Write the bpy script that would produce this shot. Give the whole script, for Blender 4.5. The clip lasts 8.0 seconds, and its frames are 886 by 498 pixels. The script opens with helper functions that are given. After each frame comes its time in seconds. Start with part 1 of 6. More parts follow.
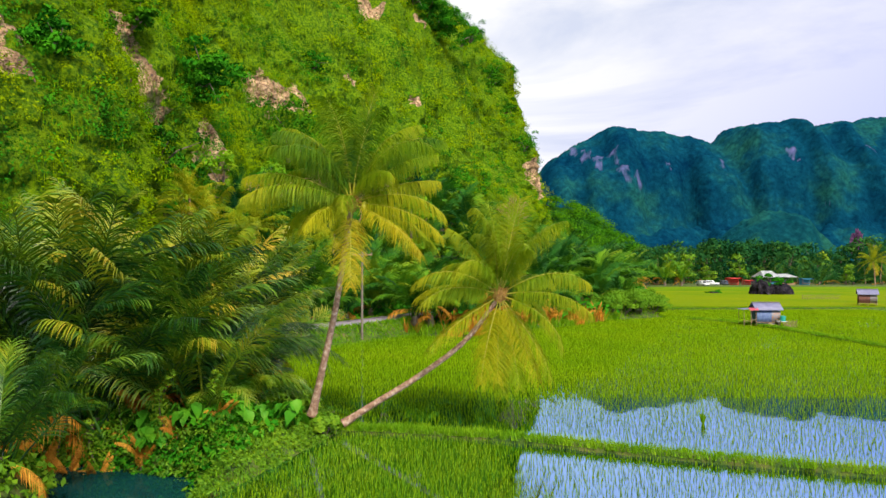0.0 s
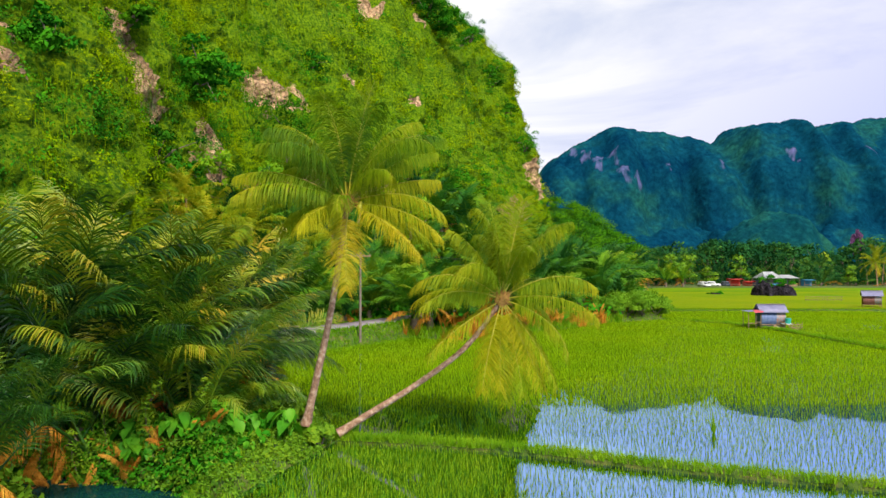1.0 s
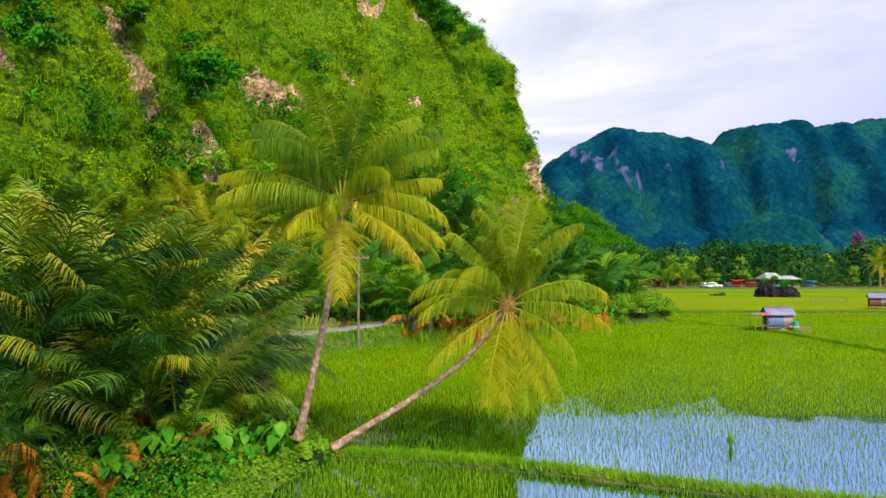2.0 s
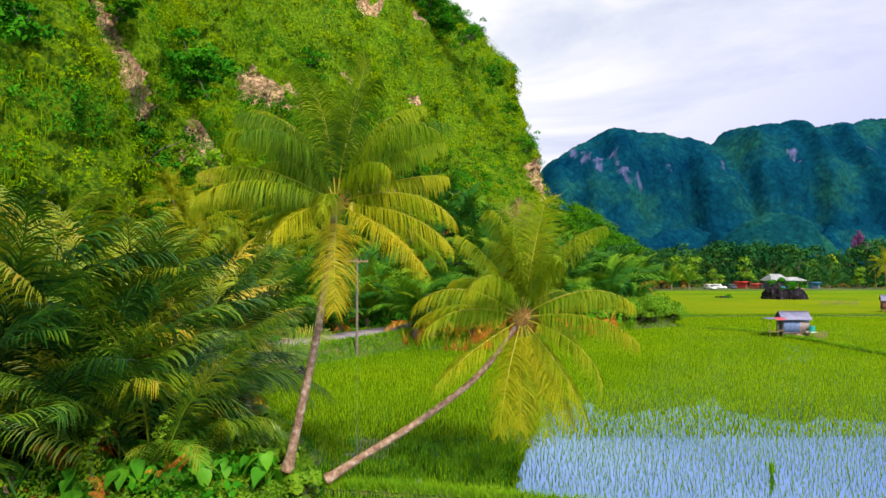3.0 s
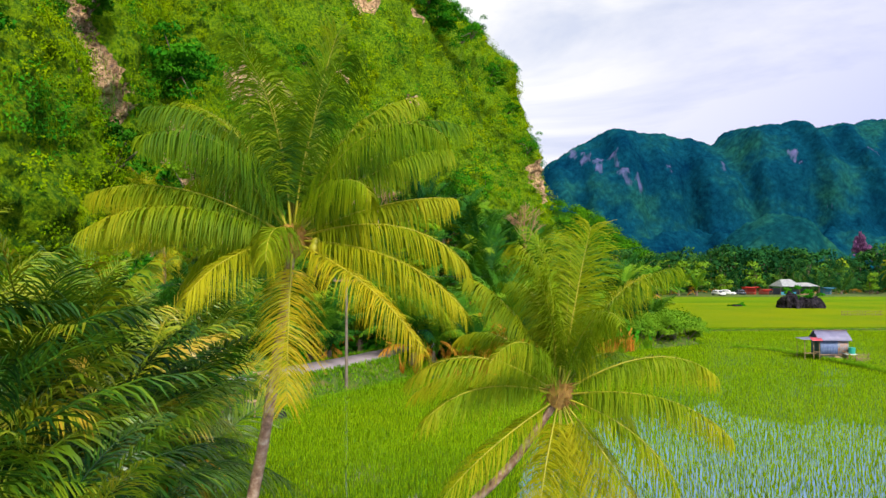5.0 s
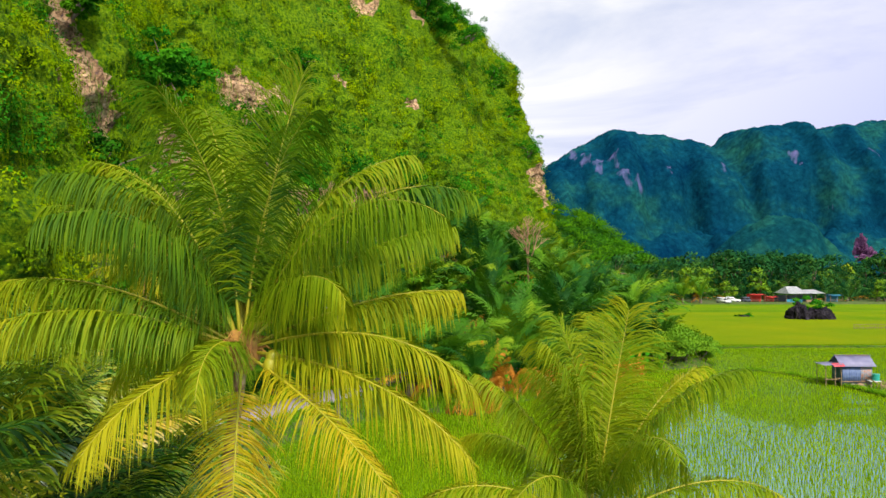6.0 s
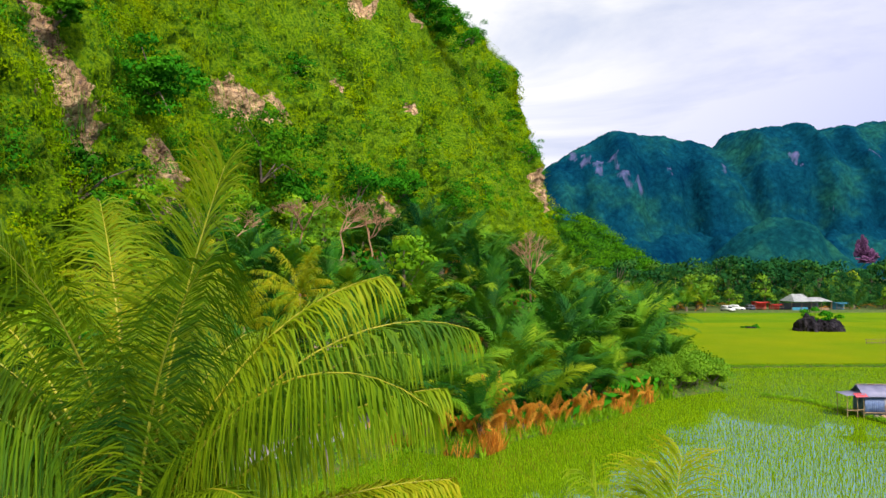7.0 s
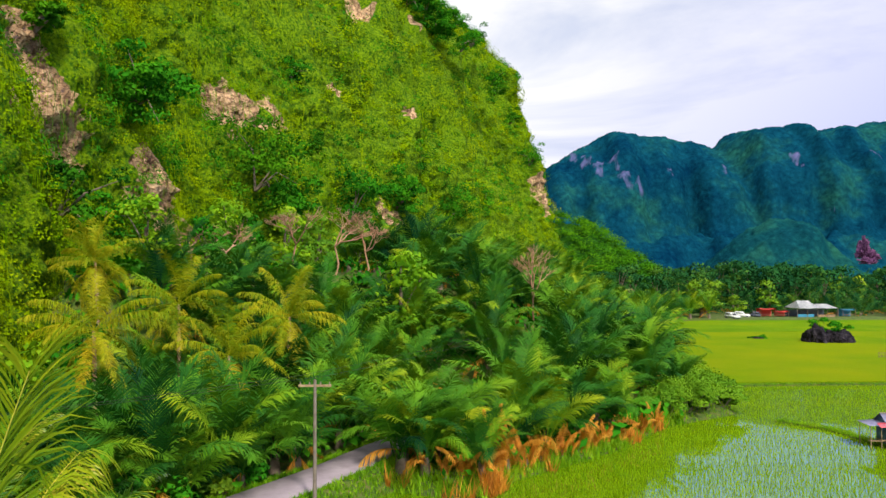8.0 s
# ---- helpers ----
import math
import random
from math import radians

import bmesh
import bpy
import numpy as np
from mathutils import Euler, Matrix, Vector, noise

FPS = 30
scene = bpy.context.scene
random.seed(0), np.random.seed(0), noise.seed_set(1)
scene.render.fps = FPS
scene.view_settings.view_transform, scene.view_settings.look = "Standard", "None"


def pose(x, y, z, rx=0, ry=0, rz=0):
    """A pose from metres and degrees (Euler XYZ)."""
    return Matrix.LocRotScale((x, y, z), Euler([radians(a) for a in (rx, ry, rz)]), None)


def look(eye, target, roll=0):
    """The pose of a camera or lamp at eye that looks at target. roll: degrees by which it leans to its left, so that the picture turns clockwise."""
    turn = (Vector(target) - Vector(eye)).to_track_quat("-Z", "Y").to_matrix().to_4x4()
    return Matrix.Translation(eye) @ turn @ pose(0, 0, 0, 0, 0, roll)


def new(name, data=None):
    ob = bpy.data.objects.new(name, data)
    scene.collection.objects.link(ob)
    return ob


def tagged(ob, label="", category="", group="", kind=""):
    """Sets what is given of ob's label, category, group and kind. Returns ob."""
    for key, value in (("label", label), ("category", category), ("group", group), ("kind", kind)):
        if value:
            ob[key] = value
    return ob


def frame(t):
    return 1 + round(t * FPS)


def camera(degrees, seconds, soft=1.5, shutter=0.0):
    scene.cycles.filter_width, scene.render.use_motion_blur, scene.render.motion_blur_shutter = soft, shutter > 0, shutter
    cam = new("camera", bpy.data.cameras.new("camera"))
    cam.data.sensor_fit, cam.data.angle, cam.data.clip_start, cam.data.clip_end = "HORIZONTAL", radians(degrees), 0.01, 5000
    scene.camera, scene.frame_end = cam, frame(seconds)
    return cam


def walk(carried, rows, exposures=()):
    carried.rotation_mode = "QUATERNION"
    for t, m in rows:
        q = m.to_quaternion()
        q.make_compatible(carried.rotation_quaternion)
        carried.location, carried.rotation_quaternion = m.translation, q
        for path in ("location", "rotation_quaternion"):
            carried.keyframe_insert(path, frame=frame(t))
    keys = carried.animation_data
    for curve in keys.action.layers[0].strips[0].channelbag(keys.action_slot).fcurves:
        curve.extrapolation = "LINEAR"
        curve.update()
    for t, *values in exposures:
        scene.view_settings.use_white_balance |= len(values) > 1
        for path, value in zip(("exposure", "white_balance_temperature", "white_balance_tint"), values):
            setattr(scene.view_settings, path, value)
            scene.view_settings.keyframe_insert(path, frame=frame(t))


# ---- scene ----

# ================= camera =================
cam = camera(60.0, 8.0)
SIDE, AHEAD, EYE, TILT, LEAN, TURN = 32.4, 25.9, 6.7, 1.22, 0.0, 0.0
K = 1.25
ROWS = [
    (0.0, 0.0, 0.0, 0.0, -0.0, 0.0, -0.0),
    (0.5, -0.0001, 0.0246, 0.0009, -0.01, 0.02, -0.02),
    (1.0, -0.0001, 0.0501, 0.0019, -0.01, 0.03, -0.03),
    (1.5, -0.0, 0.0753, 0.003, -0.02, 0.04, -0.04),
    (3.0, -0.009, 0.2374, 0.0103, -0.04, 0.11, 0.03),
    (3.5, -0.0121, 0.3008, 0.0136, -0.05, 0.13, 0.08),
    (4.0, -0.0137, 0.3716, 0.0165, -0.06, 0.15, 0.09),
    (4.5, -0.0136, 0.4469, 0.0273, -0.08, 0.16, 0.1),
    (6.0, -0.0138, 0.6761, 0.1007, -0.12, 0.18, 0.06),
    (6.5, -0.012, 0.75, 0.1304, -0.11, 0.2, 0.09),
    (7.0, -0.0088, 0.8249, 0.1588, -0.13, 0.22, 0.1),
    (7.5, -0.006, 0.8973, 0.1841, -0.13, 0.24, 0.15),
    (8.0, -0.0043, 0.9667, 0.2096, -0.13, 0.24, 0.16),
]
walk(cam, [(t, pose(0, 0, EYE, TILT, LEAN, TURN) @ pose(SIDE * x, AHEAD * y, SIDE * z, 90 + K * pitch, roll, K * yaw))
           for t, x, y, z, yaw, pitch, roll in ROWS])

# ================= world and sun =================
SUN_EL, SUN_AZ = 45.0, 156.0          # azimuth clockwise from +Y, where the sun stands
world = bpy.data.worlds.new("overcast_sky")
scene.world = world
world.use_nodes = True
wn, wl = world.node_tree.nodes, world.node_tree.links
wn.clear()
w_out = wn.new("ShaderNodeOutputWorld")
w_bg = wn.new("ShaderNodeBackground")
w_sky = wn.new("ShaderNodeTexSky")
w_sky.sky_type = "NISHITA"
w_sky.sun_disc = False
w_sky.sun_elevation = radians(SUN_EL)
w_sky.sun_rotation = radians(SUN_AZ)
w_sc = wn.new("ShaderNodeVectorMath")
w_sc.operation = "SCALE"
w_sc.inputs["Scale"].default_value = 0.10
wl.new(w_sky.outputs[0], w_sc.inputs[0])
w_tc = wn.new("ShaderNodeTexCoord")
w_map = wn.new("ShaderNodeMapping")
w_map.inputs["Scale"].default_value = (1.0, 1.0, 4.5)
w_map.inputs["Location"].default_value = (0.3, 0.1, 0.35)
wl.new(w_tc.outputs["Generated"], w_map.inputs[0])
w_no = wn.new("ShaderNodeTexNoise")
w_no.inputs["Scale"].default_value = 1.5
w_no.inputs["Detail"].default_value = 7.0
w_no.inputs["Roughness"].default_value = 0.56
w_no.inputs["Distortion"].default_value = 0.6
wl.new(w_map.outputs[0], w_no.inputs[0])
w_cr = wn.new("ShaderNodeValToRGB")
w_cr.color_ramp.elements[0].position = 0.38
w_cr.color_ramp.elements[0].color = (0.76, 0.81, 0.98, 1)
w_cr.color_ramp.elements[1].position = 0.54
w_cr.color_ramp.elements[1].color = (1.18, 1.16, 1.15, 1)
wl.new(w_no.outputs[0], w_cr.inputs[0])
w_mix = wn.new("ShaderNodeMix")
w_mix.data_type = "RGBA"
w_mix.inputs[0].default_value = 0.9
wl.new(w_sc.outputs[0], w_mix.inputs[6])
wl.new(w_cr.outputs[0], w_mix.inputs[7])
w_sep = wn.new("ShaderNodeSeparateXYZ")
wl.new(w_tc.outputs["Generated"], w_sep.inputs[0])
w_mr = wn.new("ShaderNodeMapRange")
w_mr.inputs["From Min"].default_value = -0.18
w_mr.inputs["From Max"].default_value = 0.32
w_lean = wn.new("ShaderNodeMath")          # whiter cloud high on the left, lavender low on the right
w_lean.operation = "MULTIPLY_ADD"
wl.new(w_sep.outputs["Z"], w_lean.inputs[0])
w_lean.inputs[1].default_value = -1.2
wl.new(w_sep.outputs["X"], w_lean.inputs[2])
wl.new(w_lean.outputs[0], w_mr.inputs["Value"])
w_tint = wn.new("ShaderNodeMix")
w_tint.data_type = "RGBA"
w_tint.blend_type = "MULTIPLY"
wl.new(w_mr.outputs[0], w_tint.inputs[0])
wl.new(w_mix.outputs[2], w_tint.inputs[6])
w_tint.inputs[7].default_value = (0.60, 0.64, 0.94, 1)
wl.new(w_tint.outputs[2], w_bg.inputs[0])
w_bg.inputs[1].default_value = 1.0
wl.new(w_bg.outputs[0], w_out.inputs[0])

sun_data = bpy.data.lights.new("sun", "SUN")
sun_data.energy = 4.9
sun_data.angle = radians(8)
sun_data.color = (1.0, 0.93, 0.80)
sun = new("sun", sun_data)
_a, _e = radians(SUN_AZ), radians(SUN_EL)
_d = Vector((math.sin(_a) * math.cos(_e), math.cos(_a) * math.cos(_e), math.sin(_e)))
sun.matrix_world = look(_d * 100, (0, 0, 0))


# ================= materials =================
def material(name):
    m = bpy.data.materials.new(name)
    m.use_nodes = True
    n, l = m.node_tree.nodes, m.node_tree.links
    return m, n, l, n["Principled BSDF"]


def noise_node(n, l, scale, detail=4.0, rough=0.55, coords="Object"):
    tc = n.new("ShaderNodeTexCoord")
    t = n.new("ShaderNodeTexNoise")
    t.inputs["Scale"].default_value = scale
    t.inputs["Detail"].default_value = detail
    t.inputs["Roughness"].default_value = rough
    l.new(tc.outputs[coords], t.inputs["Vector"])
    return t


def ramp(n, l, source, stops):
    r = n.new("ShaderNodeValToRGB")
    els = r.color_ramp.elements
    while len(els) < len(stops):
        els.new(0.5)
    for e, (p, c) in zip(els, stops):
        e.position, e.color = p, (*c, 1)
    l.new(source, r.inputs[0])
    return r


def blend(n, l, fac, a, b, mode="MIX"):
    x = n.new("ShaderNodeMix")
    x.data_type = "RGBA"
    x.blend_type = mode
    for sock, v in ((x.inputs[0], fac), (x.inputs[6], a), (x.inputs[7], b)):
        if isinstance(v, (int, float)):
            sock.default_value = v
        elif isinstance(v, tuple):
            sock.default_value = (*v, 1)
        else:
            l.new(v, sock)
    return x.outputs[2]


def bump(n, l, height, strength, distance, bsdf):
    b = n.new("ShaderNodeBump")
    b.inputs["Strength"].default_value = strength
    b.inputs["Distance"].default_value = distance
    l.new(height, b.inputs["Height"])
    l.new(b.outputs[0], bsdf.inputs["Normal"])


def leaf_material(name, stops, scale=0.25, translucent=0.3, rough=0.5, gloss=0.35, island=0.38):
    """Foliage: colour by leaf (island), by patches, some light through the blade."""
    m, n, l, b = material(name)
    geo = n.new("ShaderNodeNewGeometry")
    big = noise_node(n, l, scale, 3.0)
    obi = n.new("ShaderNodeObjectInfo")
    a1 = n.new("ShaderNodeMath"); a1.operation = "MULTIPLY_ADD"
    l.new(geo.outputs["Random Per Island"], a1.inputs[0])
    a1.inputs[1].default_value = island
    l.new(big.outputs[0], a1.inputs[2])
    a2 = n.new("ShaderNodeMath"); a2.operation = "MULTIPLY_ADD"
    l.new(obi.outputs["Random"], a2.inputs[0])
    a2.inputs[1].default_value = 0.22
    l.new(a1.outputs[0], a2.inputs[2])
    a3 = n.new("ShaderNodeMath"); a3.operation = "SUBTRACT"
    l.new(a2.outputs[0], a3.inputs[0])
    a3.inputs[1].default_value = 0.11 + island * 0.5
    a4 = n.new("ShaderNodeMath"); a4.operation = "ADD"
    tone = n.new("ShaderNodeAttribute")
    tone.attribute_name = "tone"
    l.new(a3.outputs[0], a4.inputs[0])
    l.new(tone.outputs["Fac"], a4.inputs[1])
    a3 = a4
    r = ramp(n, l, a3.outputs[0], stops)
    l.new(r.outputs[0], b.inputs["Base Color"])
    b.inputs["Roughness"].default_value = rough
    b.inputs["Specular IOR Level"].default_value = gloss
    tr = n.new("ShaderNodeBsdfTranslucent")
    warm = blend(n, l, 1.0, r.outputs[0], (1.25, 1.15, 0.5), "MULTIPLY")
    l.new(warm, tr.inputs[0])
    mx = n.new("ShaderNodeMixShader")
    mx.inputs[0].default_value = translucent
    out = n["Material Output"]
    l.new(b.outputs[0], mx.inputs[1])
    l.new(tr.outputs[0], mx.inputs[2])
    l.new(mx.outputs[0], out.inputs[0])
    return m


def plain_material(name, stops, scale=3.0, rough=0.7, bumps=0.3, dist=0.02, metal=0.0, coords="Object", detail=6.0):
    m, n, l, b = material(name)
    t = noise_node(n, l, scale, detail, 0.6, coords)
    r = ramp(n, l, t.outputs[0], stops)
    l.new(r.outputs[0], b.inputs["Base Color"])
    b.inputs["Roughness"].default_value = rough
    b.inputs["Metallic"].default_value = metal
    f = noise_node(n, l, scale * 5, 6.0, 0.65, coords)
    bump(n, l, f.outputs[0], bumps, dist, b)
    return m


M_COCO = leaf_material("coconut_leaf", [(0.12, (0.015, 0.085, 0.010)), (0.38, (0.10, 0.195, 0.005)), (0.60, (0.195, 0.28, 0.005)), (0.90, (0.38, 0.355, 0.008))], 0.45, 0.24, 0.55, 0.08, 0.2)
M_COCO_OLD = leaf_material("old_coconut_leaf", [(0.15, (0.24, 0.32, 0.006)), (0.5, (0.42, 0.39, 0.008)), (0.9, (0.58, 0.38, 0.010))], 0.4, 0.3, 0.5, 0.2)
M_NIPA = leaf_material("river_palm_leaf", [(0.16, (0.003, 0.028, 0.008)), (0.37, (0.028, 0.115, 0.010)), (0.58, (0.125, 0.235, 0.008)), (0.82, (0.31, 0.34, 0.012)), (0.99, (0.52, 0.36, 0.03))], 0.3, 0.2, 0.38, 0.4, 0.26)
M_GROVE = leaf_material("grove_palm_leaf", [(0.16, (0.002, 0.035, 0.012)), (0.40, (0.026, 0.130, 0.012)), (0.64, (0.105, 0.26, 0.010)), (0.90, (0.32, 0.38, 0.010))], 0.12, 0.15, 0.55, 0.06, 0.06)
M_DRY = leaf_material("dry_leaf", [(0.2, (0.40, 0.15, 0.02)), (0.5, (0.68, 0.29, 0.03)), (0.85, (0.74, 0.47, 0.06))], 0.6, 0.3, 0.7, 0.2)
M_BUSH = leaf_material("cliff_bush_leaf", [(0.24, (0.035, 0.13, 0.002)), (0.40, (0.135, 0.26, 0.002)), (0.57, (0.215, 0.325, 0.002)), (0.84, (0.285, 0.36, 0.003))], 0.11, 0.2, 0.9, 0.0, 0.02)
M_DARKBUSH = leaf_material("dark_tree_leaf", [(0.15, (0.008, 0.07, 0.006)), (0.5, (0.028, 0.18, 0.008)), (0.9, (0.08, 0.30, 0.008))], 0.12, 0.12, 0.8, 0.0, 0.25)
M_HILLTREE = leaf_material("hill_tree_leaf", [(0.15, (0.010, 0.062, 0.006)), (0.5, (0.036, 0.155, 0.006)), (0.9, (0.10, 0.27, 0.006))], 0.05, 0.1, 0.8, 0.0, 0.2)
M_FARTREE = leaf_material("far_tree_leaf", [(0.2, (0.006, 0.055, 0.024)), (0.52, (0.026, 0.115, 0.028)), (0.84, (0.13, 0.25, 0.018))], 0.06, 0.15, 0.8, 0.0, 0.15)
M_TREE = leaf_material("bright_tree_leaf", [(0.15, (0.06, 0.17, 0.008)), (0.5, (0.15, 0.31, 0.010)), (0.9, (0.31, 0.42, 0.015))], 0.2, 0.25, 0.6, 0.15)
M_SHOREBUSH = leaf_material("shore_bush_leaf", [(0.15, (0.05, 0.17, 0.012)), (0.5, (0.13, 0.29, 0.014)), (0.9, (0.23, 0.38, 0.016))], 0.3, 0.2, 0.7, 0.05, 0.15)
M_TARO = leaf_material("taro_leaf", [(0.15, (0.025, 0.15, 0.010)), (0.5, (0.07, 0.29, 0.012)), (0.9, (0.20, 0.42, 0.014))], 0.8, 0.2, 0.5, 0.12)
M_GRASS = leaf_material("bank_grass", [(0.15, (0.08, 0.24, 0.006)), (0.5, (0.18, 0.38, 0.008)), (0.9, (0.34, 0.48, 0.012))], 0.5, 0.3, 0.7, 0.1)
M_RICE = leaf_material("rice_seedling", [(0.15, (0.17, 0.33, 0.003)), (0.5, (0.24, 0.41, 0.003)), (0.9, (0.33, 0.45, 0.004))], 0.12, 0.45, 0.7, 0.05)
M_TWIG = leaf_material("bare_twig", [(0.2, (0.34, 0.17, 0.10)), (0.8, (0.58, 0.34, 0.24))], 0.3, 0.0, 0.8, 0.1)
M_RIB = plain_material("frond_midrib", [(0.3, (0.27, 0.29, 0.012)), (0.7, (0.50, 0.40, 0.02))], 3.0, 0.5, 0.1, 0.01)
M_TRUNK = plain_material("palm_trunk_bark", [(0.32, (0.15, 0.075, 0.045)), (0.5, (0.34, 0.19, 0.12)), (0.7, (0.60, 0.45, 0.34))], 6.5, 0.85, 0.5, 0.03)
M_BARK = plain_material("tree_bark", [(0.3, (0.10, 0.07, 0.05)), (0.7, (0.25, 0.19, 0.14))], 3.0, 0.9, 0.5, 0.03)
M_HUSK = plain_material("crown_fibre", [(0.3, (0.26, 0.10, 0.025)), (0.7, (0.56, 0.31, 0.06))], 9.0, 0.9, 0.5, 0.03)
M_NUT = plain_material("coconut_skin", [(0.3, (0.32, 0.32, 0.012)), (0.7, (0.48, 0.42, 0.018))], 6.0, 0.5, 0.1, 0.01)
M_SOIL = plain_material("bank_soil", [(0.35, (0.022, 0.065, 0.005)), (0.5, (0.06, 0.11, 0.006)), (0.68, (0.14, 0.12, 0.03))], 1.6, 0.95, 0.6, 0.08)
M_ROAD = plain_material("road_concrete", [(0.3, (0.22, 0.18, 0.21)), (0.7, (0.33, 0.28, 0.32))], 0.8, 0.9, 0.2, 0.02)
M_TIN = plain_material("tin_sheet", [(0.3, (0.07, 0.11, 0.24)), (0.5, (0.11, 0.16, 0.33)), (0.7, (0.18, 0.24, 0.42))], 2.6, 0.6, 0.15, 0.02, 0.15)
M_TINROOF = plain_material("tin_roof", [(0.3, (0.15, 0.15, 0.27)), (0.7, (0.27, 0.26, 0.41))], 1.2, 0.6, 0.15, 0.02, 0.1)
M_REDTIN = plain_material("rusty_sheet", [(0.3, (0.24, 0.09, 0.08)), (0.45, (0.42, 0.24, 0.19)), (0.55, (0.20, 0.25, 0.32)), (0.7, (0.46, 0.30, 0.26))], 4.2, 0.6, 0.2, 0.02, 0.2)
M_RUST = plain_material("rust_red_boards", [(0.3, (0.12, 0.04, 0.04)), (0.6, (0.24, 0.09, 0.075)), (0.8, (0.34, 0.17, 0.13))], 3.0, 0.8, 0.3, 0.02)
M_AWNING = plain_material("red_awning_sheet", [(0.3, (0.50, 0.03, 0.07)), (0.7, (0.66, 0.09, 0.12))], 2.0, 0.5, 0.15, 0.02, 0.1)
M_WOOD = plain_material("weathered_wood", [(0.3, (0.20, 0.12, 0.06)), (0.7, (0.42, 0.29, 0.17))], 5.0, 0.85, 0.4, 0.02)
M_WHITE = plain_material("white_roof_sheet", [(0.3, (0.36, 0.38, 0.44)), (0.5, (0.60, 0.62, 0.66)), (0.7, (0.74, 0.74, 0.76))], 0.9, 0.5, 0.1, 0.02)
M_CARWHITE = plain_material("white_car_paint", [(0.3, (0.70, 0.71, 0.73)), (0.7, (0.80, 0.80, 0.80))], 1.0, 0.25, 0.02, 0.005)
M_CARDARK = plain_material("dark_car_paint", [(0.3, (0.05, 0.06, 0.09)), (0.7, (0.08, 0.09, 0.12))], 1.0, 0.25, 0.02, 0.005)
M_GLASSY = plain_material("car_window", [(0.3, (0.02, 0.025, 0.03)), (0.7, (0.03, 0.035, 0.04))], 1.0, 0.08, 0.0, 0.005)
M_TYRE = plain_material("tyre_rubber", [(0.3, (0.02, 0.02, 0.02)), (0.7, (0.035, 0.035, 0.035))], 8.0, 0.9, 0.2, 0.01)
M_RED = plain_material("red_tarpaulin", [(0.3, (0.50, 0.025, 0.02)), (0.7, (0.68, 0.05, 0.03))], 1.5, 0.6, 0.2, 0.03)
M_BLUE = plain_material("blue_tarpaulin", [(0.3, (0.03, 0.20, 0.36)), (0.7, (0.05, 0.30, 0.46))], 1.5, 0.6, 0.2, 0.03)
M_TEAL = plain_material("teal_drum", [(0.3, (0.02, 0.30, 0.25)), (0.7, (0.03, 0.38, 0.30))], 2.0, 0.45, 0.1, 0.01)
M_POLE = plain_material("pole_concrete", [(0.3, (0.13, 0.10, 0.08)), (0.7, (0.24, 0.19, 0.15))], 3.0, 0.85, 0.3, 0.02)


def attribute(n, name):
    a = n.new("ShaderNodeAttribute")
    a.attribute_name = name
    return a.outputs["Fac"]


def rock_material(name, dark, mid, light, moss, moss2):
    """Bare stone where the mesh says so (attribute bare), creepers and moss elsewhere."""
    m, n, l, b = material(name)
    t1 = noise_node(n, l, 1.1, 10.0, 0.75)
    r1 = ramp(n, l, t1.outputs[0], [(0.36, dark), (0.47, mid), (0.62, light)])
    tc = n.new("ShaderNodeTexCoord")
    mp = n.new("ShaderNodeMapping")
    mp.inputs["Scale"].default_value = (0.6, 0.6, 0.12)
    l.new(tc.outputs["Object"], mp.inputs[0])
    st = n.new("ShaderNodeTexNoise")
    st.inputs["Scale"].default_value = 1.0
    st.inputs["Detail"].default_value = 6.0
    l.new(mp.outputs[0], st.inputs["Vector"])
    s = ramp(n, l, st.outputs[0], [(0.40, (0.40, 0.38, 0.37)), (0.56, (1, 1, 1))])
    c1 = blend(n, l, 0.8, r1.outputs[0], s.outputs[0], "MULTIPLY")
    vo = n.new("ShaderNodeTexVoronoi")
    vo.feature = "DISTANCE_TO_EDGE"
    vo.inputs["Scale"].default_value = 0.55
    mp2 = n.new("ShaderNodeMapping")
    mp2.inputs["Scale"].default_value = (1.0, 1.0, 1.7)
    nz = noise_node(n, l, 1.2, 4.0)
    wv = n.new("ShaderNodeVectorMath"); wv.operation = "ADD"
    l.new(tc.outputs["Object"], wv.inputs[0])
    l.new(nz.outputs["Color"], wv.inputs[1])
    l.new(wv.outputs[0], mp2.inputs[0])
    l.new(mp2.outputs[0], vo.inputs["Vector"])
    ck = ramp(n, l, vo.outputs["Distance"], [(0.0, (0.25, 0.22, 0.22)), (0.09, (1, 1, 1))])
    c1 = blend(n, l, 0.9, c1, ck.outputs[0], "MULTIPLY")
    t2 = noise_node(n, l, 0.5, 6.0, 0.65)
    t3 = noise_node(n, l, 1.6, 8.0, 0.75)
    g = ramp(n, l, t3.outputs[0], [(0.42, moss), (0.58, moss2)])
    ad = n.new("ShaderNodeMath"); ad.operation = "MULTIPLY_ADD"
    l.new(t2.outputs[0], ad.inputs[0])
    ad.inputs[1].default_value = -0.7
    l.new(attribute(n, "bare"), ad.inputs[2])
    mk = ramp(n, l, ad.outputs[0], [(0.10, (0, 0, 0)), (0.22, (1, 1, 1))])
    c2 = blend(n, l, mk.outputs[0], g.outputs[0], c1)
    l.new(c2, b.inputs["Base Color"])
    b.inputs["Roughness"].default_value = 0.95
    b.inputs["Specular IOR Level"].default_value = 0.1
    f = noise_node(n, l, 0.8, 8.0, 0.7)
    bump(n, l, f.outputs[0], 1.0, 0.9, b)
    return m


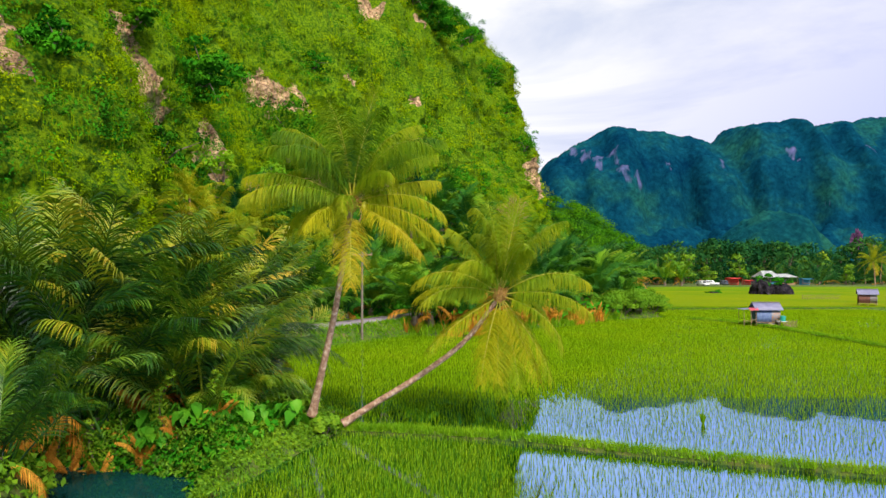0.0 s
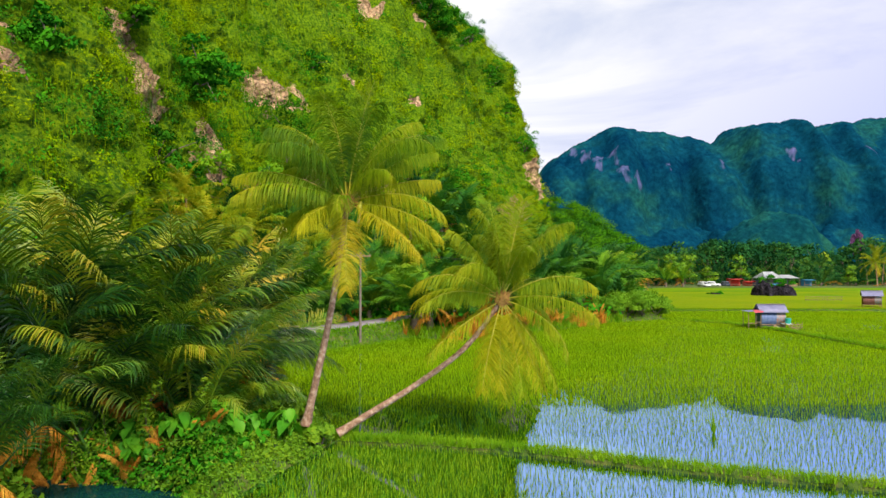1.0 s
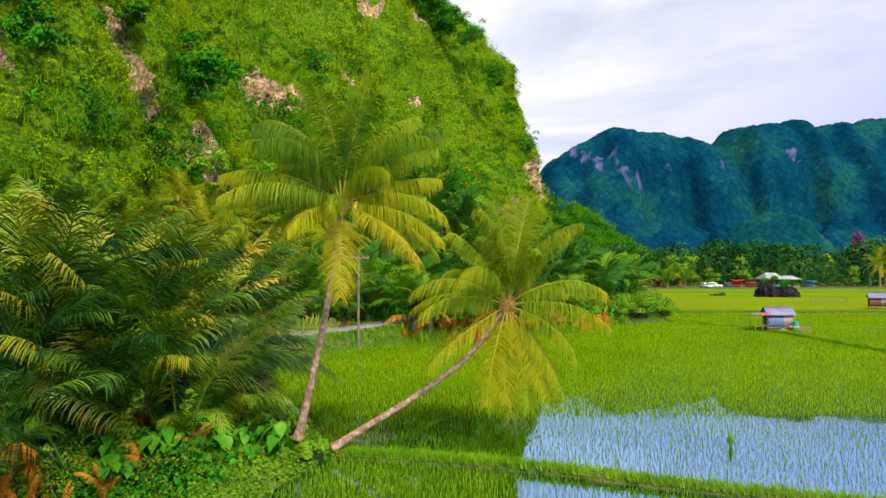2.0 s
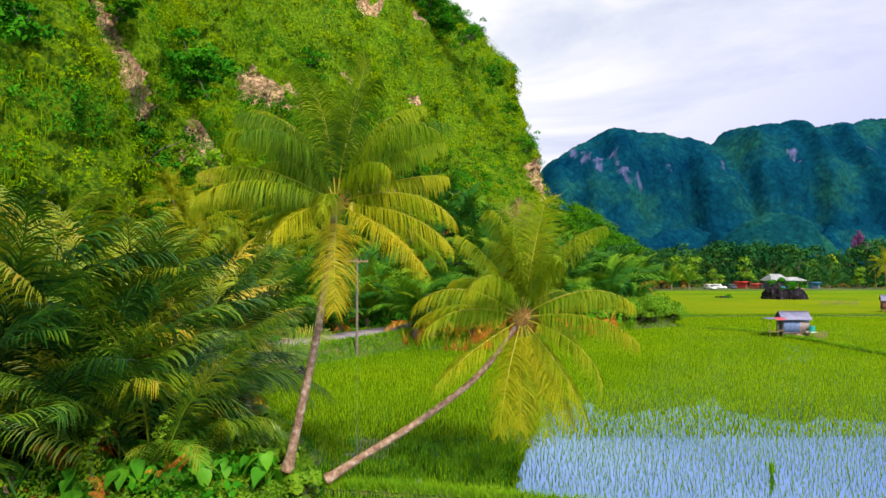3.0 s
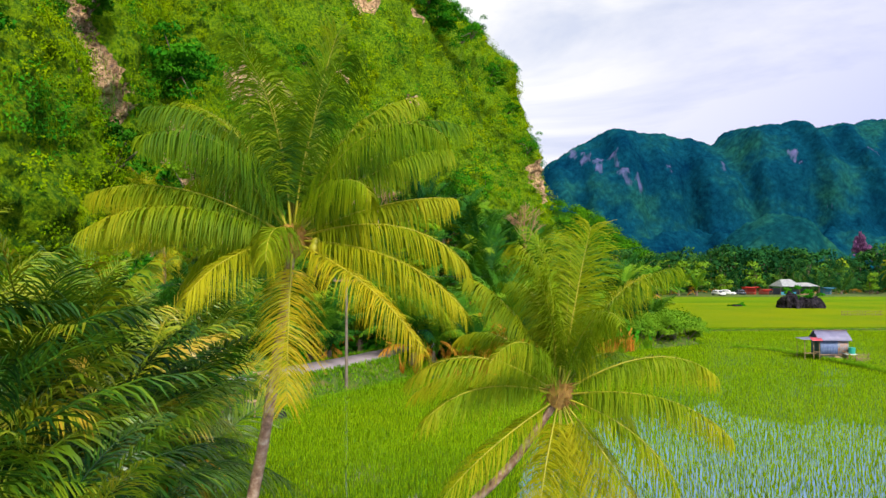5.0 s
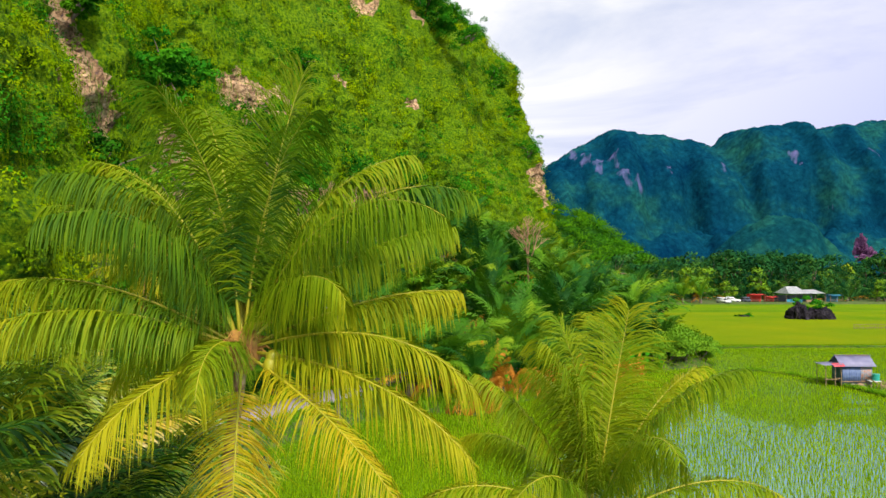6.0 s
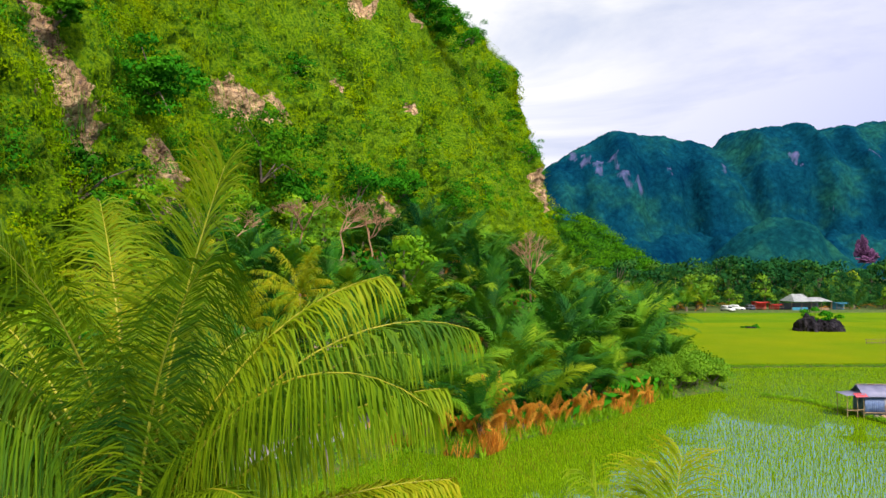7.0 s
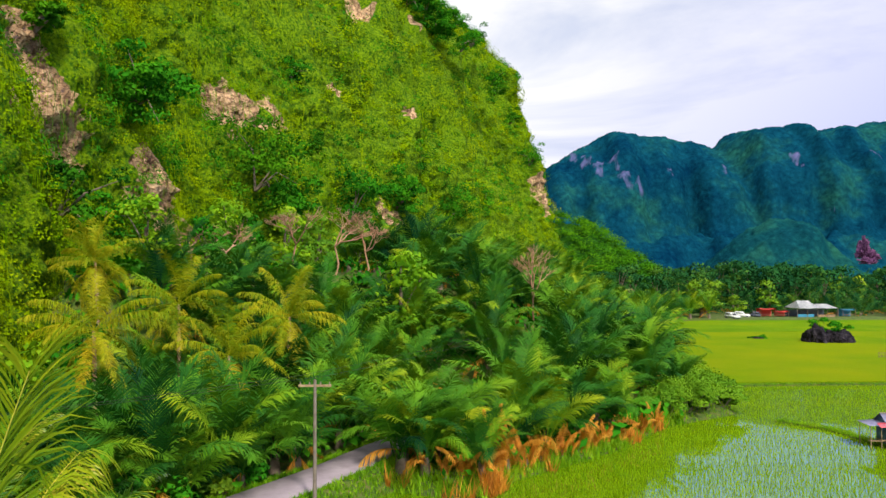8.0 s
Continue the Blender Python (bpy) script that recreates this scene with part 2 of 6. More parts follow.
M_CLIFF = rock_material("limestone", (0.15, 0.11, 0.13), (0.58, 0.35, 0.19), (0.86, 0.62, 0.38), (0.028, 0.10, 0.003), (0.175, 0.285, 0.003))
M_ROCK = rock_material("dark_rock", (0.012, 0.011, 0.020), (0.027, 0.024, 0.036), (0.065, 0.055, 0.068), (0.05, 0.10, 0.015), (0.08, 0.16, 0.02))


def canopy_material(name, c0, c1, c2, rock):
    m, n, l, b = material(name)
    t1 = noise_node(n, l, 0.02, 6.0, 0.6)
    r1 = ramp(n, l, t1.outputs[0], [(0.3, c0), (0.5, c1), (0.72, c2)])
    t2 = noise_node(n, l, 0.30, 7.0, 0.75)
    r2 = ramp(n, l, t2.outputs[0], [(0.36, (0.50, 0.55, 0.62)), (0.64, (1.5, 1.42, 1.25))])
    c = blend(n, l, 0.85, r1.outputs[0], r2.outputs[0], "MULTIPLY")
    # single tree crowns: lit tops and shaded gaps painted into the colour
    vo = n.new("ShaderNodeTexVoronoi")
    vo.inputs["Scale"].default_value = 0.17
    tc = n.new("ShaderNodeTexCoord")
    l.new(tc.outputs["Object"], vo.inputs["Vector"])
    crown_shade = ramp(n, l, vo.outputs["Distance"], [(0.15, (1.3, 1.3, 1.2)), (0.75, (0.45, 0.5, 0.58))])
    c = blend(n, l, 0.42, c, crown_shade.outputs[0], "MULTIPLY")
    mp = n.new("ShaderNodeMapping")
    mp.inputs["Scale"].default_value = (0.16, 0.16, 0.025)
    l.new(tc.outputs["Object"], mp.inputs[0])
    st = n.new("ShaderNodeTexNoise")
    st.inputs["Scale"].default_value = 1.0
    st.inputs["Detail"].default_value = 6.0
    l.new(mp.outputs[0], st.inputs["Vector"])
    ad = n.new("ShaderNodeMath"); ad.operation = "MULTIPLY_ADD"
    l.new(st.outputs[0], ad.inputs[0])
    ad.inputs[1].default_value = 1.4
    l.new(attribute(n, "bare"), ad.inputs[2])
    sb = n.new("ShaderNodeMath"); sb.operation = "SUBTRACT"
    l.new(ad.outputs[0], sb.inputs[0])
    sb.inputs[1].default_value = 1.0
    mk2 = ramp(n, l, sb.outputs[0], [(0.48, (0, 0, 0)), (0.95, (1, 1, 1))])
    c = blend(n, l, mk2.outputs[0], c, rock)
    l.new(c, b.inputs["Base Color"])
    b.inputs["Roughness"].default_value = 0.95
    b.inputs["Specular IOR Level"].default_value = 0.0
    f = noise_node(n, l, 0.4, 8.0, 0.75)
    hgt = n.new("ShaderNodeMath"); hgt.operation = "SUBTRACT"
    l.new(f.outputs[0], hgt.inputs[0])
    hm = n.new("ShaderNodeMath"); hm.operation = "MULTIPLY"
    hm.inputs[1].default_value = 0.5
    l.new(vo.outputs["Distance"], hm.inputs[0])
    l.new(hm.outputs[0], hgt.inputs[1])
    bump(n, l, hgt.outputs[0], 0.9, 2.4, b)
    return m


# distance haze is painted as blue into the next two canopies
M_HAZYCANOPY = canopy_material("hazy_canopy", (0.001, 0.025, 0.066), (0.003, 0.051, 0.093), (0.017, 0.112, 0.080), (0.13, 0.13, 0.30))
M_HAZYHILL = canopy_material("hazy_middle_canopy", (0.002, 0.032, 0.060), (0.005, 0.060, 0.078), (0.016, 0.100, 0.076), (0.1, 0.1, 0.1))
M_HILL = canopy_material("hill_canopy", (0.012, 0.06, 0.012), (0.03, 0.12, 0.014), (0.06, 0.18, 0.015), (0.1, 0.1, 0.1))


def water_material(name, mud, deep, tint, ior, wave_scale, wave, mirrored_green=None):
    m, n, l, b = material(name)
    t = noise_node(n, l, 0.15, 4.0)
    r = ramp(n, l, t.outputs[0], [(0.35, mud), (0.65, deep)])
    col = r.outputs[0]
    green_mask = None
    if mirrored_green:
        # look of mirrored hills painted in as green, stronger further along y
        tc = n.new("ShaderNodeTexCoord")
        sx = n.new("ShaderNodeSeparateXYZ")
        l.new(tc.outputs["Object"], sx.inputs[0])
        mr = n.new("ShaderNodeMapRange")
        mr.inputs["From Min"].default_value = 33.0
        mr.inputs["From Max"].default_value = 50.0
        mr.inputs["To Max"].default_value = 0.85
        l.new(sx.outputs["Y"], mr.inputs["Value"])
        t2 = noise_node(n, l, 0.4, 5.0)
        ad = n.new("ShaderNodeMath"); ad.operation = "MULTIPLY_ADD"
        ad.use_clamp = True
        l.new(t2.outputs[0], ad.inputs[0])
        ad.inputs[1].default_value = 0.5
        sb = n.new("ShaderNodeMath"); sb.operation = "SUBTRACT"
        l.new(mr.outputs[0], sb.inputs[0])
        sb.inputs[1].default_value = 0.25
        l.new(sb.outputs[0], ad.inputs[2])
        col = blend(n, l, ad.outputs[0], col, mirrored_green)
        green_mask = ad.outputs[0]
    df = n.new("ShaderNodeBsdfDiffuse")
    l.new(col, df.inputs[0])
    gl = n.new("ShaderNodeBsdfGlossy")
    gl.inputs["Color"].default_value = (*tint, 1)
    gl.inputs["Roughness"].default_value = 0.02
    fr = n.new("ShaderNodeFresnel")
    fr.inputs["IOR"].default_value = ior
    f = noise_node(n, l, wave_scale, 3.0)
    bp = n.new("ShaderNodeBump")
    bp.inputs["Strength"].default_value = wave
    bp.inputs["Distance"].default_value = 0.02
    l.new(f.outputs[0], bp.inputs["Height"])
    l.new(bp.outputs[0], gl.inputs["Normal"])
    l.new(bp.outputs[0], fr.inputs["Normal"])
    mx = n.new("ShaderNodeMixShader")
    if green_mask:
        # the painted green also dulls the mirror
        k1 = n.new("ShaderNodeMath"); k1.operation = "MULTIPLY_ADD"
        l.new(green_mask, k1.inputs[0])
        k1.inputs[1].default_value = -0.55
        k1.inputs[2].default_value = 1.0
        k2 = n.new("ShaderNodeMath"); k2.operation = "MULTIPLY"
        l.new(k1.outputs[0], k2.inputs[0])
        l.new(fr.outputs[0], k2.inputs[1])
        l.new(k2.outputs[0], mx.inputs[0])
    else:
        l.new(fr.outputs[0], mx.inputs[0])
    l.new(df.outputs[0], mx.inputs[1])
    l.new(gl.outputs[0], mx.inputs[2])
    l.new(mx.outputs[0], n["Material Output"].inputs[0])
    return m


M_PADDY = water_material("paddy_water", (0.10, 0.155, 0.008), (0.125, 0.185, 0.010), (0.36, 0.55, 0.88), 1.33, 1.2, 0.05, (0.20, 0.35, 0.004))
M_RIVER = water_material("river_water", (0.004, 0.035, 0.038), (0.006, 0.05, 0.05), (0.25, 0.55, 0.62), 1.33, 1.5, 0.15)


def ripe_material(name, c0, c1, c2):
    m, n, l, b = material(name)
    t = noise_node(n, l, 0.05, 4.0)
    r = ramp(n, l, t.outputs[0], [(0.3, c0), (0.5, c1), (0.7, c2)])
    f = noise_node(n, l, 6.0, 4.0, 0.7)
    r2 = ramp(n, l, f.outputs[0], [(0.3, (0.7, 0.75, 0.7)), (0.7, (1.1, 1.1, 1.0))])
    c = blend(n, l, 0.7, r.outputs[0], r2.outputs[0], "MULTIPLY")
    l.new(c, b.inputs["Base Color"])
    b.inputs["Roughness"].default_value = 0.9
    b.inputs["Specular IOR Level"].default_value = 0.02
    bump(n, l, f.outputs[0], 0.8, 0.2, b)
    return m


M_RIPE = ripe_material("ripening_rice", (0.115, 0.225, 0.002), (0.178, 0.252, 0.002), (0.23, 0.27, 0.002))
M_GREENRICE = ripe_material("green_rice", (0.07, 0.18, 0.003), (0.13, 0.24, 0.003), (0.20, 0.27, 0.003))

# ================= mesh helpers =================


def np_mesh(name, verts, faces, smooth=False):
    """A mesh from an (n, 3) array and an (m, k) array of corners."""
    me = bpy.data.meshes.new(name)
    v, f = np.asarray(verts, np.float32), np.asarray(faces, np.int32)
    k = f.shape[1]
    me.vertices.add(len(v))
    me.vertices.foreach_set("co", v.ravel())
    me.loops.add(f.size)
    me.loops.foreach_set("vertex_index", f.ravel())
    me.polygons.add(len(f))
    me.polygons.foreach_set("loop_start", np.arange(0, f.size, k, dtype=np.int32))
    me.polygons.foreach_set("loop_total", np.full(len(f), k, np.int32))
    if smooth:
        me.polygons.foreach_set("use_smooth", np.ones(len(f), bool))
    me.update(calc_edges=True)
    return me


def mesh_part(name, me, mat, parent=None, label="", m=None):
    ob = new(name, me)
    if not me.materials:
        me.materials.append(mat)
    if parent:
        ob.parent = parent
    if m is not None:
        ob.matrix_basis = m
    if label:
        tagged(ob, label)
    return ob


def part(name, bm, mat, parent=None, label="", smooth=False):
    me = bpy.data.meshes.new(name)
    for f in bm.faces:
        f.smooth = smooth
    bm.to_mesh(me)
    bm.free()
    return mesh_part(name, me, mat, parent, label)


def empty(name, m=None):
    ob = new(name)
    ob.empty_display_size = 0.3
    if m is not None:
        ob.matrix_basis = m
    return ob


def box(bm, lo, hi, m=None, bevel=0.0):
    r = bmesh.ops.create_cube(bm, size=1.0)
    lo, hi = Vector(lo), Vector(hi)
    s = hi - lo
    t = Matrix.Translation((lo + hi) / 2) @ Matrix.Diagonal((s.x, s.y, s.z, 1))
    bmesh.ops.transform(bm, matrix=(m @ t) if m is not None else t, verts=r["verts"])
    if bevel:
        es = list({e for v in r["verts"] for e in v.link_edges})
        bmesh.ops.bevel(bm, geom=es, offset=bevel, segments=1, affect="EDGES")


def box_bm(lo, hi, bevel=0.0):
    bm = bmesh.new()
    box(bm, lo, hi, None, bevel)
    return bm


def tube(points, radii, sides=8, cap=True):
    """Rings along a bent line: verts and quads (triangles as doubled corners are avoided)."""
    p = np.asarray(points, float)
    n = len(p)
    r = np.broadcast_to(np.asarray(radii, float), (n,))
    tan = np.gradient(p, axis=0)
    tan /= np.linalg.norm(tan, axis=1)[:, None] + 1e-9
    ref = np.array([0.0, 1.0, 0.0]) if abs(tan[0][1]) < 0.8 else np.array([1.0, 0.0, 0.0])
    a = np.cross(tan, ref)
    a /= np.linalg.norm(a, axis=1)[:, None]
    b = np.cross(tan, a)
    ang = np.linspace(0, 2 * np.pi, sides, endpoint=False)
    v = p[:, None] + r[:, None, None] * (np.cos(ang)[None, :, None] * a[:, None] + np.sin(ang)[None, :, None] * b[:, None])
    i = np.arange(n - 1)[:, None] * sides
    j = np.arange(sides)[None]
    j2 = (j + 1) % sides
    q = np.stack([i + j, i + j2, i + sides + j2, i + sides + j], -1).reshape(-1, 4)
    return v.reshape(-1, 3), q


def tri(q):
    q = np.asarray(q)
    return np.concatenate([q[:, [0, 1, 2]], q[:, [0, 2, 3]]])


def join(chunks):
    vs, fs, o = [], [], 0
    for v, f in chunks:
        vs.append(v)
        fs.append(np.asarray(f) + o)
        o += len(v)
    return np.concatenate(vs), np.concatenate(fs)


def smooth_path(pts, n):
    """Catmull-Rom through a few points."""
    p = np.asarray(pts, float)
    p = np.concatenate([[2 * p[0] - p[1]], p, [2 * p[-1] - p[-2]]])
    u = np.linspace(0, len(p) - 3 - 1e-6, n)
    k = u.astype(int)
    t = (u - k)[:, None]
    a, b, c, d = p[k], p[k + 1], p[k + 2], p[k + 3]
    return 0.5 * (2 * b + (c - a) * t + (2 * a - 5 * b + 4 * c - d) * t ** 2 + (3 * b - a - 3 * c + d) * t ** 3)


def frond(L, e0, droop, pairs, leaf, hang, g, width=0.045, sides=3, bare=0.15, vee=0.35, jitter=0.1, segs=2, rings=9, split=False, fwd=0.5, gaps=0.0):
    """A pinnate palm leaf: it starts at the origin along +x, rising at e0 degrees, and bends down by droop degrees to its tip."""
    n = rings
    s = np.linspace(0, 1, n)
    ang = np.radians(e0 - droop * s ** 1.6)
    step = L / (n - 1)
    x = np.concatenate([[0], np.cumsum(np.cos(ang[:-1]) * step)])
    z = np.concatenate([[0], np.cumsum(np.sin(ang[:-1]) * step)])
    sway = g.normal(0, 0.05) * L * s ** 2
    mid = np.stack([x, sway, z], 1)
    rv, rq = tube(mid, L * 0.0075 * (1 - 0.85 * s) + 0.004, sides)
    rib = (rv, tri(rq))
    chunks = []
    u = np.linspace(bare, 0.995, pairs)
    for side in (-1, 1):
        uu = np.clip(u + g.normal(0, 0.004, pairs), 0, 1)
        base = np.stack([np.interp(uu, s, mid[:, k]) for k in range(3)], 1)
        a = np.interp(uu, s, ang)
        tn = np.stack([np.cos(a), 0 * a, np.sin(a)], 1)
        up = np.stack([-np.sin(a), 0 * a, np.cos(a)], 1)
        ll = leaf * np.clip(np.sin(np.pi * (0.14 + 0.78 * (uu - bare) / (1 - bare))) ** 0.6, 0.25, 1) * g.uniform(0.75, 1.1, pairs)
        if gaps:
            ll = ll * np.where(g.uniform(0, 1, pairs) < gaps, 0.25, 1.0) * g.uniform(0.8, 1.08, pairs)
        ph = g.uniform(0, 6.28, 2)
        drift = 0.5 * np.sin(uu * 17 + ph[0]) + 0.5 * np.sin(uu * 37 + ph[1])
        fw = fwd * (1 + 1.6 * uu ** 2) + 0.14 * drift + g.normal(0, jitter, pairs)
        lift = vee + 0.12 * drift + g.normal(0, jitter, pairs)
        d = tn * fw[:, None] + up * lift[:, None]
        d[:, 1] += side
        d /= np.linalg.norm(d, axis=1)[:, None]
        down = np.array([0, 0, -1.0])
        hg = (hang * g.uniform(0.6, 1.3, pairs))[:, None]
        w = tn * width
        cols = [base - w * 0.4, base + w * 0.4]
        p = base
        for k in range(segs):
            dk = d + down * hg * ((0.25 + 2.0 * k / segs) if segs > 1 else 0.6)
            dk /= np.linalg.norm(dk, axis=1)[:, None]
            p = p + dk * ll[:, None] / segs
            if k < segs - 1:
                ww = w * (0.55 - 0.12 * k)
                cols += [p - ww, p + ww]
        cols.append(p)
        m = len(cols)
        v = np.stack(cols, 1).reshape(-1, 3)
        o = np.arange(pairs)[:, None] * m
        f = []
        for k in range(segs - 1):
            f += [o + [2 * k, 2 * k + 1, 2 * k + 3], o + [2 * k, 2 * k + 3, 2 * k + 2]]
        f.append(o + [m - 3, m - 2, m - 1])
        chunks.append((v, np.concatenate(f)))
    if split:
        return join(chunks), rib
    return join(chunks + [rib])


def placed(vf, m):
    v, f = vf
    m = np.array(m)
    return v @ m[:3, :3].T + m[:3, 3], f


def coconut_frond(L, e0, droop, g, pairs=168, leaf=1.12, width=0.025, segs=4):
    """A coconut leaf along +x: a tapering midrib and long limp leaflets that leave it sideways and then hang; leaves, their tones, and the rib."""
    n = 16
    s = np.linspace(0, 1, n)
    ang = np.radians(e0 - droop * s ** 1.7)
    step = L / (n - 1)
    x = np.concatenate([[0], np.cumsum(np.cos(ang[:-1]) * step)])
    z = np.concatenate([[0], np.cumsum(np.sin(ang[:-1]) * step)])
    mid = np.stack([x, g.normal(0, 0.06) * L * s ** 2, z], 1)
    rv, rq = tube(mid, L * 0.0068 * (1 - s) ** 1.25 + 0.0035, 5)
    chunks, tones = [], []
    hang = float(np.interp(e0 - droop * 0.4, [-70, -30, 0, 30, 60, 80], [0.3, 0.7, 1.7, 1.5, 0.6, 0.2]))
    stiff = float(np.interp(e0, [-60, 0, 60], [0.05, 0.12, 0.28]))
    leaf = leaf * float(np.interp(e0, [-60, 50, 78], [0.95, 1.0, 1.2]))
    for side in (-1, 1):
        u = np.clip(np.linspace(0.13, 0.995, pairs) + g.normal(0, 0.003, pairs), 0, 1)
        base = np.stack([np.interp(u, s, mid[:, k]) for k in range(3)], 1)
        a = np.interp(u, s, ang)
        tn = np.stack([np.cos(a), 0 * a, np.sin(a)], 1)
        up = np.stack([-np.sin(a), 0 * a, np.cos(a)], 1)
        # neighbouring leaflets drift together, so that the blade parts into bunches
        ph = g.uniform(0, 6.28, 3)
        drift = 0.5 * np.sin(u * 19 + ph[0]) + 0.4 * np.sin(u * 43 + ph[1]) + 0.3 * np.sin(u * 71 + ph[2])
        ll = leaf * np.clip(np.sin(np.pi * (0.2 + 0.72 * (u - 0.13) / 0.87)) ** 0.55, 0.3, 1) * g.uniform(0.72, 1.1, pairs)
        ll *= np.where(g.uniform(0, 1, pairs) < 0.07, 0.35, 1.0)
        fw = (0.55 if e0 > -45 else 0.3) + 0.9 * u ** 2.5 + 0.16 * drift + g.normal(0, 0.09, pairs)
        lift = stiff + 0.10 * drift + g.normal(0, 0.09, pairs)
        d = tn * fw[:, None] + up * lift[:, None]
        d[:, 1] += side
        d /= np.linalg.norm(d, axis=1)[:, None]
        hg = hang * g.uniform(0.55, 1.5, pairs) * (1 + 0.25 * drift)
        hg = np.where(g.uniform(0, 1, pairs) < 0.05, hg * 2.5, hg)[:, None]
        tw = g.normal(0, 0.5, pairs)[:, None]
        w = (tn * np.cos(tw) + np.cross(d, tn) * np.sin(tw)) * width
        cols, p, along = [base - w * 0.3, base + w * 0.3], base, [0, 0]
        for k in range(segs):
            dk = d + np.array([0, 0, -1.0]) * hg * (0.15 + 1.15 * k)
            dk /= np.linalg.norm(dk, axis=1)[:, None]
            p = p + dk * ll[:, None] / segs
            if k < segs - 1:
                ww = w * (0.46, 0.40, 0.26)[min(2, k + max(0, 4 - segs))]
                cols += [p - ww, p + ww]
                along += [(k + 1) / segs] * 2
        cols.append(p)
        along.append(1.0)
        m = len(cols)
        o = np.arange(pairs)[:, None] * m
        f = []
        for k in range(segs - 1):
            f += [o + [2 * k, 2 * k + 1, 2 * k + 3], o + [2 * k, 2 * k + 3, 2 * k + 2]]
        f.append(o + [m - 3, m - 2, m - 1])
        chunks.append((np.stack(cols, 1).reshape(-1, 3), np.concatenate(f)))
        # tips of the leaf and of the leaflets yellow first
        tones.append((0.05 * drift + 0.16 * np.clip(u - 0.6, 0, 1))[:, None] + 0.10 * np.array(along)[None] ** 2)
    v, f = join(chunks)
    return v, f, np.concatenate([t.ravel() for t in tones]), (rv, tri(rq))


def leaf_quads(centres, normals, size, g, tilt=0.7, long=1.5):
    """A loose leaf (a kite) at each centre, turned roughly along its normal."""
    n = len(centres)
    nn = normals + g.normal(0, tilt, (n, 3))
    nn /= np.linalg.norm(nn, axis=1)[:, None] + 1e-9
    r = g.normal(0, 1, (n, 3))
    a = np.cross(nn, r)
    a /= np.linalg.norm(a, axis=1)[:, None] + 1e-9
    b = np.cross(nn, a)
    s = (np.broadcast_to(size, (n,)) * g.uniform(0.6, 1.3, n))[:, None]
    v = np.stack([centres - a * s * long * 0.5, centres + b * s * 0.4, centres + a * s * long * 0.5, centres - b * s * 0.4 ], 1)
    return v.reshape(-1, 3), (np.arange(n)[:, None] * 4 + np.arange(4)[None])


def clump_leaves(c, r, count, size, g, squash=0.8, up=0.25, tilt=0.7):
    """Leaves over the outer shells of lumps; c (k, 3), r (k,), count leaves each."""
    k = len(c)
    d = g.normal(0, 1, (k, count, 3))
    d[..., 2] = np.abs(d[..., 2]) * 0.9 + d[..., 2] * 0.25
    d /= np.linalg.norm(d, axis=2)[..., None]
    rad = r[:, None, None] * g.uniform(0.55, 1.08, (k, count, 1))
    p = c[:, None] + d * rad * np.array([1, 1, squash])
    nrm = d + np.array([0, 0, up])
    sz = np.repeat(np.broadcast_to(size, (k,)), count)
    return leaf_quads(p.reshape(-1, 3), nrm.reshape(-1, 3), sz, g, tilt)


def soft_mesh(name, v, f, out, keep=0.35):
    """Leaves whose shading follows the rounded mass that they belong to; out is that direction for each leaf."""
    q = v.reshape(-1, 4, 3)
    geo = np.cross(q[:, 2] - q[:, 0], q[:, 1] - q[:, 3])
    geo /= np.linalg.norm(geo, axis=1)[:, None] + 1e-9
    out = out / (np.linalg.norm(out, axis=1)[:, None] + 1e-9)
    turn = (geo * out).sum(1)
    f = np.where((turn > 0)[:, None], f[:, ::-1], f)
    geo = geo * np.where(turn > 0, 1, -1)[:, None]
    n = out * (1 - keep) + geo * keep
    n /= np.linalg.norm(n, axis=1)[:, None] + 1e-9
    me = np_mesh(name, v, f, True)
    me.normals_split_custom_set_from_vertices(np.repeat(n, 4, 0))
    return me


def clump_mesh(name, c, r, count, size, g, squash=0.8, up=0.25, tilt=0.7, extra=None, keep=0.35, swing=0.06, tones=0.0):
    v, f = clump_leaves(c, r, count, size, g, squash, up, tilt)
    d = v.reshape(-1, 4, 3).mean(1) - np.repeat(c, count, 0)
    d /= np.linalg.norm(d, axis=1)[:, None] + 1e-9
    if extra is not None:
        d = d + np.repeat(extra, count, 0)
    me = soft_mesh(name, v, f, d + np.array([0, 0, 0.15]), keep)
    tone = np.repeat(g.normal(0, swing, len(c)) + tones, count * 4)
    me.attributes.new("tone", "FLOAT", "POINT").data.foreach_set("value", tone.astype(np.float32))
    return me


# ================= plan =================
FIELD = np.array([(-11.5, -80), (-8, 5), (-7.3, 20), (-6.1, 24), (-4.2, 30.8), (-6, 38), (-11, 50), (-12, 60), (-10, 68), (-4, 74), (2.3, 71.5),
                  (4.7, 76), (14, 85), (19.5, 93), (28.8, 99.5), (28.6, 110), (35, 141), (60, 224), (70, 229), (200, 231), (330, 232), (330, -80)])
RIVER = np.array([(-60, 33), (-15, 27.2), (-10, 25.6), (-9.3, 18), (-11, 2), (-14, -40)])
ROAD = np.array([(2.0, 93), (-1.6, 84.5), (-4.6, 78.5), (-6.9, 73.5), (-10, 68), (-13.2, 63), (-20, 56), (-34, 48), (-60, 40)])
ROAD_Z = 1.4


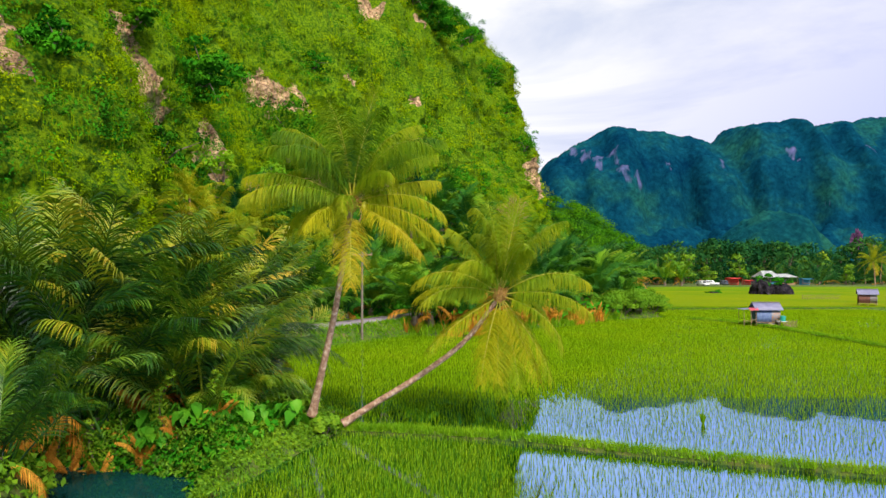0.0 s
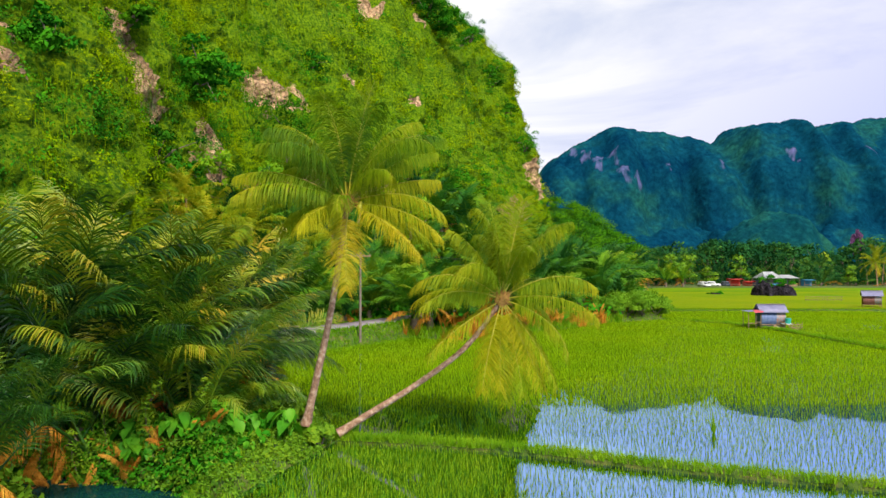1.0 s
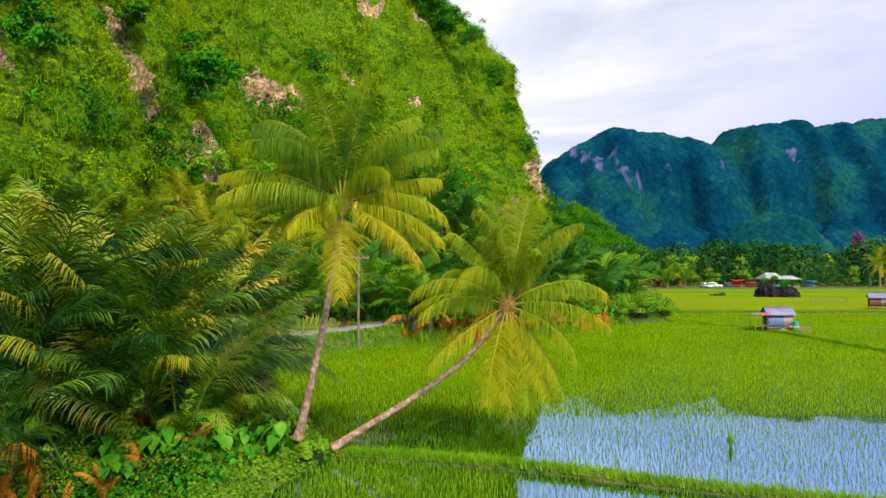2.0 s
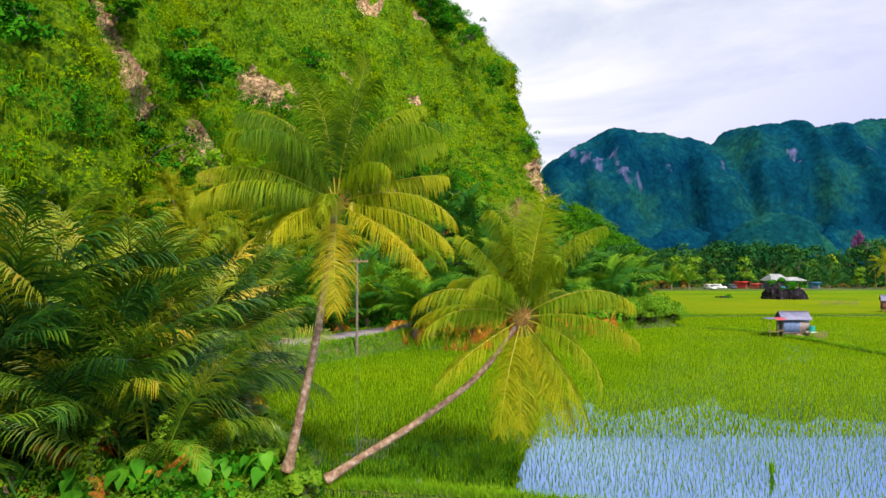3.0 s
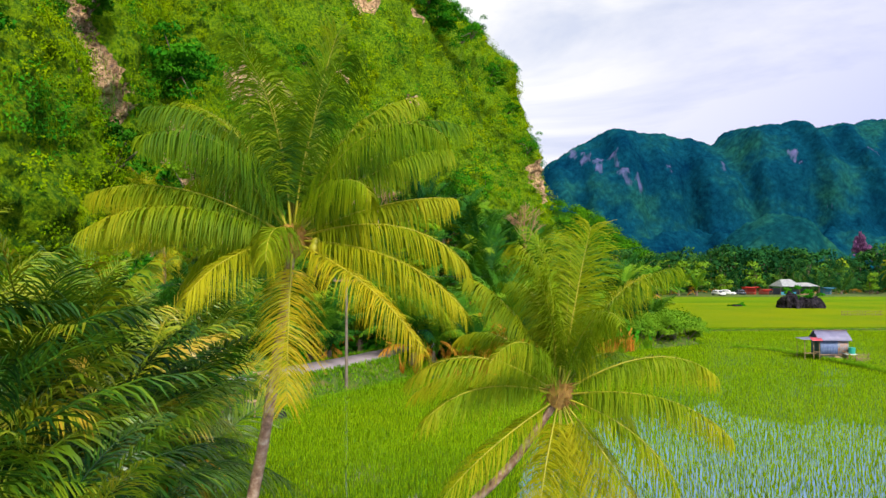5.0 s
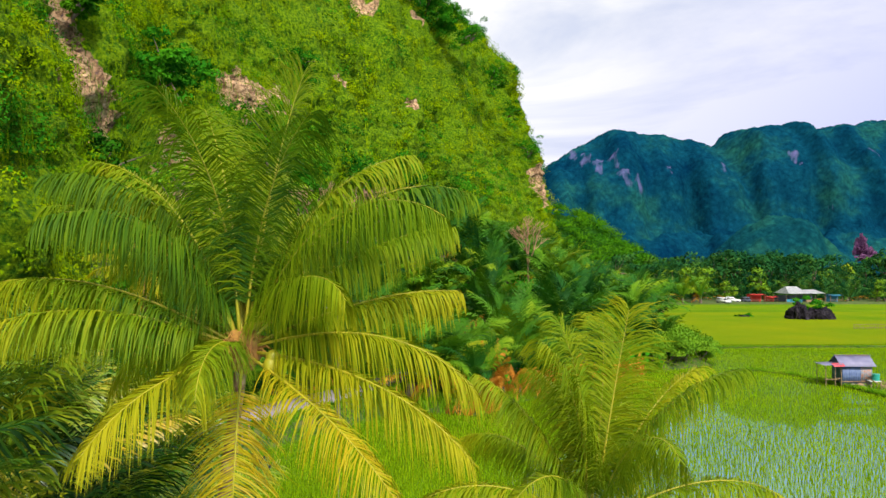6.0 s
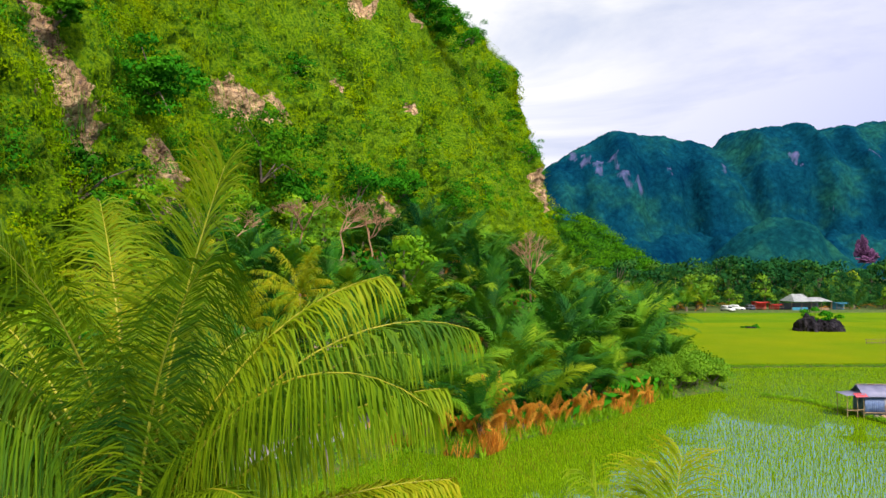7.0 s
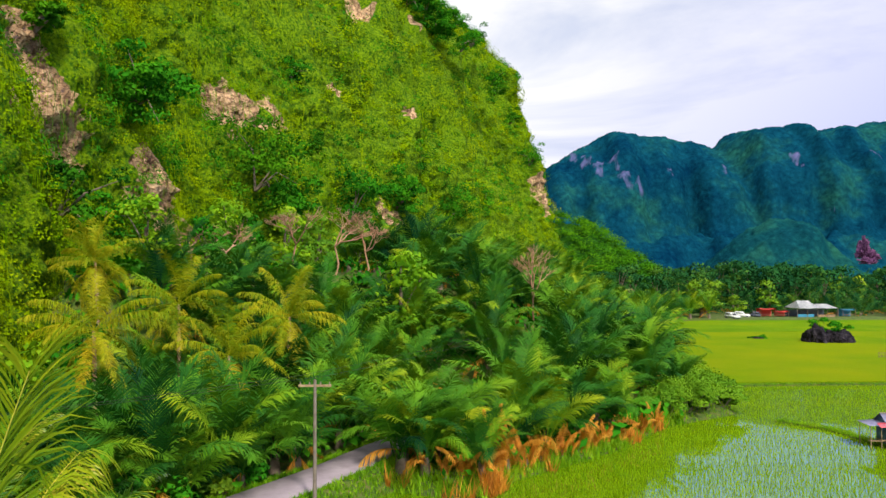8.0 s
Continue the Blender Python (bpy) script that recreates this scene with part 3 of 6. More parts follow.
def line_dist(p, line):
    p = np.asarray(p, float)
    best = np.full(len(p), 1e9)
    for a, b in zip(line[:-1], line[1:]):
        d = b - a
        t = np.clip(((p - a) @ d) / (d @ d), 0, 1)
        best = np.minimum(best, np.linalg.norm(p - a - t[:, None] * d, axis=1))
    return best


def field_dist(p):
    """Distance to the paddy's edge, negative inside."""
    p = np.asarray(p, float)
    ring = np.concatenate([FIELD, FIELD[:1]])
    d = line_dist(p, ring)
    inside = np.zeros(len(p), bool)
    for a, b in zip(ring[:-1], ring[1:]):
        c = (a[1] > p[:, 1]) != (b[1] > p[:, 1])
        x = a[0] + (p[:, 1] - a[1]) / (b[1] - a[1] + 1e-12) * (b[0] - a[0])
        inside ^= c & (p[:, 0] < x)
    return np.where(inside, -d, d)


def lumps(p, scale, seed=0.0):
    return np.array([noise.noise(Vector((q[0] / scale + seed, q[1] / scale - seed, seed))) for q in p])


def ground_z(p):
    p = np.asarray(p, float)[:, :2]
    d = field_dist(p)
    z = np.where(d < 0, -0.15, np.clip(d / 1.6, 0, 1) ** 0.7 * 0.75 - 0.15)
    z = z + np.where(d > 0.5, 0.18 * lumps(p, 4.0, 3.1), 0)
    rd = line_dist(p, RIVER)
    cut = np.clip((2.9 - rd) / 1.4, 0, 1)
    z = z * (1 - cut) - 1.5 * cut
    rise = np.clip((np.minimum(d, line_dist(p, ROAD) + 2) - 6) * 0.5, 0, 13)
    side = np.clip((p[:, 1] - 84) / 12, 0, 1) * np.clip((300 - p[:, 1]) / 40, 0, 1) * np.clip((62 - p[:, 0]) / 30, 0, 1) * np.clip((d > 0) * 1.0, 0, 1)
    z = z + rise * side
    ro = line_dist(p, ROAD)
    f = np.clip((3.4 - ro) / 1.7, 0, 1)
    f = f * f * (3 - 2 * f)
    z = z * (1 - f) + ROAD_Z * f
    return z


# ================= ground, water, fields =================
def build_ground():
    xs = np.concatenate([[-3000, -1200, -500, -250, -150, -100, -75], np.arange(-60, 34, 0.8), np.arange(34, 100, 4.0), [110, 140, 180, 240, 330, 500, 1200, 3000]])
    ys = np.concatenate([[-3000, -1200, -500, -200, -100, -60], np.arange(-30, 112, 0.8), np.arange(112, 272, 3.0), [280, 300, 340, 420, 600, 1200, 3500]])
    X, Y = np.meshgrid(xs, ys)
    p = np.stack([X.ravel(), Y.ravel()], 1)
    z = ground_z(p)
    v = np.column_stack([p, z])
    nx, ny = len(xs), len(ys)
    i = (np.arange(ny - 1)[:, None] * nx + np.arange(nx - 1)[None]).ravel()
    f = np.stack([i, i + 1, i + nx + 1, i + nx], 1)
    ob = mesh_part("ground", np_mesh("ground", v, f, True), M_SOIL)
    tagged(ob, "grassy earth with river channel and low banks", "ground", kind="structure")


def flat_sheet(name, poly, z, mat, thick=0.0):
    bm = bmesh.new()
    vs = [bm.verts.new((x, y, z)) for x, y in poly]
    f = bm.faces.new(vs)
    if f.normal.z < 0:
        f.normal_flip()
    if thick:
        r = bmesh.ops.extrude_face_region(bm, geom=[f])
        bmesh.ops.translate(bm, vec=(0, 0, thick), verts=[e for e in r["geom"] if isinstance(e, bmesh.types.BMVert)])
    bmesh.ops.recalc_face_normals(bm, faces=bm.faces)
    return part(name, bm, mat)


def build_waters():
    poly = [tuple(q) for q in FIELD]
    tagged(flat_sheet("paddy_water", poly, 0.0, M_PADDY), "shallow still water over the rice paddies", "water", kind="structure")
    bm = bmesh.new()
    left, right = [], []
    for i, q in enumerate(RIVER):
        d = RIVER[min(i + 1, len(RIVER) - 1)] - RIVER[max(i - 1, 0)]
        nrm = np.array([-d[1], d[0]]) / np.linalg.norm(d) * 2.9
        left.append(bm.verts.new((*(q + nrm), -0.75)))
        right.append(bm.verts.new((*(q - nrm), -0.75)))
    for i in range(len(RIVER) - 1):
        bm.faces.new((left[i], left[i + 1], right[i + 1], right[i]))
    bmesh.ops.recalc_face_normals(bm, faces=bm.faces)
    for f in bm.faces:
        if f.normal.z < 0:
            f.normal_flip()
    tagged(part("river_water", bm, M_RIVER), "dark slow river water under the palms", "water", kind="structure")


def build_road():
    p = smooth_path(ROAD, 40)
    d = np.gradient(p, axis=0)
    nrm = np.stack([-d[:, 1], d[:, 0]], 1) / np.linalg.norm(d, axis=1)[:, None]
    rows = []
    for off, z in ((1.6, ROAD_Z - 0.1), (1.5, ROAD_Z + 0.1), (-1.5, ROAD_Z + 0.1), (-1.6, ROAD_Z - 0.1)):
        rows.append(np.column_stack([p + nrm * off, np.full(len(p), z)]))
    v = np.stack(rows, 1).reshape(-1, 3)
    i = np.arange(len(p) - 1)[:, None] * 4 + np.arange(3)[None]
    i = i.ravel()
    f = np.stack([i, i + 1, i + 5, i + 4], 1)
    ob = mesh_part("road", np_mesh("road", v, f), M_ROAD)
    tagged(ob, "pale concrete village road beside the palm grove", "road", kind="structure")


RIPE = [(29, 113), (36, 117), (60, 117.5), (110, 116), (330, 118), (330, 196), (200, 194), (76, 190), (48.5, 188), (35, 142)]
GREEN_STRIP = [(49.2, 188.6), (76, 191.5), (200, 195.5), (330, 197.5), (330, 229), (200, 228), (70, 228.4), (59.6, 223.5)]


def build_ripe_field():
    ob = flat_sheet("ripening_rice_field", RIPE, 0.004, M_RIPE, 0.45)
    tagged(ob, "dense yellow-green ripening rice field", "rice field", kind="structure")
    ob = flat_sheet("green_rice_field", GREEN_STRIP, 0.004, M_GREENRICE, 0.35)
    tagged(ob, "green rice field beyond the yellow one", "rice field", kind="structure")


def rice_tufts(name, pts, h, blades, w, g, label, mat=None):
    """Thin blades in small tufts standing in the water."""
    n = len(pts)
    base = np.repeat(np.column_stack([pts, np.full(n, -0.03)]), blades, 0)
    k = len(base)
    a = g.uniform(0, 2 * np.pi, k)
    lean = g.uniform(0.03, 0.3, k)
    hh = np.repeat(h * g.uniform(0.6, 1.25, n), blades) * g.uniform(0.7, 1.1, k)
    out = np.stack([np.cos(a), np.sin(a), 0 * a], 1)
    sd = np.stack([-np.sin(a), np.cos(a), 0 * a], 1)
    tip = base + out * (lean * hh)[:, None] + np.array([0, 0, 1.0]) * hh[:, None]
    ww = w * g.uniform(0.7, 1.3, k)[:, None]
    v = np.stack([base - sd * ww, base + sd * ww, tip], 1).reshape(-1, 3)
    f = np.arange(k * 3).reshape(-1, 3)
    me = np_mesh(name, v, f, True)
    nrm = np.repeat(out * 0.35 + np.array([0, 0, 1.0]) + g.normal(0, 0.12, (k, 3)), 3, 0)
    me.normals_split_custom_set_from_vertices(nrm / np.linalg.norm(nrm, axis=1)[:, None])
    ob = mesh_part(name, me, mat or M_RICE)
    return tagged(ob, label, "rice", kind="stuff")


def build_rice():
    g = np.random.default_rng(11)
    def rows(x0, x1, y0, y1, sx, sy):
        X, Y = np.meshgrid(np.arange(x0, x1, sx), np.arange(y0, y1, sy))
        p = np.stack([X.ravel(), Y.ravel()], 1)
        p = p + g.normal(0, 0.045, p.shape)
        return p[field_dist(p) < -0.3]
    near = rows(-8, 27, 14, 39, 0.17, 0.225)
    rice_tufts("rice_seedlings", near, 0.20, 4, 0.010, g, "young green rice seedlings standing in shallow water")
    weeds = rows(-8, 5, 18, 31.5, 0.11, 0.13)
    weeds = weeds[g.uniform(0, 1, len(weeds)) < 0.9 * np.clip((2.6 - weeds[:, 0]) / 1.5, 0, 1)]
    rice_tufts("water_weeds", weeds, 0.21, 4, 0.010, g, "dense green weeds standing in the near paddy", M_GRASS)
    mid = rows(-13, 48, 39, 80, 0.165, 0.19)
    rice_tufts("rice_seedlings", mid, 0.24, 3, 0.021, g, "young green rice seedlings standing in shallow water")
    far = rows(0, 64, 80, 117, 0.21, 0.24)
    rice_tufts("rice_seedlings", far, 0.22, 3, 0.028, g, "young green rice seedlings standing in shallow water")


def bund(path, width, height, seed):
    """A low earth bank between paddies, with grass on it."""
    g = np.random.default_rng(seed)
    p = smooth_path(path, 60)
    d = np.gradient(p, axis=0)
    nrm = np.stack([-d[:, 1], d[:, 0]], 1) / np.linalg.norm(d, axis=1)[:, None]
    rows = []
    for off, z in ((0.5, -0.12), (0.34, 0.75), (0, 1), (-0.34, 0.75), (-0.5, -0.12)):
        wob = g.normal(0, 0.04, len(p))
        rows.append(np.column_stack([p + nrm * ((off * width) + wob)[:, None], z * height + 0 * wob + g.normal(0, 0.015, len(p))]))
    v = np.stack(rows, 1).reshape(-1, 3)
    i = (np.arange(len(p) - 1)[:, None] * 5 + np.arange(4)[None]).ravel()
    f = np.stack([i, i + 1, i + 6, i + 5], 1)
    ob = mesh_part("bund", np_mesh("bund", v, f, True), M_SOIL)
    tagged(ob, "low grassy earth bund between the paddies", "bund", kind="structure")
    length = np.linalg.norm(np.diff(p, axis=0), axis=1).sum()
    n = int(min(length, 60) * 130)
    k = g.uniform(0, len(p) - 1.01, n)
    i0 = k.astype(int)
    c = p[i0] + (p[i0 + 1] - p[i0]) * (k - i0)[:, None] + nrm[i0] * (g.uniform(-0.5, 0.5, n) * width)[:, None]
    grass("bund_grass", c, np.full(n, height * 0.55), 0.26, 3, 0.016, g)


def grass(name, pts, z, h, blades, w, g, mat=None, label="short green grass growing on the bank"):
    n = len(pts)
    base = np.repeat(np.column_stack([pts, z]), blades, 0)
    k = len(base)
    base[:, :2] += g.normal(0, 0.05, (k, 2))
    a = g.uniform(0, 2 * np.pi, k)
    hh = h * g.uniform(0.5, 1.3, k)
    lean = g.uniform(0.2, 0.9, k)
    out = np.stack([np.cos(a), np.sin(a), 0 * a], 1)
    sd = np.stack([-np.sin(a), np.cos(a), 0 * a], 1)
    tip = base + out * (lean * hh)[:, None] + np.array([0, 0, 1.0]) * hh[:, None]
    ww = w * g.uniform(0.7, 1.4, k)[:, None]
    v = np.stack([base - sd * ww, base + sd * ww, tip], 1).reshape(-1, 3)
    ob = mesh_part(name, np_mesh(name, v, np.arange(k * 3).reshape(-1, 3)), mat or M_GRASS)
    return tagged(ob, label, "grass", kind="stuff")


def water_weed(x, y, h, seed):
    g = np.random.default_rng(seed)
    root = empty("weed", Matrix.Translation((x, y, -0.05)))
    for i in range(16):
        a, o = g.uniform(0, 6.28), g.uniform(0.1, 0.32) * h
        t = h * g.uniform(0.6, 1.1)
        p = np.array([(0.03 * math.cos(a), 0.03 * math.sin(a), 0), (o * 0.5 * math.cos(a), o * 0.5 * math.sin(a), t * 0.6), (o * math.cos(a), o * math.sin(a), t)])
        sd = np.array([-math.sin(a), math.cos(a), 0]) * 0.022
        v = np.array([p[0] - sd, p[0] + sd, p[1] - sd, p[1] + sd, p[2]])
        mesh_part("blade", np_mesh("blade", v, [(0, 1, 3), (0, 3, 2), (2, 3, 4)]), M_GRASS, root)
    return tagged(root, "single tall green weed standing in the paddy", "weed", "weeds in the paddy")


build_ground()
build_waters()
build_road()
build_ripe_field()
build_rice()
for i, (x, y, h) in enumerate([(11.0, 32.6, 0.8), (21.9, 54.5, 0.6), (19.4, 67, 0.45), (20.7, 55.6, 0.35)]):
    water_weed(x, y, h, 400 + i)
bund([(-4.0, 31.1), (-1, 30.5), (2.86, 29.3), (7.7, 27.0), (14.3, 24.4), (24, 20.4)], 0.75, 0.22, 1)
bund([(35.0, 83.5), (35.5, 75), (36, 60), (37, 40), (38, 20)], 0.7, 0.2, 2)
bund([(34.9, 83.8), (34.3, 88), (33.3, 92), (30.5, 95.5)], 0.7, 0.16, 4)
bund([(28.5, 112), (36, 116.5), (60, 117), (110, 115.6), (200, 116.5)], 0.8, 0.3, 3)


# ================= main cliff =================
FOOT = [(-31, -160), (-30, -60), (-30, 40), (-30, 90), (-30, 120), (-23, 148), (-4, 195), (13, 236), (36.5, 280.5), (53.5, 312.5), (50, 345), (20, 390), (-50, 430)]
CLIFF_TREES = [(-39.6, 123.4, 37.4, 5.2), (-18.5, 180.5, 27.5, 7.0), (-30.3, 150.5, 31.0, 7.5), (2.8, 247, 31, 7.5), (-36, 71.6, 27.4, 2.8), (-42.5, 136, 40, 3.6), (-42, 105.5, 41, 2.4), (-10.5, 206, 31, 5.0),
               (-26.5, 156, 24.5, 5.5), (-30.5, 182, 55, 4.6), (-36.0, 97.5, 20.5, 3.8), (-38.5, 114, 21, 3.6), (-1, 268, 92, 6.5), (14, 268, 33, 6.0), (-26.8, 178.5, 38, 4.0), (34.0, 304, 54.5, 4.6), (10.8, 259, 85, 4.8), (17.8, 273, 76, 3.8), (25.0, 288, 66, 3.6), (2, 262, 91, 5.0), (-4, 262, 95, 5.5), (8, 268, 86, 4.0), (20, 288, 76, 3.5), (-9, 258, 98, 5.0)]
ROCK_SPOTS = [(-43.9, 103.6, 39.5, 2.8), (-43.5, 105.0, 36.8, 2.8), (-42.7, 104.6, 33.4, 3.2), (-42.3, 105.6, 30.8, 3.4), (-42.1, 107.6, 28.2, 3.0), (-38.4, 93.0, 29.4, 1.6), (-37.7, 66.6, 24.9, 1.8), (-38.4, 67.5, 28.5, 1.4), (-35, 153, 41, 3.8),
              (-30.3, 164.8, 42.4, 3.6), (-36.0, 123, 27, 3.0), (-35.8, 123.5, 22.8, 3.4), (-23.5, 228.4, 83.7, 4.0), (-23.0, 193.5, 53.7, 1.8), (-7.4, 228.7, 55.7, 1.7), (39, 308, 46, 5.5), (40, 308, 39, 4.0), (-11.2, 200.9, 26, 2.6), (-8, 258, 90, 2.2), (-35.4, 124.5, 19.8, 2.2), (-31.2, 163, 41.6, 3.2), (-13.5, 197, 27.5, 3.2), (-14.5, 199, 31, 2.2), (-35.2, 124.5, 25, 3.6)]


def setback(z):
    return np.where(z < 10, z * 0.6, 6 + (z - 10) * 0.31) + np.clip(z - 80, 0, None) ** 2 * 0.010


def cliff_points(u, z):
    """Foot line at u (0..1), pushed inward with the height z and roughened."""
    path = smooth_path(FOOT, 400)
    d = np.gradient(path, axis=0)
    nrm = np.stack([-d[:, 1], d[:, 0]], 1) / np.linalg.norm(d, axis=1)[:, None]
    ker = np.ones(31) / 31
    nrm = np.stack([np.convolve(np.pad(nrm[:, k], 15, "edge"), ker, "valid") for k in range(2)], 1)
    s = u * 399
    p = np.stack([np.interp(s, np.arange(400), path[:, k]) for k in range(2)], 1)
    q = np.stack([np.interp(s, np.arange(400), nrm[:, k]) for k in range(2)], 1)
    base = np.column_stack([p + q * setback(z)[:, None], z])
    out = np.empty(len(base))
    for i, (x, y, zz) in enumerate(base):
        a = noise.noise(Vector((x / 26, y / 26, zz / 60))) * 5.5
        b = noise.fractal(Vector((x / 9, y / 9, zz / 12)), 0.8, 2.1, 4) * 2.6
        c = 1 - abs(noise.noise(Vector((x / 13 + 5, y / 13, zz / 45)))) * 2.2
        e = noise.fractal(Vector((x / 2.6, y / 2.6, zz / 1.7 + 3)), 0.7, 2.1, 4) * 0.95
        out[i] = a + b + c * 2.2 + e
    amp = np.clip((z - 2) / 12, 0.1, 1)
    base[:, :2] -= q * (out * amp)[:, None]
    return base, q


def set_bare(me, v, spots, soft, spread=(1.6, 1.3, 1.0)):
    """Marks where stone lies bare, spot by spot."""
    bare = np.zeros(len(v))
    for x, y, z, r in spots:
        q = (v - np.array([x, y, z])) / np.array(spread)
        dist = np.linalg.norm(q, axis=1)
        near = dist < r * 2.2
        wob = np.zeros(len(v))
        wob[near] = [noise.fractal(Vector(c) / (r * 0.9), 0.8, 2.1, 4) for c in v[near]]
        bare = np.maximum(bare, np.clip((r * (1 + 0.75 * wob) - dist) / (r * soft) + 0.5, 0, 1))
    a = me.attributes.new("bare", "FLOAT", "POINT")
    a.data.foreach_set("value", bare.astype(np.float32))
    return bare


def build_cliff():
    us = np.concatenate([np.linspace(0.02, 0.19, 30), np.linspace(0.191, 0.47, 330), np.linspace(0.471, 0.86, 190), np.linspace(0.865, 1, 30)])
    zs = np.concatenate([np.linspace(-0.5, 60, 110), np.linspace(61.5, 119, 36)])
    nu, nv = len(us), len(zs)
    U, Z = np.meshgrid(us, zs)
    v, _ = cliff_points(U.ravel(), Z.ravel())
    i = (np.arange(nv - 1)[:, None] * nu + np.arange(nu - 1)[None]).ravel()
    f = np.stack([i, i + 1, i + nu + 1, i + nu], 1)
    me = np_mesh("cliff", v, f, True)
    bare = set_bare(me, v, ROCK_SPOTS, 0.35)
    for k in np.nonzero(bare > 0.05)[0]:
        x, y, z = v[k]
        push = noise.fractal(Vector((x / 1.6, y / 1.6, z / 0.8)), 0.6, 2.2, 4) * 1.0 - 0.5 * bare[k]
        v[k, 0] += push * bare[k]
        v[k, 1] -= 0.4 * push * bare[k]
    me.vertices.foreach_set("co", v.astype(np.float32).ravel())
    me.update()
    ob = mesh_part("cliff", me, M_CLIFF)
    tagged(ob, "tall limestone karst cliff overgrown with green scrub", "cliff", kind="structure")


def on_rock(p):
    hit = np.zeros(len(p), bool)
    for x, y, z, r in ROCK_SPOTS:
        q = (p - np.array([x, y, z])) / np.array([1.6, 1.2, 1.0])
        wob = 1 + 0.5 * np.array([noise.noise(Vector(c / 3.0)) for c in p])
        hit |= np.linalg.norm(q, axis=1) < r * wob
    return hit


def streaks(p):
    """Broad uneven bands of paler and darker growth that run down the face."""
    return np.array([0.17 * noise.noise(Vector((x / 13, y / 13, z / 30 + 4))) + 0.11 * noise.noise(Vector((x / 4, y / 4, z / 9))) for x, y, z in p])


def build_scrub():
    g = np.random.default_rng(5)
    # u from, u to, count, radius from, to, leaves, leaf size, lowest, highest
    sets = ((0.19, 0.46, 3400, 0.5, 1.3, 34, 0.19, 3, 70), (0.19, 0.46, 1350, 1.3, 2.9, 115, 0.20, 3, 70),
            (0.46, 0.86, 2300, 0.8, 1.8, 29, 0.37, 3, 112), (0.46, 0.86, 1000, 1.8, 3.9, 76, 0.40, 3, 112))
    for u0, u1, n, r0, r1, leaves, size, z0, z1 in sets:
        u = g.uniform(u0, u1, n)
        z = g.uniform(z0, z1, n)
        p, q = cliff_points(u, z)
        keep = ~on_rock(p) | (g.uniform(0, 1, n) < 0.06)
        thin = np.array([noise.noise(Vector(c / 9.0) + Vector((7, 3, 1))) for c in p]) > 0.42
        keep &= ~(thin & (g.uniform(0, 1, n) < 0.7))
        p, q = p[keep], q[keep]
        dark = np.array([noise.noise(Vector(c / 8.0)) for c in p]) + g.normal(0, 0.1, len(p)) > (0.24 if r0 < 1.1 else 0.14)
        rad = g.uniform(r0, r1, len(p))
        for sel, mat, nm, lab in ((~dark, M_BUSH, "cliff_scrub", "yellow-green scrub and creepers clinging to the cliff"), (dark, M_DARKBUSH, "cliff_trees", "darker green bushes growing on the cliff")):
            out = np.column_stack([-q[sel], np.full(sel.sum(), 0.35)]) * 0.22
            tagged(mesh_part(nm, clump_mesh(nm, p[sel], rad[sel], leaves, size, g, 1.0, 0.15, 0.4, out, 0.08, 0.035, streaks(p[sel])), mat), lab, "shrubs", kind="stuff")
    # creepers: single leaves all over the face
    for u0, u1, n, size, z1 in ((0.19, 0.46, 17000, 0.17, 66), (0.46, 0.86, 10000, 0.34, 112)):
        p, q = cliff_points(g.uniform(u0, u1, n), g.uniform(3, z1, n))
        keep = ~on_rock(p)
        p, q = p[keep], q[keep]
        p = p + g.normal(0, 0.12, p.shape)
        nrm = np.column_stack([-q, np.full(len(q), 0.5)])
        p[:, :2] -= q * 0.15
        v, f = leaf_quads(p, nrm, size, g, 0.5, 1.6)
        me = soft_mesh("cliff_creepers", v, f, nrm, 0.2)
        me.attributes.new("tone", "FLOAT", "POINT").data.foreach_set("value", np.repeat(streaks(p), 4).astype(np.float32))
        tagged(mesh_part("cliff_creepers", me, M_BUSH), "green creepers covering the cliff face", "creepers", kind="stuff")
    # long grass and vines that hang down the face, also over the stone
    for u0, u1, n, long, wide, z1 in ((0.19, 0.46, 11000, 1.5, 0.07, 66), (0.46, 0.86, 7000, 2.4, 0.13, 110)):
        p, q = cliff_points(g.uniform(u0, u1, n), g.uniform(6, z1, n))
        bunch = np.array([noise.noise(Vector((c[0] / 7, c[1] / 7, c[2] / 16 + 9))) for c in p]) > 0.02
        p, q = p[bunch], q[bunch]
        k = len(p)
        out = np.column_stack([-q, np.zeros(k)])
        sd = np.column_stack([-q[:, 1], q[:, 0], np.zeros(k)])
        ln = (long * g.uniform(0.5, 1.4, k))[:, None]
        w = sd * (wide * g.uniform(0.6, 1.4, k))[:, None]
        start = p + out * g.uniform(0.2, 0.9, (k, 1))
        mid = start + out * 0.3 * ln * g.uniform(0.3, 1, (k, 1)) + sd * g.normal(0, 0.15, (k, 1)) * ln - np.array([0, 0, 0.35]) * ln
        end = mid + sd * g.normal(0, 0.12, (k, 1)) * ln - np.array([0, 0, 0.8]) * ln
        v = np.stack([start - w * 0.6, mid - w, end, mid + w], 1).reshape(-1, 3)
        me = soft_mesh("hanging_vines", v, np.arange(k * 4).reshape(-1, 4), out + np.array([0, 0, 0.4]), 0.2)
        me.attributes.new("tone", "FLOAT", "POINT").data.foreach_set("value", np.repeat(streaks(p) + g.normal(0.02, 0.06, k), 4).astype(np.float32))
        tagged(mesh_part("hanging_vines", me, M_BUSH), "long yellow-green grass and vines hanging down the cliff", "vines", kind="stuff")
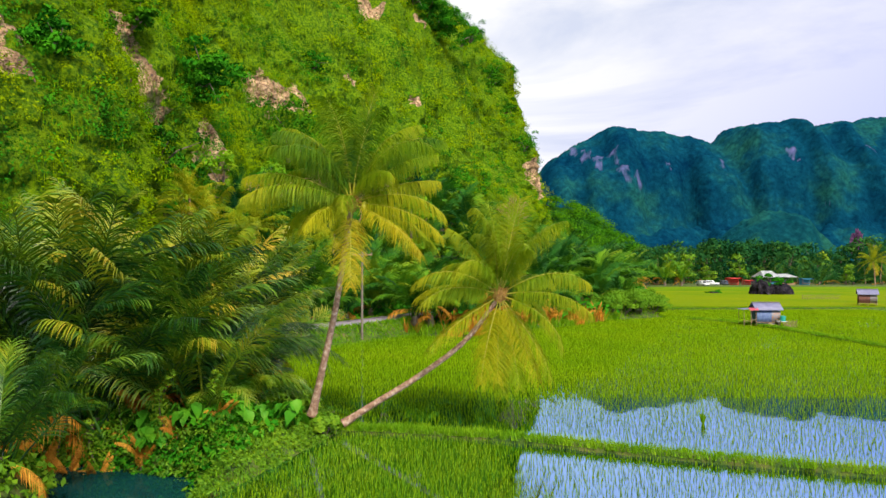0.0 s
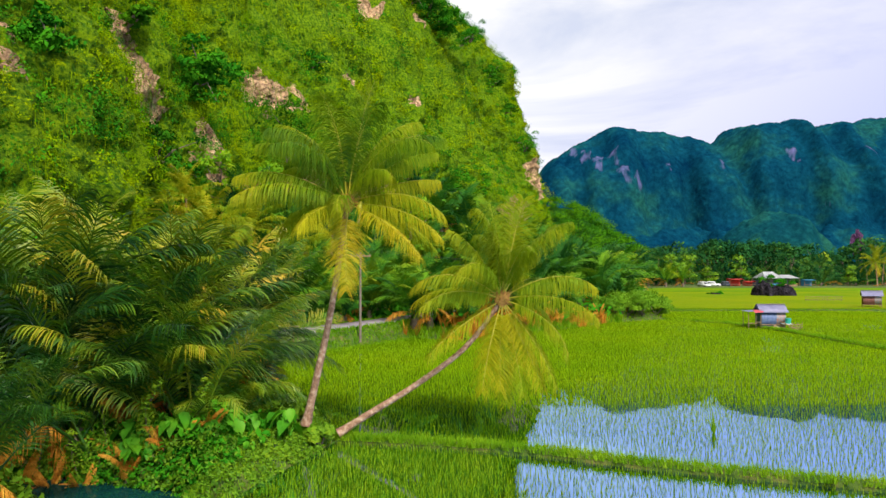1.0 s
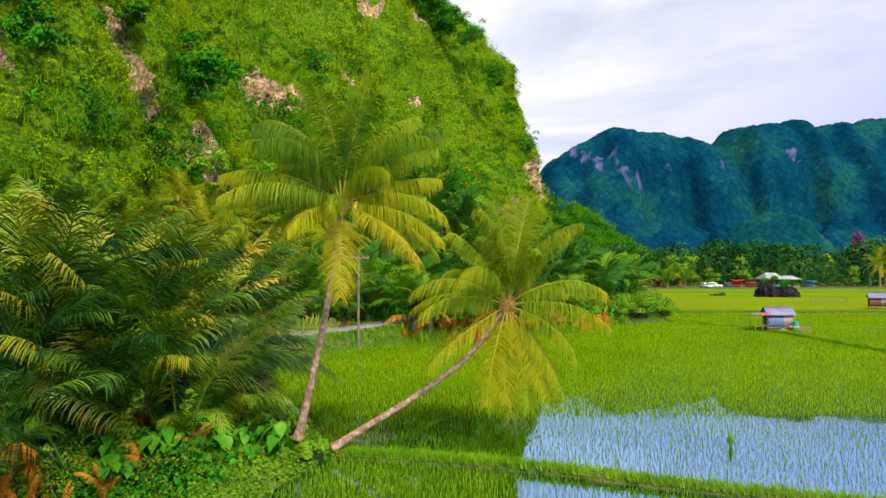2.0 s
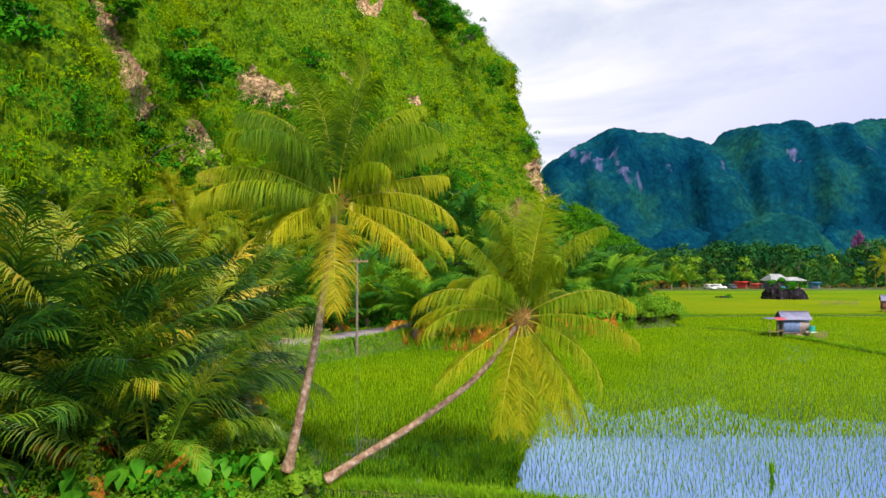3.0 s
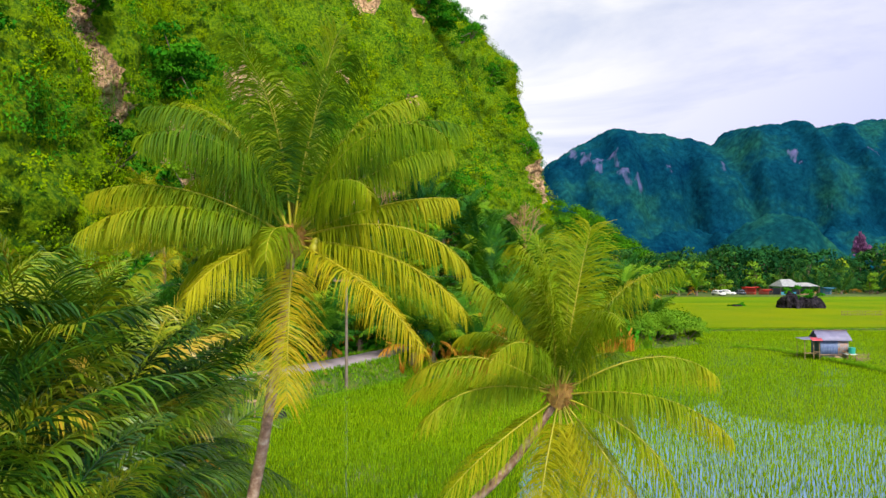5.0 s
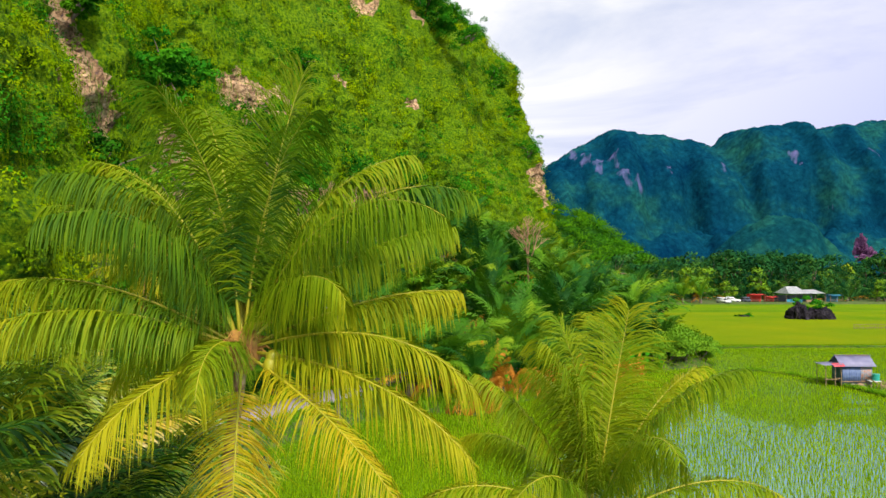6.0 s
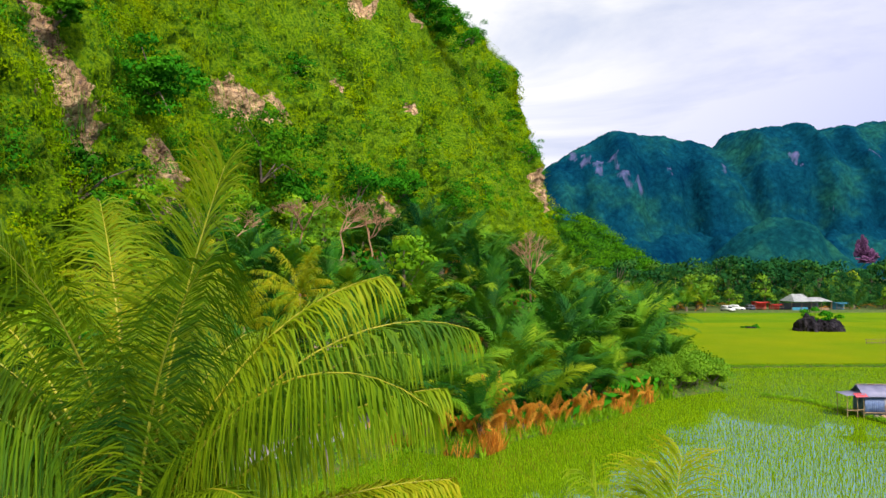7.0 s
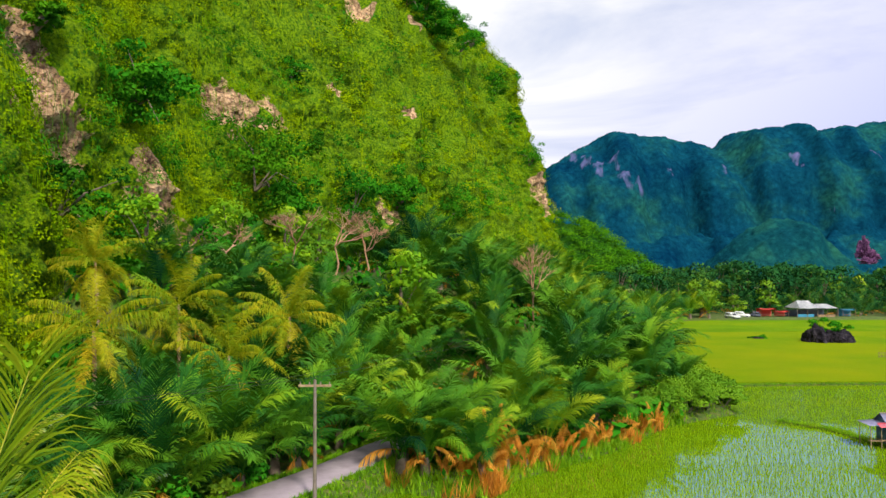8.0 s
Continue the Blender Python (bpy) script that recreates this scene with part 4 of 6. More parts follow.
    # larger trees that stand out from the face
    for n, (x, y, z, r) in enumerate(CLIFF_TREES):
        x, y = (x + 1.6, y - 2.2) if r > 4.9 and y < 220 else (x, y)
        k, leaves, size = (36, 105, 0.42) if r > 4.9 else (20, 80, 0.36)
        c = g.normal(0, 0.5, (k, 3)) * r * np.array([0.9, 0.9, 0.9])
        root = empty("tree", Matrix.Translation((x, y, z)))
        mesh_part("crown", clump_mesh("crown", c, g.uniform(0.26, 0.44, k) * r, leaves, size, g, 0.9, 0.2), M_HILLTREE if n % 4 == 2 else M_DARKBUSH, root)
        c = c + np.array([x, y, z])
        st = [tube([(-1.6, 1.2, -0.55 * r), tuple((c[i] - [x, y, z]) * 0.4), tuple(c[i] - [x, y, z])], [0.22, 0.12, 0.04], 6) for i in range(5)]
        mesh_part("trunk", np_mesh("trunk", *join(st), True), M_BARK, root)
        tagged(root, "dark green tree rooted in the cliff face", "tree", "trees on the cliff")


build_cliff()
build_scrub()


# ================= far mountains and foot hill =================
def ridge(name, x0, x1, nx, y0, y1, ny, height, seed, rough, label, mat, spots=(), spur=1.0, far=1.0):
    xs, ys = np.linspace(x0, x1, nx), np.linspace(0, 1, ny)
    X, T = np.meshgrid(xs, ys)
    H = np.interp(X, [h[0] for h in height], [h[1] for h in height])
    warp = np.array([noise.fractal(Vector((x / 75, t * 1.3, seed)), 0.7, 2.1, 3) for x, t in zip(X.ravel(), T.ravel())]).reshape(X.shape)
    Tw = np.clip(T + 0.16 * spur * warp * np.clip((0.62 - T) / 0.2, 0, 1) * np.clip(T / 0.25, 0, 1), 0, 1)
    p0 = np.clip(Tw / 0.62, 0, 1)
    if spur:
        # wooded talus, a steep stone wall, a rounded wooded top
        fine = np.array([noise.noise(Vector((x / 24, t * 2, seed + 9))) for x, t in zip(X.ravel(), T.ravel())]).reshape(X.shape)
        p0 = np.interp(np.clip(p0 + 0.03 * fine * np.clip((1 - p0) * 4, 0, 1), 0, 1), [0, 0.3, 0.5, 0.62, 0.8, 1], [0, 0.22, 0.42, 0.80, 0.95, 1])
    else:
        p0 = p0 ** 0.85
    p0 = p0 + 0.075 * spur * np.sin(p0 * 4 * np.pi + 1.5 * warp) * (1 - p0) * np.clip(p0 * 4, 0, 1) * 2
    prof = np.where(Tw < 0.62, p0, 1 - ((Tw - 0.62) / 0.38) ** 2 * 1.1)
    Y = y0 + (y1 - y0) * T
    Zn = np.empty(X.size)
    xf, yf = X.ravel(), Y.ravel()
    hf = (H * prof).ravel()
    for i in range(X.size):
        a = noise.noise(Vector((xf[i] / 70, yf[i] / 70, seed)))
        b = noise.fractal(Vector((xf[i] / 22, yf[i] / 22, hf[i] / 40 + seed)), 0.8, 2.0, 3)
        f1 = noise.voronoi(Vector((xf[i] / 8, yf[i] / 8, hf[i] / 9 + seed)))[0][0]
        c2 = -1.5 + 1.6 * (1 - min(1, f1) ** 2) + 0.5 * noise.noise(Vector((xf[i] / 3, yf[i] / 3, hf[i] / 3)))
        Zn[i] = (a * 6 + b * 4.0) * rough * min(1, hf[i] / 30 + 0.15) + c2 * 2.0 * min(1, hf[i] / 12 + 0.1)
    Zv = hf + Zn
    v = np.column_stack([xf, yf, Zv])
    i = (np.arange(ny - 1)[:, None] * nx + np.arange(nx - 1)[None]).ravel()
    f = np.stack([i, i + 1, i + nx + 1, i + nx], 1)
    me = np_mesh(name, v, f, True)
    # each patch of bare stone lies on the slope at its x and height
    face = np.nonzero(T.ravel() < 0.58)[0]
    placed_spots = []
    for sx, sz, r in spots:
        k = face[np.argmin((xf[face] - sx) ** 2 + (Zv[face] - sz) ** 2)]
        placed_spots.append((xf[k], yf[k], Zv[k], r))
    set_bare(me, v, placed_spots, 0.6, (0.75, 1.6, 1.5))
    ob = mesh_part(name, me, mat, None, "", Matrix.Translation((0, 0, EYE * (1 - far))) @ Matrix.Diagonal((far, far, far, 1)))
    tagged(ob, label, "mountain", kind="structure")


S = 770 / 1358
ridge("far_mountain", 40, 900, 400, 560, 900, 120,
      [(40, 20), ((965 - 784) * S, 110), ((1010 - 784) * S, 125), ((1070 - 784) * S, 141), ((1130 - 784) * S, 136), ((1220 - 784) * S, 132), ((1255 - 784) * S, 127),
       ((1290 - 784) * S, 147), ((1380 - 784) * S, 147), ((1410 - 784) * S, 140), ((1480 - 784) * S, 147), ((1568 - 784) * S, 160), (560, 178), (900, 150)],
      2.0, 1.0, "distant forested limestone mountains, blue haze and shade painted into their colour", M_HAZYCANOPY,
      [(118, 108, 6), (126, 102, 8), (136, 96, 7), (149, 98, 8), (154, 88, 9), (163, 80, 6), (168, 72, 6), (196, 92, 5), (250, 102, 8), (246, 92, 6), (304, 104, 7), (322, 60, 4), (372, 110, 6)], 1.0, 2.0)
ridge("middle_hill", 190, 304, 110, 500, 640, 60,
      [(190, 2), (200, 15), (212, 28), (228, 40), (244, 48), (258, 51), (270, 48), (284, 32), (304, 2)], 4.0, 1.0, "rounded forested hill before the mountains", M_HAZYHILL, (), 1.0, 1.6)
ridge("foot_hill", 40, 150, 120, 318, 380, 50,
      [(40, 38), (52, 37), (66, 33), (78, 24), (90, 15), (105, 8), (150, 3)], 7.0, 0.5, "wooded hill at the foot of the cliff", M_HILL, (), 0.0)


def hill_trees():
    g = np.random.default_rng(71)
    n = 420
    x, t = g.uniform(50, 118, n), g.uniform(0.02, 0.66, n)
    h = np.interp(x, [40, 52, 66, 78, 90, 105, 150], [38, 37, 33, 24, 15, 8, 3]) * (t / 0.62).clip(0, 1) ** 0.8
    p = np.column_stack([x, 318 + 62 * t, h])
    tagged(mesh_part("hill_trees", clump_mesh("hill_trees", p, g.uniform(2.2, 4.6, n), 105, 0.5, g, 0.85, 0.2, 0.4, None, 0.12, 0.12), M_HILLTREE), "dark green tree crowns covering the hill", "trees", kind="stuff")


hill_trees()


# ================= coconut palms =================
def coconut_palm(trunk_pts, crown, radius, seed, leaves, nuts=7, label="", lean=(0, 0)):
    g = np.random.default_rng(seed)
    root = empty("coconut_palm", Matrix.Translation(trunk_pts[0]))
    inv = Matrix.Translation(-Vector(trunk_pts[0]))
    p = smooth_path(list(trunk_pts) + [crown], 44)
    t = np.linspace(0, 1, 44)
    r = radius * (1.0 - 0.35 * t + 0.5 * np.exp(-t * 16)) * (1 + 0.05 * (np.arange(44) % 2))
    v, q = tube(p - np.array(trunk_pts[0]), r, 10)
    mesh_part("trunk", np_mesh("trunk", v, q, True), M_TRUNK, root, "slender ringed grey-brown trunk")
    top = Vector(crown) - Vector(trunk_pts[0])
    bm = bmesh.new()
    bmesh.ops.create_icosphere(bm, subdivisions=2, radius=0.3, matrix=Matrix.Translation(top + Vector((0, 0, 0.05))) @ Matrix.Diagonal((1, 1, 1.2, 1)))
    for vv in bm.verts:
        vv.co += Vector(g.normal(0, 0.03, 3))
    part("crown_shaft", bm, M_HUSK, root, "fibrous brown crown base")
    tip = Matrix.Rotation(radians(lean[0]), 4, Vector((0, 0, 1)).cross(Vector((math.cos(radians(lean[1])), math.sin(radians(lean[1])), 0))))
    for az, e0, droop, size, shade in leaves:
        old = shade > 0.3
        v, f, tones, rib = coconut_frond(size * g.uniform(0.96, 1.04), e0, droop, g)
        m = Matrix.Translation(top + Vector((0, 0, 0.05 + 0.003 * e0))) @ tip @ Matrix.Rotation(radians(az), 4, "Z") @ Matrix.Rotation(radians(g.normal(0, 6)), 4, "X") @ Matrix.Translation((0.1, 0, 0))
        fme = np_mesh("frond", v, f)
        fme.attributes.new("tone", "FLOAT", "POINT").data.foreach_set("value", (tones + (shade - 0.4 if old else shade) + g.normal(0, 0.03)).astype(np.float32))
        fr = mesh_part("frond", fme, M_COCO_OLD if old else M_COCO, root, "yellowed hanging frond" if old else "", m)
        mesh_part("midrib", np_mesh("midrib", *rib, True), M_RIB, fr)
    for i in range(34):
        a, e = g.uniform(0, 6.28), g.uniform(-0.5, 0.9)
        q = np.array([math.cos(a) * math.cos(e), math.sin(a) * math.cos(e), math.sin(e)])
        v, f = tube(np.array(top) + np.array([q * 0.1, q * 0.35 + [0, 0, 0.08], q * g.uniform(0.42, 0.7) - [0, 0, 0.10]]), [0.03, 0.020, 0.005], 4)
        mesh_part("flower_stalk", np_mesh("flower_stalk", v, f, True), M_HUSK, root)
    for i in range(nuts):
        # the bunches hang below the leaf bases on two sides
        a = radians((i % 2) * 104 - 128 + g.uniform(-20, 20))
        bm = bmesh.new()
        bmesh.ops.create_icosphere(bm, subdivisions=2, radius=0.108, matrix=Matrix.Translation(top + Vector((0.62 * math.cos(a), 0.62 * math.sin(a), -0.12 + g.uniform(-0.09, 0.09)))) @ Matrix.Diagonal((1, 1, 1.25, 1)))
        part("coconut", bm, M_NUT, root, "yellow-green coconut", True)
    return tagged(root, label, "palm tree", "coconut palms beside the paddy")


# each leaf: direction, rise, bend, length, yellowing
coconut_palm([(-5.2, 30.6, 0.75), (-4.75, 30.3, 2.6), (-4.15, 29.9, 5.2)], (-3.5, 29.3, 9.03), 0.15, 21,
             [(345, 84, 10, 4.1, 0.16), (88, 62, 50, 4.3, 0.12), (112, 74, 34, 4.3, 0.0), (255, 80, 50, 4.0, -0.10), (25, 70, 62, 4.0, 0.02),
              (192, 70, 84, 4.0, -0.10), (176, 54, 66, 4.0, -0.10), (215, 66, 95, 3.6, -0.08), (160, 66, 60, 4.3, -0.08),
              (183, 30, 52, 4.2, -0.02), (172, 14, 44, 4.6, 0.02), (196, 22, 60, 4.0, -0.06),
              (322, 56, 116, 2.6, 0.04), (264, 16, 92, 2.2, 0.10), (236, -8, 40, 2.8, 0.26), (278, -70, 10, 3.1, 0.46), (318, -18, 34, 4.1, 0.38), (345, 14, 72, 3.9, 0.16), (334, -4, 50, 3.9, 0.22),
              (8, 24, 30, 3.5, 0.06), (22, 62, 86, 4.6, -0.02), (4, 44, 42, 3.7, 0.02), (336, 64, 104, 4.1, -0.04), (40, 52, 70, 4.1, -0.04),
              (72, 56, 66, 4.2, 0.0), (110, 60, 66, 4.2, -0.05), (135, 44, 70, 4.1, -0.08), (88, 30, 70, 4.0, -0.06), (60, 12, 66, 3.9, 0.05), (120, 12, 60, 3.9, 0.05), (148, 2, 55, 3.9, 0.08), (25, -12, 45, 3.7, 0.2), (300, 78, 62, 3.9, -0.1)],
             label="tall coconut palm with yellowing fronds leaning slightly")
coconut_palm([(-4.0, 30.9, 0.35), (-2.9, 31.0, 1.05), (-1.0, 31.2, 2.2), (0.9, 31.6, 3.6)], (2.35, 31.8, 5.42), 0.135, 22,
             [(150, 82, 26, 3.8, 0.06), (60, 86, 20, 4.0, 0.12), (100, 80, 30, 3.8, 0.08), (25, 70, 44, 3.8, 0.06), (200, 78, 46, 3.6, 0.0), (340, 76, 56, 3.9, 0.04), (280, 72, 112, 3.4, 0.04),
              (4, 40, 74, 4.1, 0.10), (342, 16, 56, 4.0, 0.04), (172, 56, 40, 3.3, 0.14), (193, 24, 84, 3.9, 0.12), (206, 6, 62, 3.6, 0.06),
              (214, -34, 20, 3.7, 0.20), (243, -56, 14, 3.8, 0.20), (262, -66, 10, 3.5, 0.26), (277, -74, 8, 3.9, 0.14), (300, -60, 14, 3.9, 0.14), (312, -50, 18, 3.8, 0.24), (322, -38, 26, 3.9, 0.16), (332, -8, 62, 3.8, 0.10),
              (120, 62, 62, 3.9, 0.0), (70, 58, 66, 3.9, 0.0), (45, 36, 70, 3.8, 0.0), (135, 34, 70, 3.8, -0.02), (90, 20, 64, 3.8, 0.0), (40, 6, 60, 3.6, 0.08), (155, 8, 60, 3.7, 0.06), (230, 44, 105, 3.4, 0.02)],
             nuts=0, label="strongly leaning coconut palm with hanging yellow fronds", lean=(10, 10))


# ================= river palms =================
def clump_palm(g, L, count, pairs, leaf, width=0.05, e_lo=35, e_hi=88, spread=0.5, segs=2, rings=9, fwd=1.0, vee=0.3, hang=(0.5, 1.2), lift=0.0, jitter=0.14, swing=0.28, tips=0.2):
    """Leaves of a trunkless palm: a sheaf of long arching leaves from one base."""
    live, dead, ends = [], [], []
    for i in range(count):
        e = e_lo + (e_hi - e_lo) * ((i + g.uniform(0.1, 0.9)) / count) ** 0.8
        bend = g.uniform(45, 85) if e > 66 else g.uniform(60, 110) if e > 30 else g.uniform(40, 75)
        size = L * g.uniform(0.75, 1.08)
        vf = frond(size, e, bend, pairs, leaf * g.uniform(0.85, 1.1), g.uniform(*hang), g, width, 3, 0.22, vee, jitter, segs, rings, False, fwd)
        # leaf tips fade to yellow
        ends.append(tips * np.clip(np.linalg.norm(vf[0], axis=1) / size - 0.55, 0, 1) ** 1.3)
        a = i * 137.5 + g.uniform(-30, 30)
        m = Matrix.Translation((g.normal(0, spread * 0.5), g.normal(0, spread * 0.5), lift)) @ Matrix.Rotation(radians(a), 4, "Z") @ Matrix.Rotation(radians(g.normal(0, 14)), 4, "X") @ Matrix.Translation((0.1, 0, 0))
        live.append(placed(vf, m))
    for i in range(max(2, count // (3 if L > 8 else 5))):
        vf = frond(L * (0.40 if L > 8 else 0.55), g.uniform(-25, 35), g.uniform(60, 120), pairs // 2, leaf * 0.6, 1.5, g, width, 3, 0.2, 0.0, 0.2, segs, rings, False, 1.0)
        m = Matrix.Translation((0, 0, 0.4 + lift)) @ Matrix.Rotation(radians(g.uniform(0, 360)), 4, "Z")
        dead.append(placed(vf, m))
    me = np_mesh("crown", *join(live))
    tone = np.concatenate([np.full(len(v), t) + e for (v, _), t, e in zip(live, g.uniform(-swing, swing, len(live)), ends)])
    me.attributes.new("tone", "FLOAT", "POINT").data.foreach_set("value", tone.astype(np.float32))
    return me, np_mesh("dry_leaves", *join(dead))


STUMPS = {}


def put_clump(meshes, m, label, group, trunk=0.0, mat=None, name="river_palm"):
    root = empty(name, m)
    mesh_part("crown", meshes[0], mat or M_NIPA, root)
    mesh_part("dry_leaves", meshes[1], M_DRY, root, "dry orange-brown hanging leaves")
    if "stump" not in STUMPS or trunk:
        v, q = tube([(0, 0, -0.4), (0.03, 0, 0.3 + trunk * 0.5), (0, 0, 0.8 + trunk)], [0.34, 0.3, 0.22], 8)
        STUMPS[("stump", trunk)] = STUMPS.get(("stump", trunk)) or np_mesh("stump", v, q, True)
    mesh_part("stump", STUMPS[("stump", trunk)], M_BARK, root)
    return tagged(root, label, "palm", group)


def build_river_palms():
    g = np.random.default_rng(31)
    kinds = [clump_palm(g, 8.6, 17, 60, 1.75, 0.066, 36, 88, 0.6, 3, 9, 0.8, 0.36, (0.3, 1.1), 0.0, 0.10, 0.25) for _ in range(5)]
    tall = [clump_palm(g, 9.0, 13, 60, 1.75, 0.066, 62, 89, 0.5, 3, 9, 0.8, 0.40, (0.2, 0.9), 0.0, 0.10, 0.25) for _ in range(2)]
    for i, (x, y, s) in enumerate([(-10.9, 36.6, 0.92), (-12.2, 39.5, 1.0), (-9.8, 34.6, 0.78), (-12.6, 35.5, 1.12), (-13.6, 43, 1.1), (-10.9, 40.4, 0.92), (-12.0, 43.5, 1.0), (-10.0, 37.8, 0.8), (-16.2, 33.0, 1.2), (-17.6, 36.5, 1.2), (-15.2, 37.5, 1.12)]):
        put_clump(tall[i % 2], Matrix.Translation((x, y, float(ground_z([(x, y)])[0]))) @ Matrix.Rotation(g.uniform(0, 6.28), 4, "Z") @ Matrix.Diagonal((s, s, s, 1)),
                  "tall river palm with upright dark green leaves", "river palms on the bank")
    spots = [(-8.4, 31.7, 0.5), (-9.5, 29.8, 0.72), (-11.8, 30.2, 0.94), (-13.3, 29.3, 1.12), (-15.5, 30.0, 1.2), (-11.0, 33.0, 0.92), (-14.0, 33.5, 1.08), (-15.2, 34.0, 1.22),
             (-17.8, 31.5, 1.3), (-11.8, 36.5, 0.7), (-14.0, 38.5, 0.78), (-16, 39, 1.05), (-19, 36, 1.05), (-13.0, 22.5, 0.62), (-20.5, 30, 1.0), (-21, 41, 1.0), (-16.2, 44, 0.75), (-19.5, 47, 0.8), (-24, 36, 1.0), (-23, 47, 1.0), (-18.5, 54, 0.7), (-21, 60, 0.85), (-24, 56, 0.9), (-19.0, 63, 0.7), (-24.5, 64, 0.8)]
    for i, (x, y, s) in enumerate(spots):
        z = float(ground_z([(x, y)])[0])
        put_clump(kinds[i % 5], Matrix.Translation((x, y, max(z, -0.3))) @ Matrix.Rotation(g.uniform(0, 6.28), 4, "Z") @ Matrix.Diagonal((s, s, s, 1)),
                  "large river palm with long arching dark green leaves", "river palms on the bank")


build_river_palms()


# ================= palm grove =================
BARE_SPOTS = [(10.0, 110), (-9.4, 120), (-13, 119), (-18, 118)]


def build_grove():
    g = np.random.default_rng(41)
    shape = dict(e_lo=46, e_hi=89, spread=0.3, fwd=0.85, vee=0.5, hang=(0.25, 0.8), jitter=0.07, swing=0.24, tips=0.22)
    front_kinds = [clump_palm(g, 5.4, 13, 50, 1.3, 0.064, segs=3, rings=8, lift=0.8, **shape) for _ in range(3)]
    kinds = [clump_palm(g, 5.6, 13, 36, 1.3, 0.095, segs=2, rings=6, lift=0.9, **shape) for _ in range(4)]
    far_kinds = [clump_palm(g, 5.6, 13, 26, 1.3, 0.17, segs=1, rings=5, lift=0.9, **shape) for _ in range(3)]
    pts = []
    tries = 0
    while len(pts) < 265 and tries < 20000:
        tries += 1
        y = g.uniform(62, 240)
        x = g.uniform(-36, 75)
        if y > 125 and g.uniform() < 0.35:
            continue
        p = np.array([[x, y]])
        if not 3.0 < field_dist(p)[0] < 45 or line_dist(p, ROAD)[0] < 4.2:
            continue
        if x < 1.0 and y < np.interp(x, ROAD[::-1, 0], ROAD[::-1, 1]) + 3.5:
            continue
        if any(b - 14 < y < b + 2 and abs(x - a * (y - 25) / (b - 25)) < 2.4 for a, b in BARE_SPOTS):
            continue
        if x < np.interp(y, [40, 90, 120, 148, 195, 240], [-28, -28, -28, -20, -2, 18]):
            continue
        if any((x - a) ** 2 + (y - b) ** 2 < 2.8 ** 2 for a, b in pts):
            continue
        pts.append((x, y))
    front = [(0.3, 77), (2.4, 74.5), (4.8, 79), (7.4, 81.5), (10.4, 84.5), (13.8, 88), (2.8, 82), (0.2, 84), (6, 85), (10, 89), (13.5, 93), (16, 97)]
    front += [(x, float(np.interp(x, ROAD[::-1, 0], ROAD[::-1, 1])) + g.uniform(4.5, 6.5)) for x in np.arange(-25, -3, 2.6)] + [(-2.2, 89), (-6, 84.5), (-10.5, 79.5)]
    front += [(-2.8, 75.4), (-1.2, 75.0), (-1.6, 77.6), (-0.6, 79.5), (-2.6, 76.6)]
    front = [q for q in front if line_dist([q], ROAD)[0] > 2.2]
    tall = [(27, 128), (30.2, 137), (24.5, 121), (33, 149), (36.5, 160), (42, 176), (46, 190), (22, 112)]
    for i, (x, y) in enumerate(front + tall + pts):
        s = g.uniform(0.85, 1.25) if i < len(front) else g.uniform(1.5, 1.75) if i < len(front + tall) else g.uniform(0.95, 1.4)
        z = float(ground_z([(x, y)])[0])
        put_clump(front_kinds[i % 3] if i < len(front) else kinds[i % 4] if y < 132 else far_kinds[i % 3], Matrix.Translation((x, y, z)) @ Matrix.Rotation(g.uniform(0, 6.28), 4, "Z") @ Matrix.Diagonal((s, s, s, 1)),
                  "dark green palm clump in the grove below the cliff", "palms of the grove", 0.3, M_GROVE, "grove_palm")


build_grove()


def dry_palm(x, y, s, seed):
    """A dead palm whose brown leaves still stand in a narrow sheaf."""
    g = np.random.default_rng(seed)
    root = empty("dead_palm", Matrix.Translation((x, y, float(ground_z([(x, y)])[0]))) @ Matrix.Diagonal((s, s, s, 1)))
    for i in range(9):
        vf = frond(g.uniform(2.6, 4.6), g.uniform(74, 89), g.uniform(20, 130), 46, 0.75, g.uniform(1.2, 2.6), g, 0.06, 3, 0.15, 0.0, 0.2, 3, 9, False, 0.7)
        mesh_part("dry_leaf", np_mesh("dry_leaf", *placed(vf, Matrix.Translation((*g.normal(0, 0.3, 2), 0)) @ Matrix.Rotation(g.uniform(0, 6.28), 4, "Z"))), M_DRY, root)
    v, q = tube([(0, 0, -0.3), (0.03, 0, 0.5), (0, 0, 1.0)], [0.3, 0.25, 0.18], 8)
    mesh_part("stump", np_mesh("stump", v, q, True), M_BARK, root)
    return tagged(root, "dead palm with orange-brown dry leaves on the shore", "palm", "dead palms on the shore")


for i, (x, y, s) in enumerate([(3.4, 76.0, 1.05), (4.3, 77.2, 0.8), (2.6, 74.6, 0.6), (-1.0, 75.2, 0.5), (6.9, 79.2, 0.62), (10.0, 82.4, 0.66), (11.4, 83.6, 0.6), (14.2, 86.2, 0.55), (16.6, 89.4, 0.55), (18.4, 92.0, 0.55), (8.6, 80.9, 0.58), (5.7, 78.1, 0.66), (12.7, 84.9, 0.56), (1.2, 74.3, 0.62), (0.1, 74.6, 0.5)]):
    dry_palm(x, y, s, 300 + i)


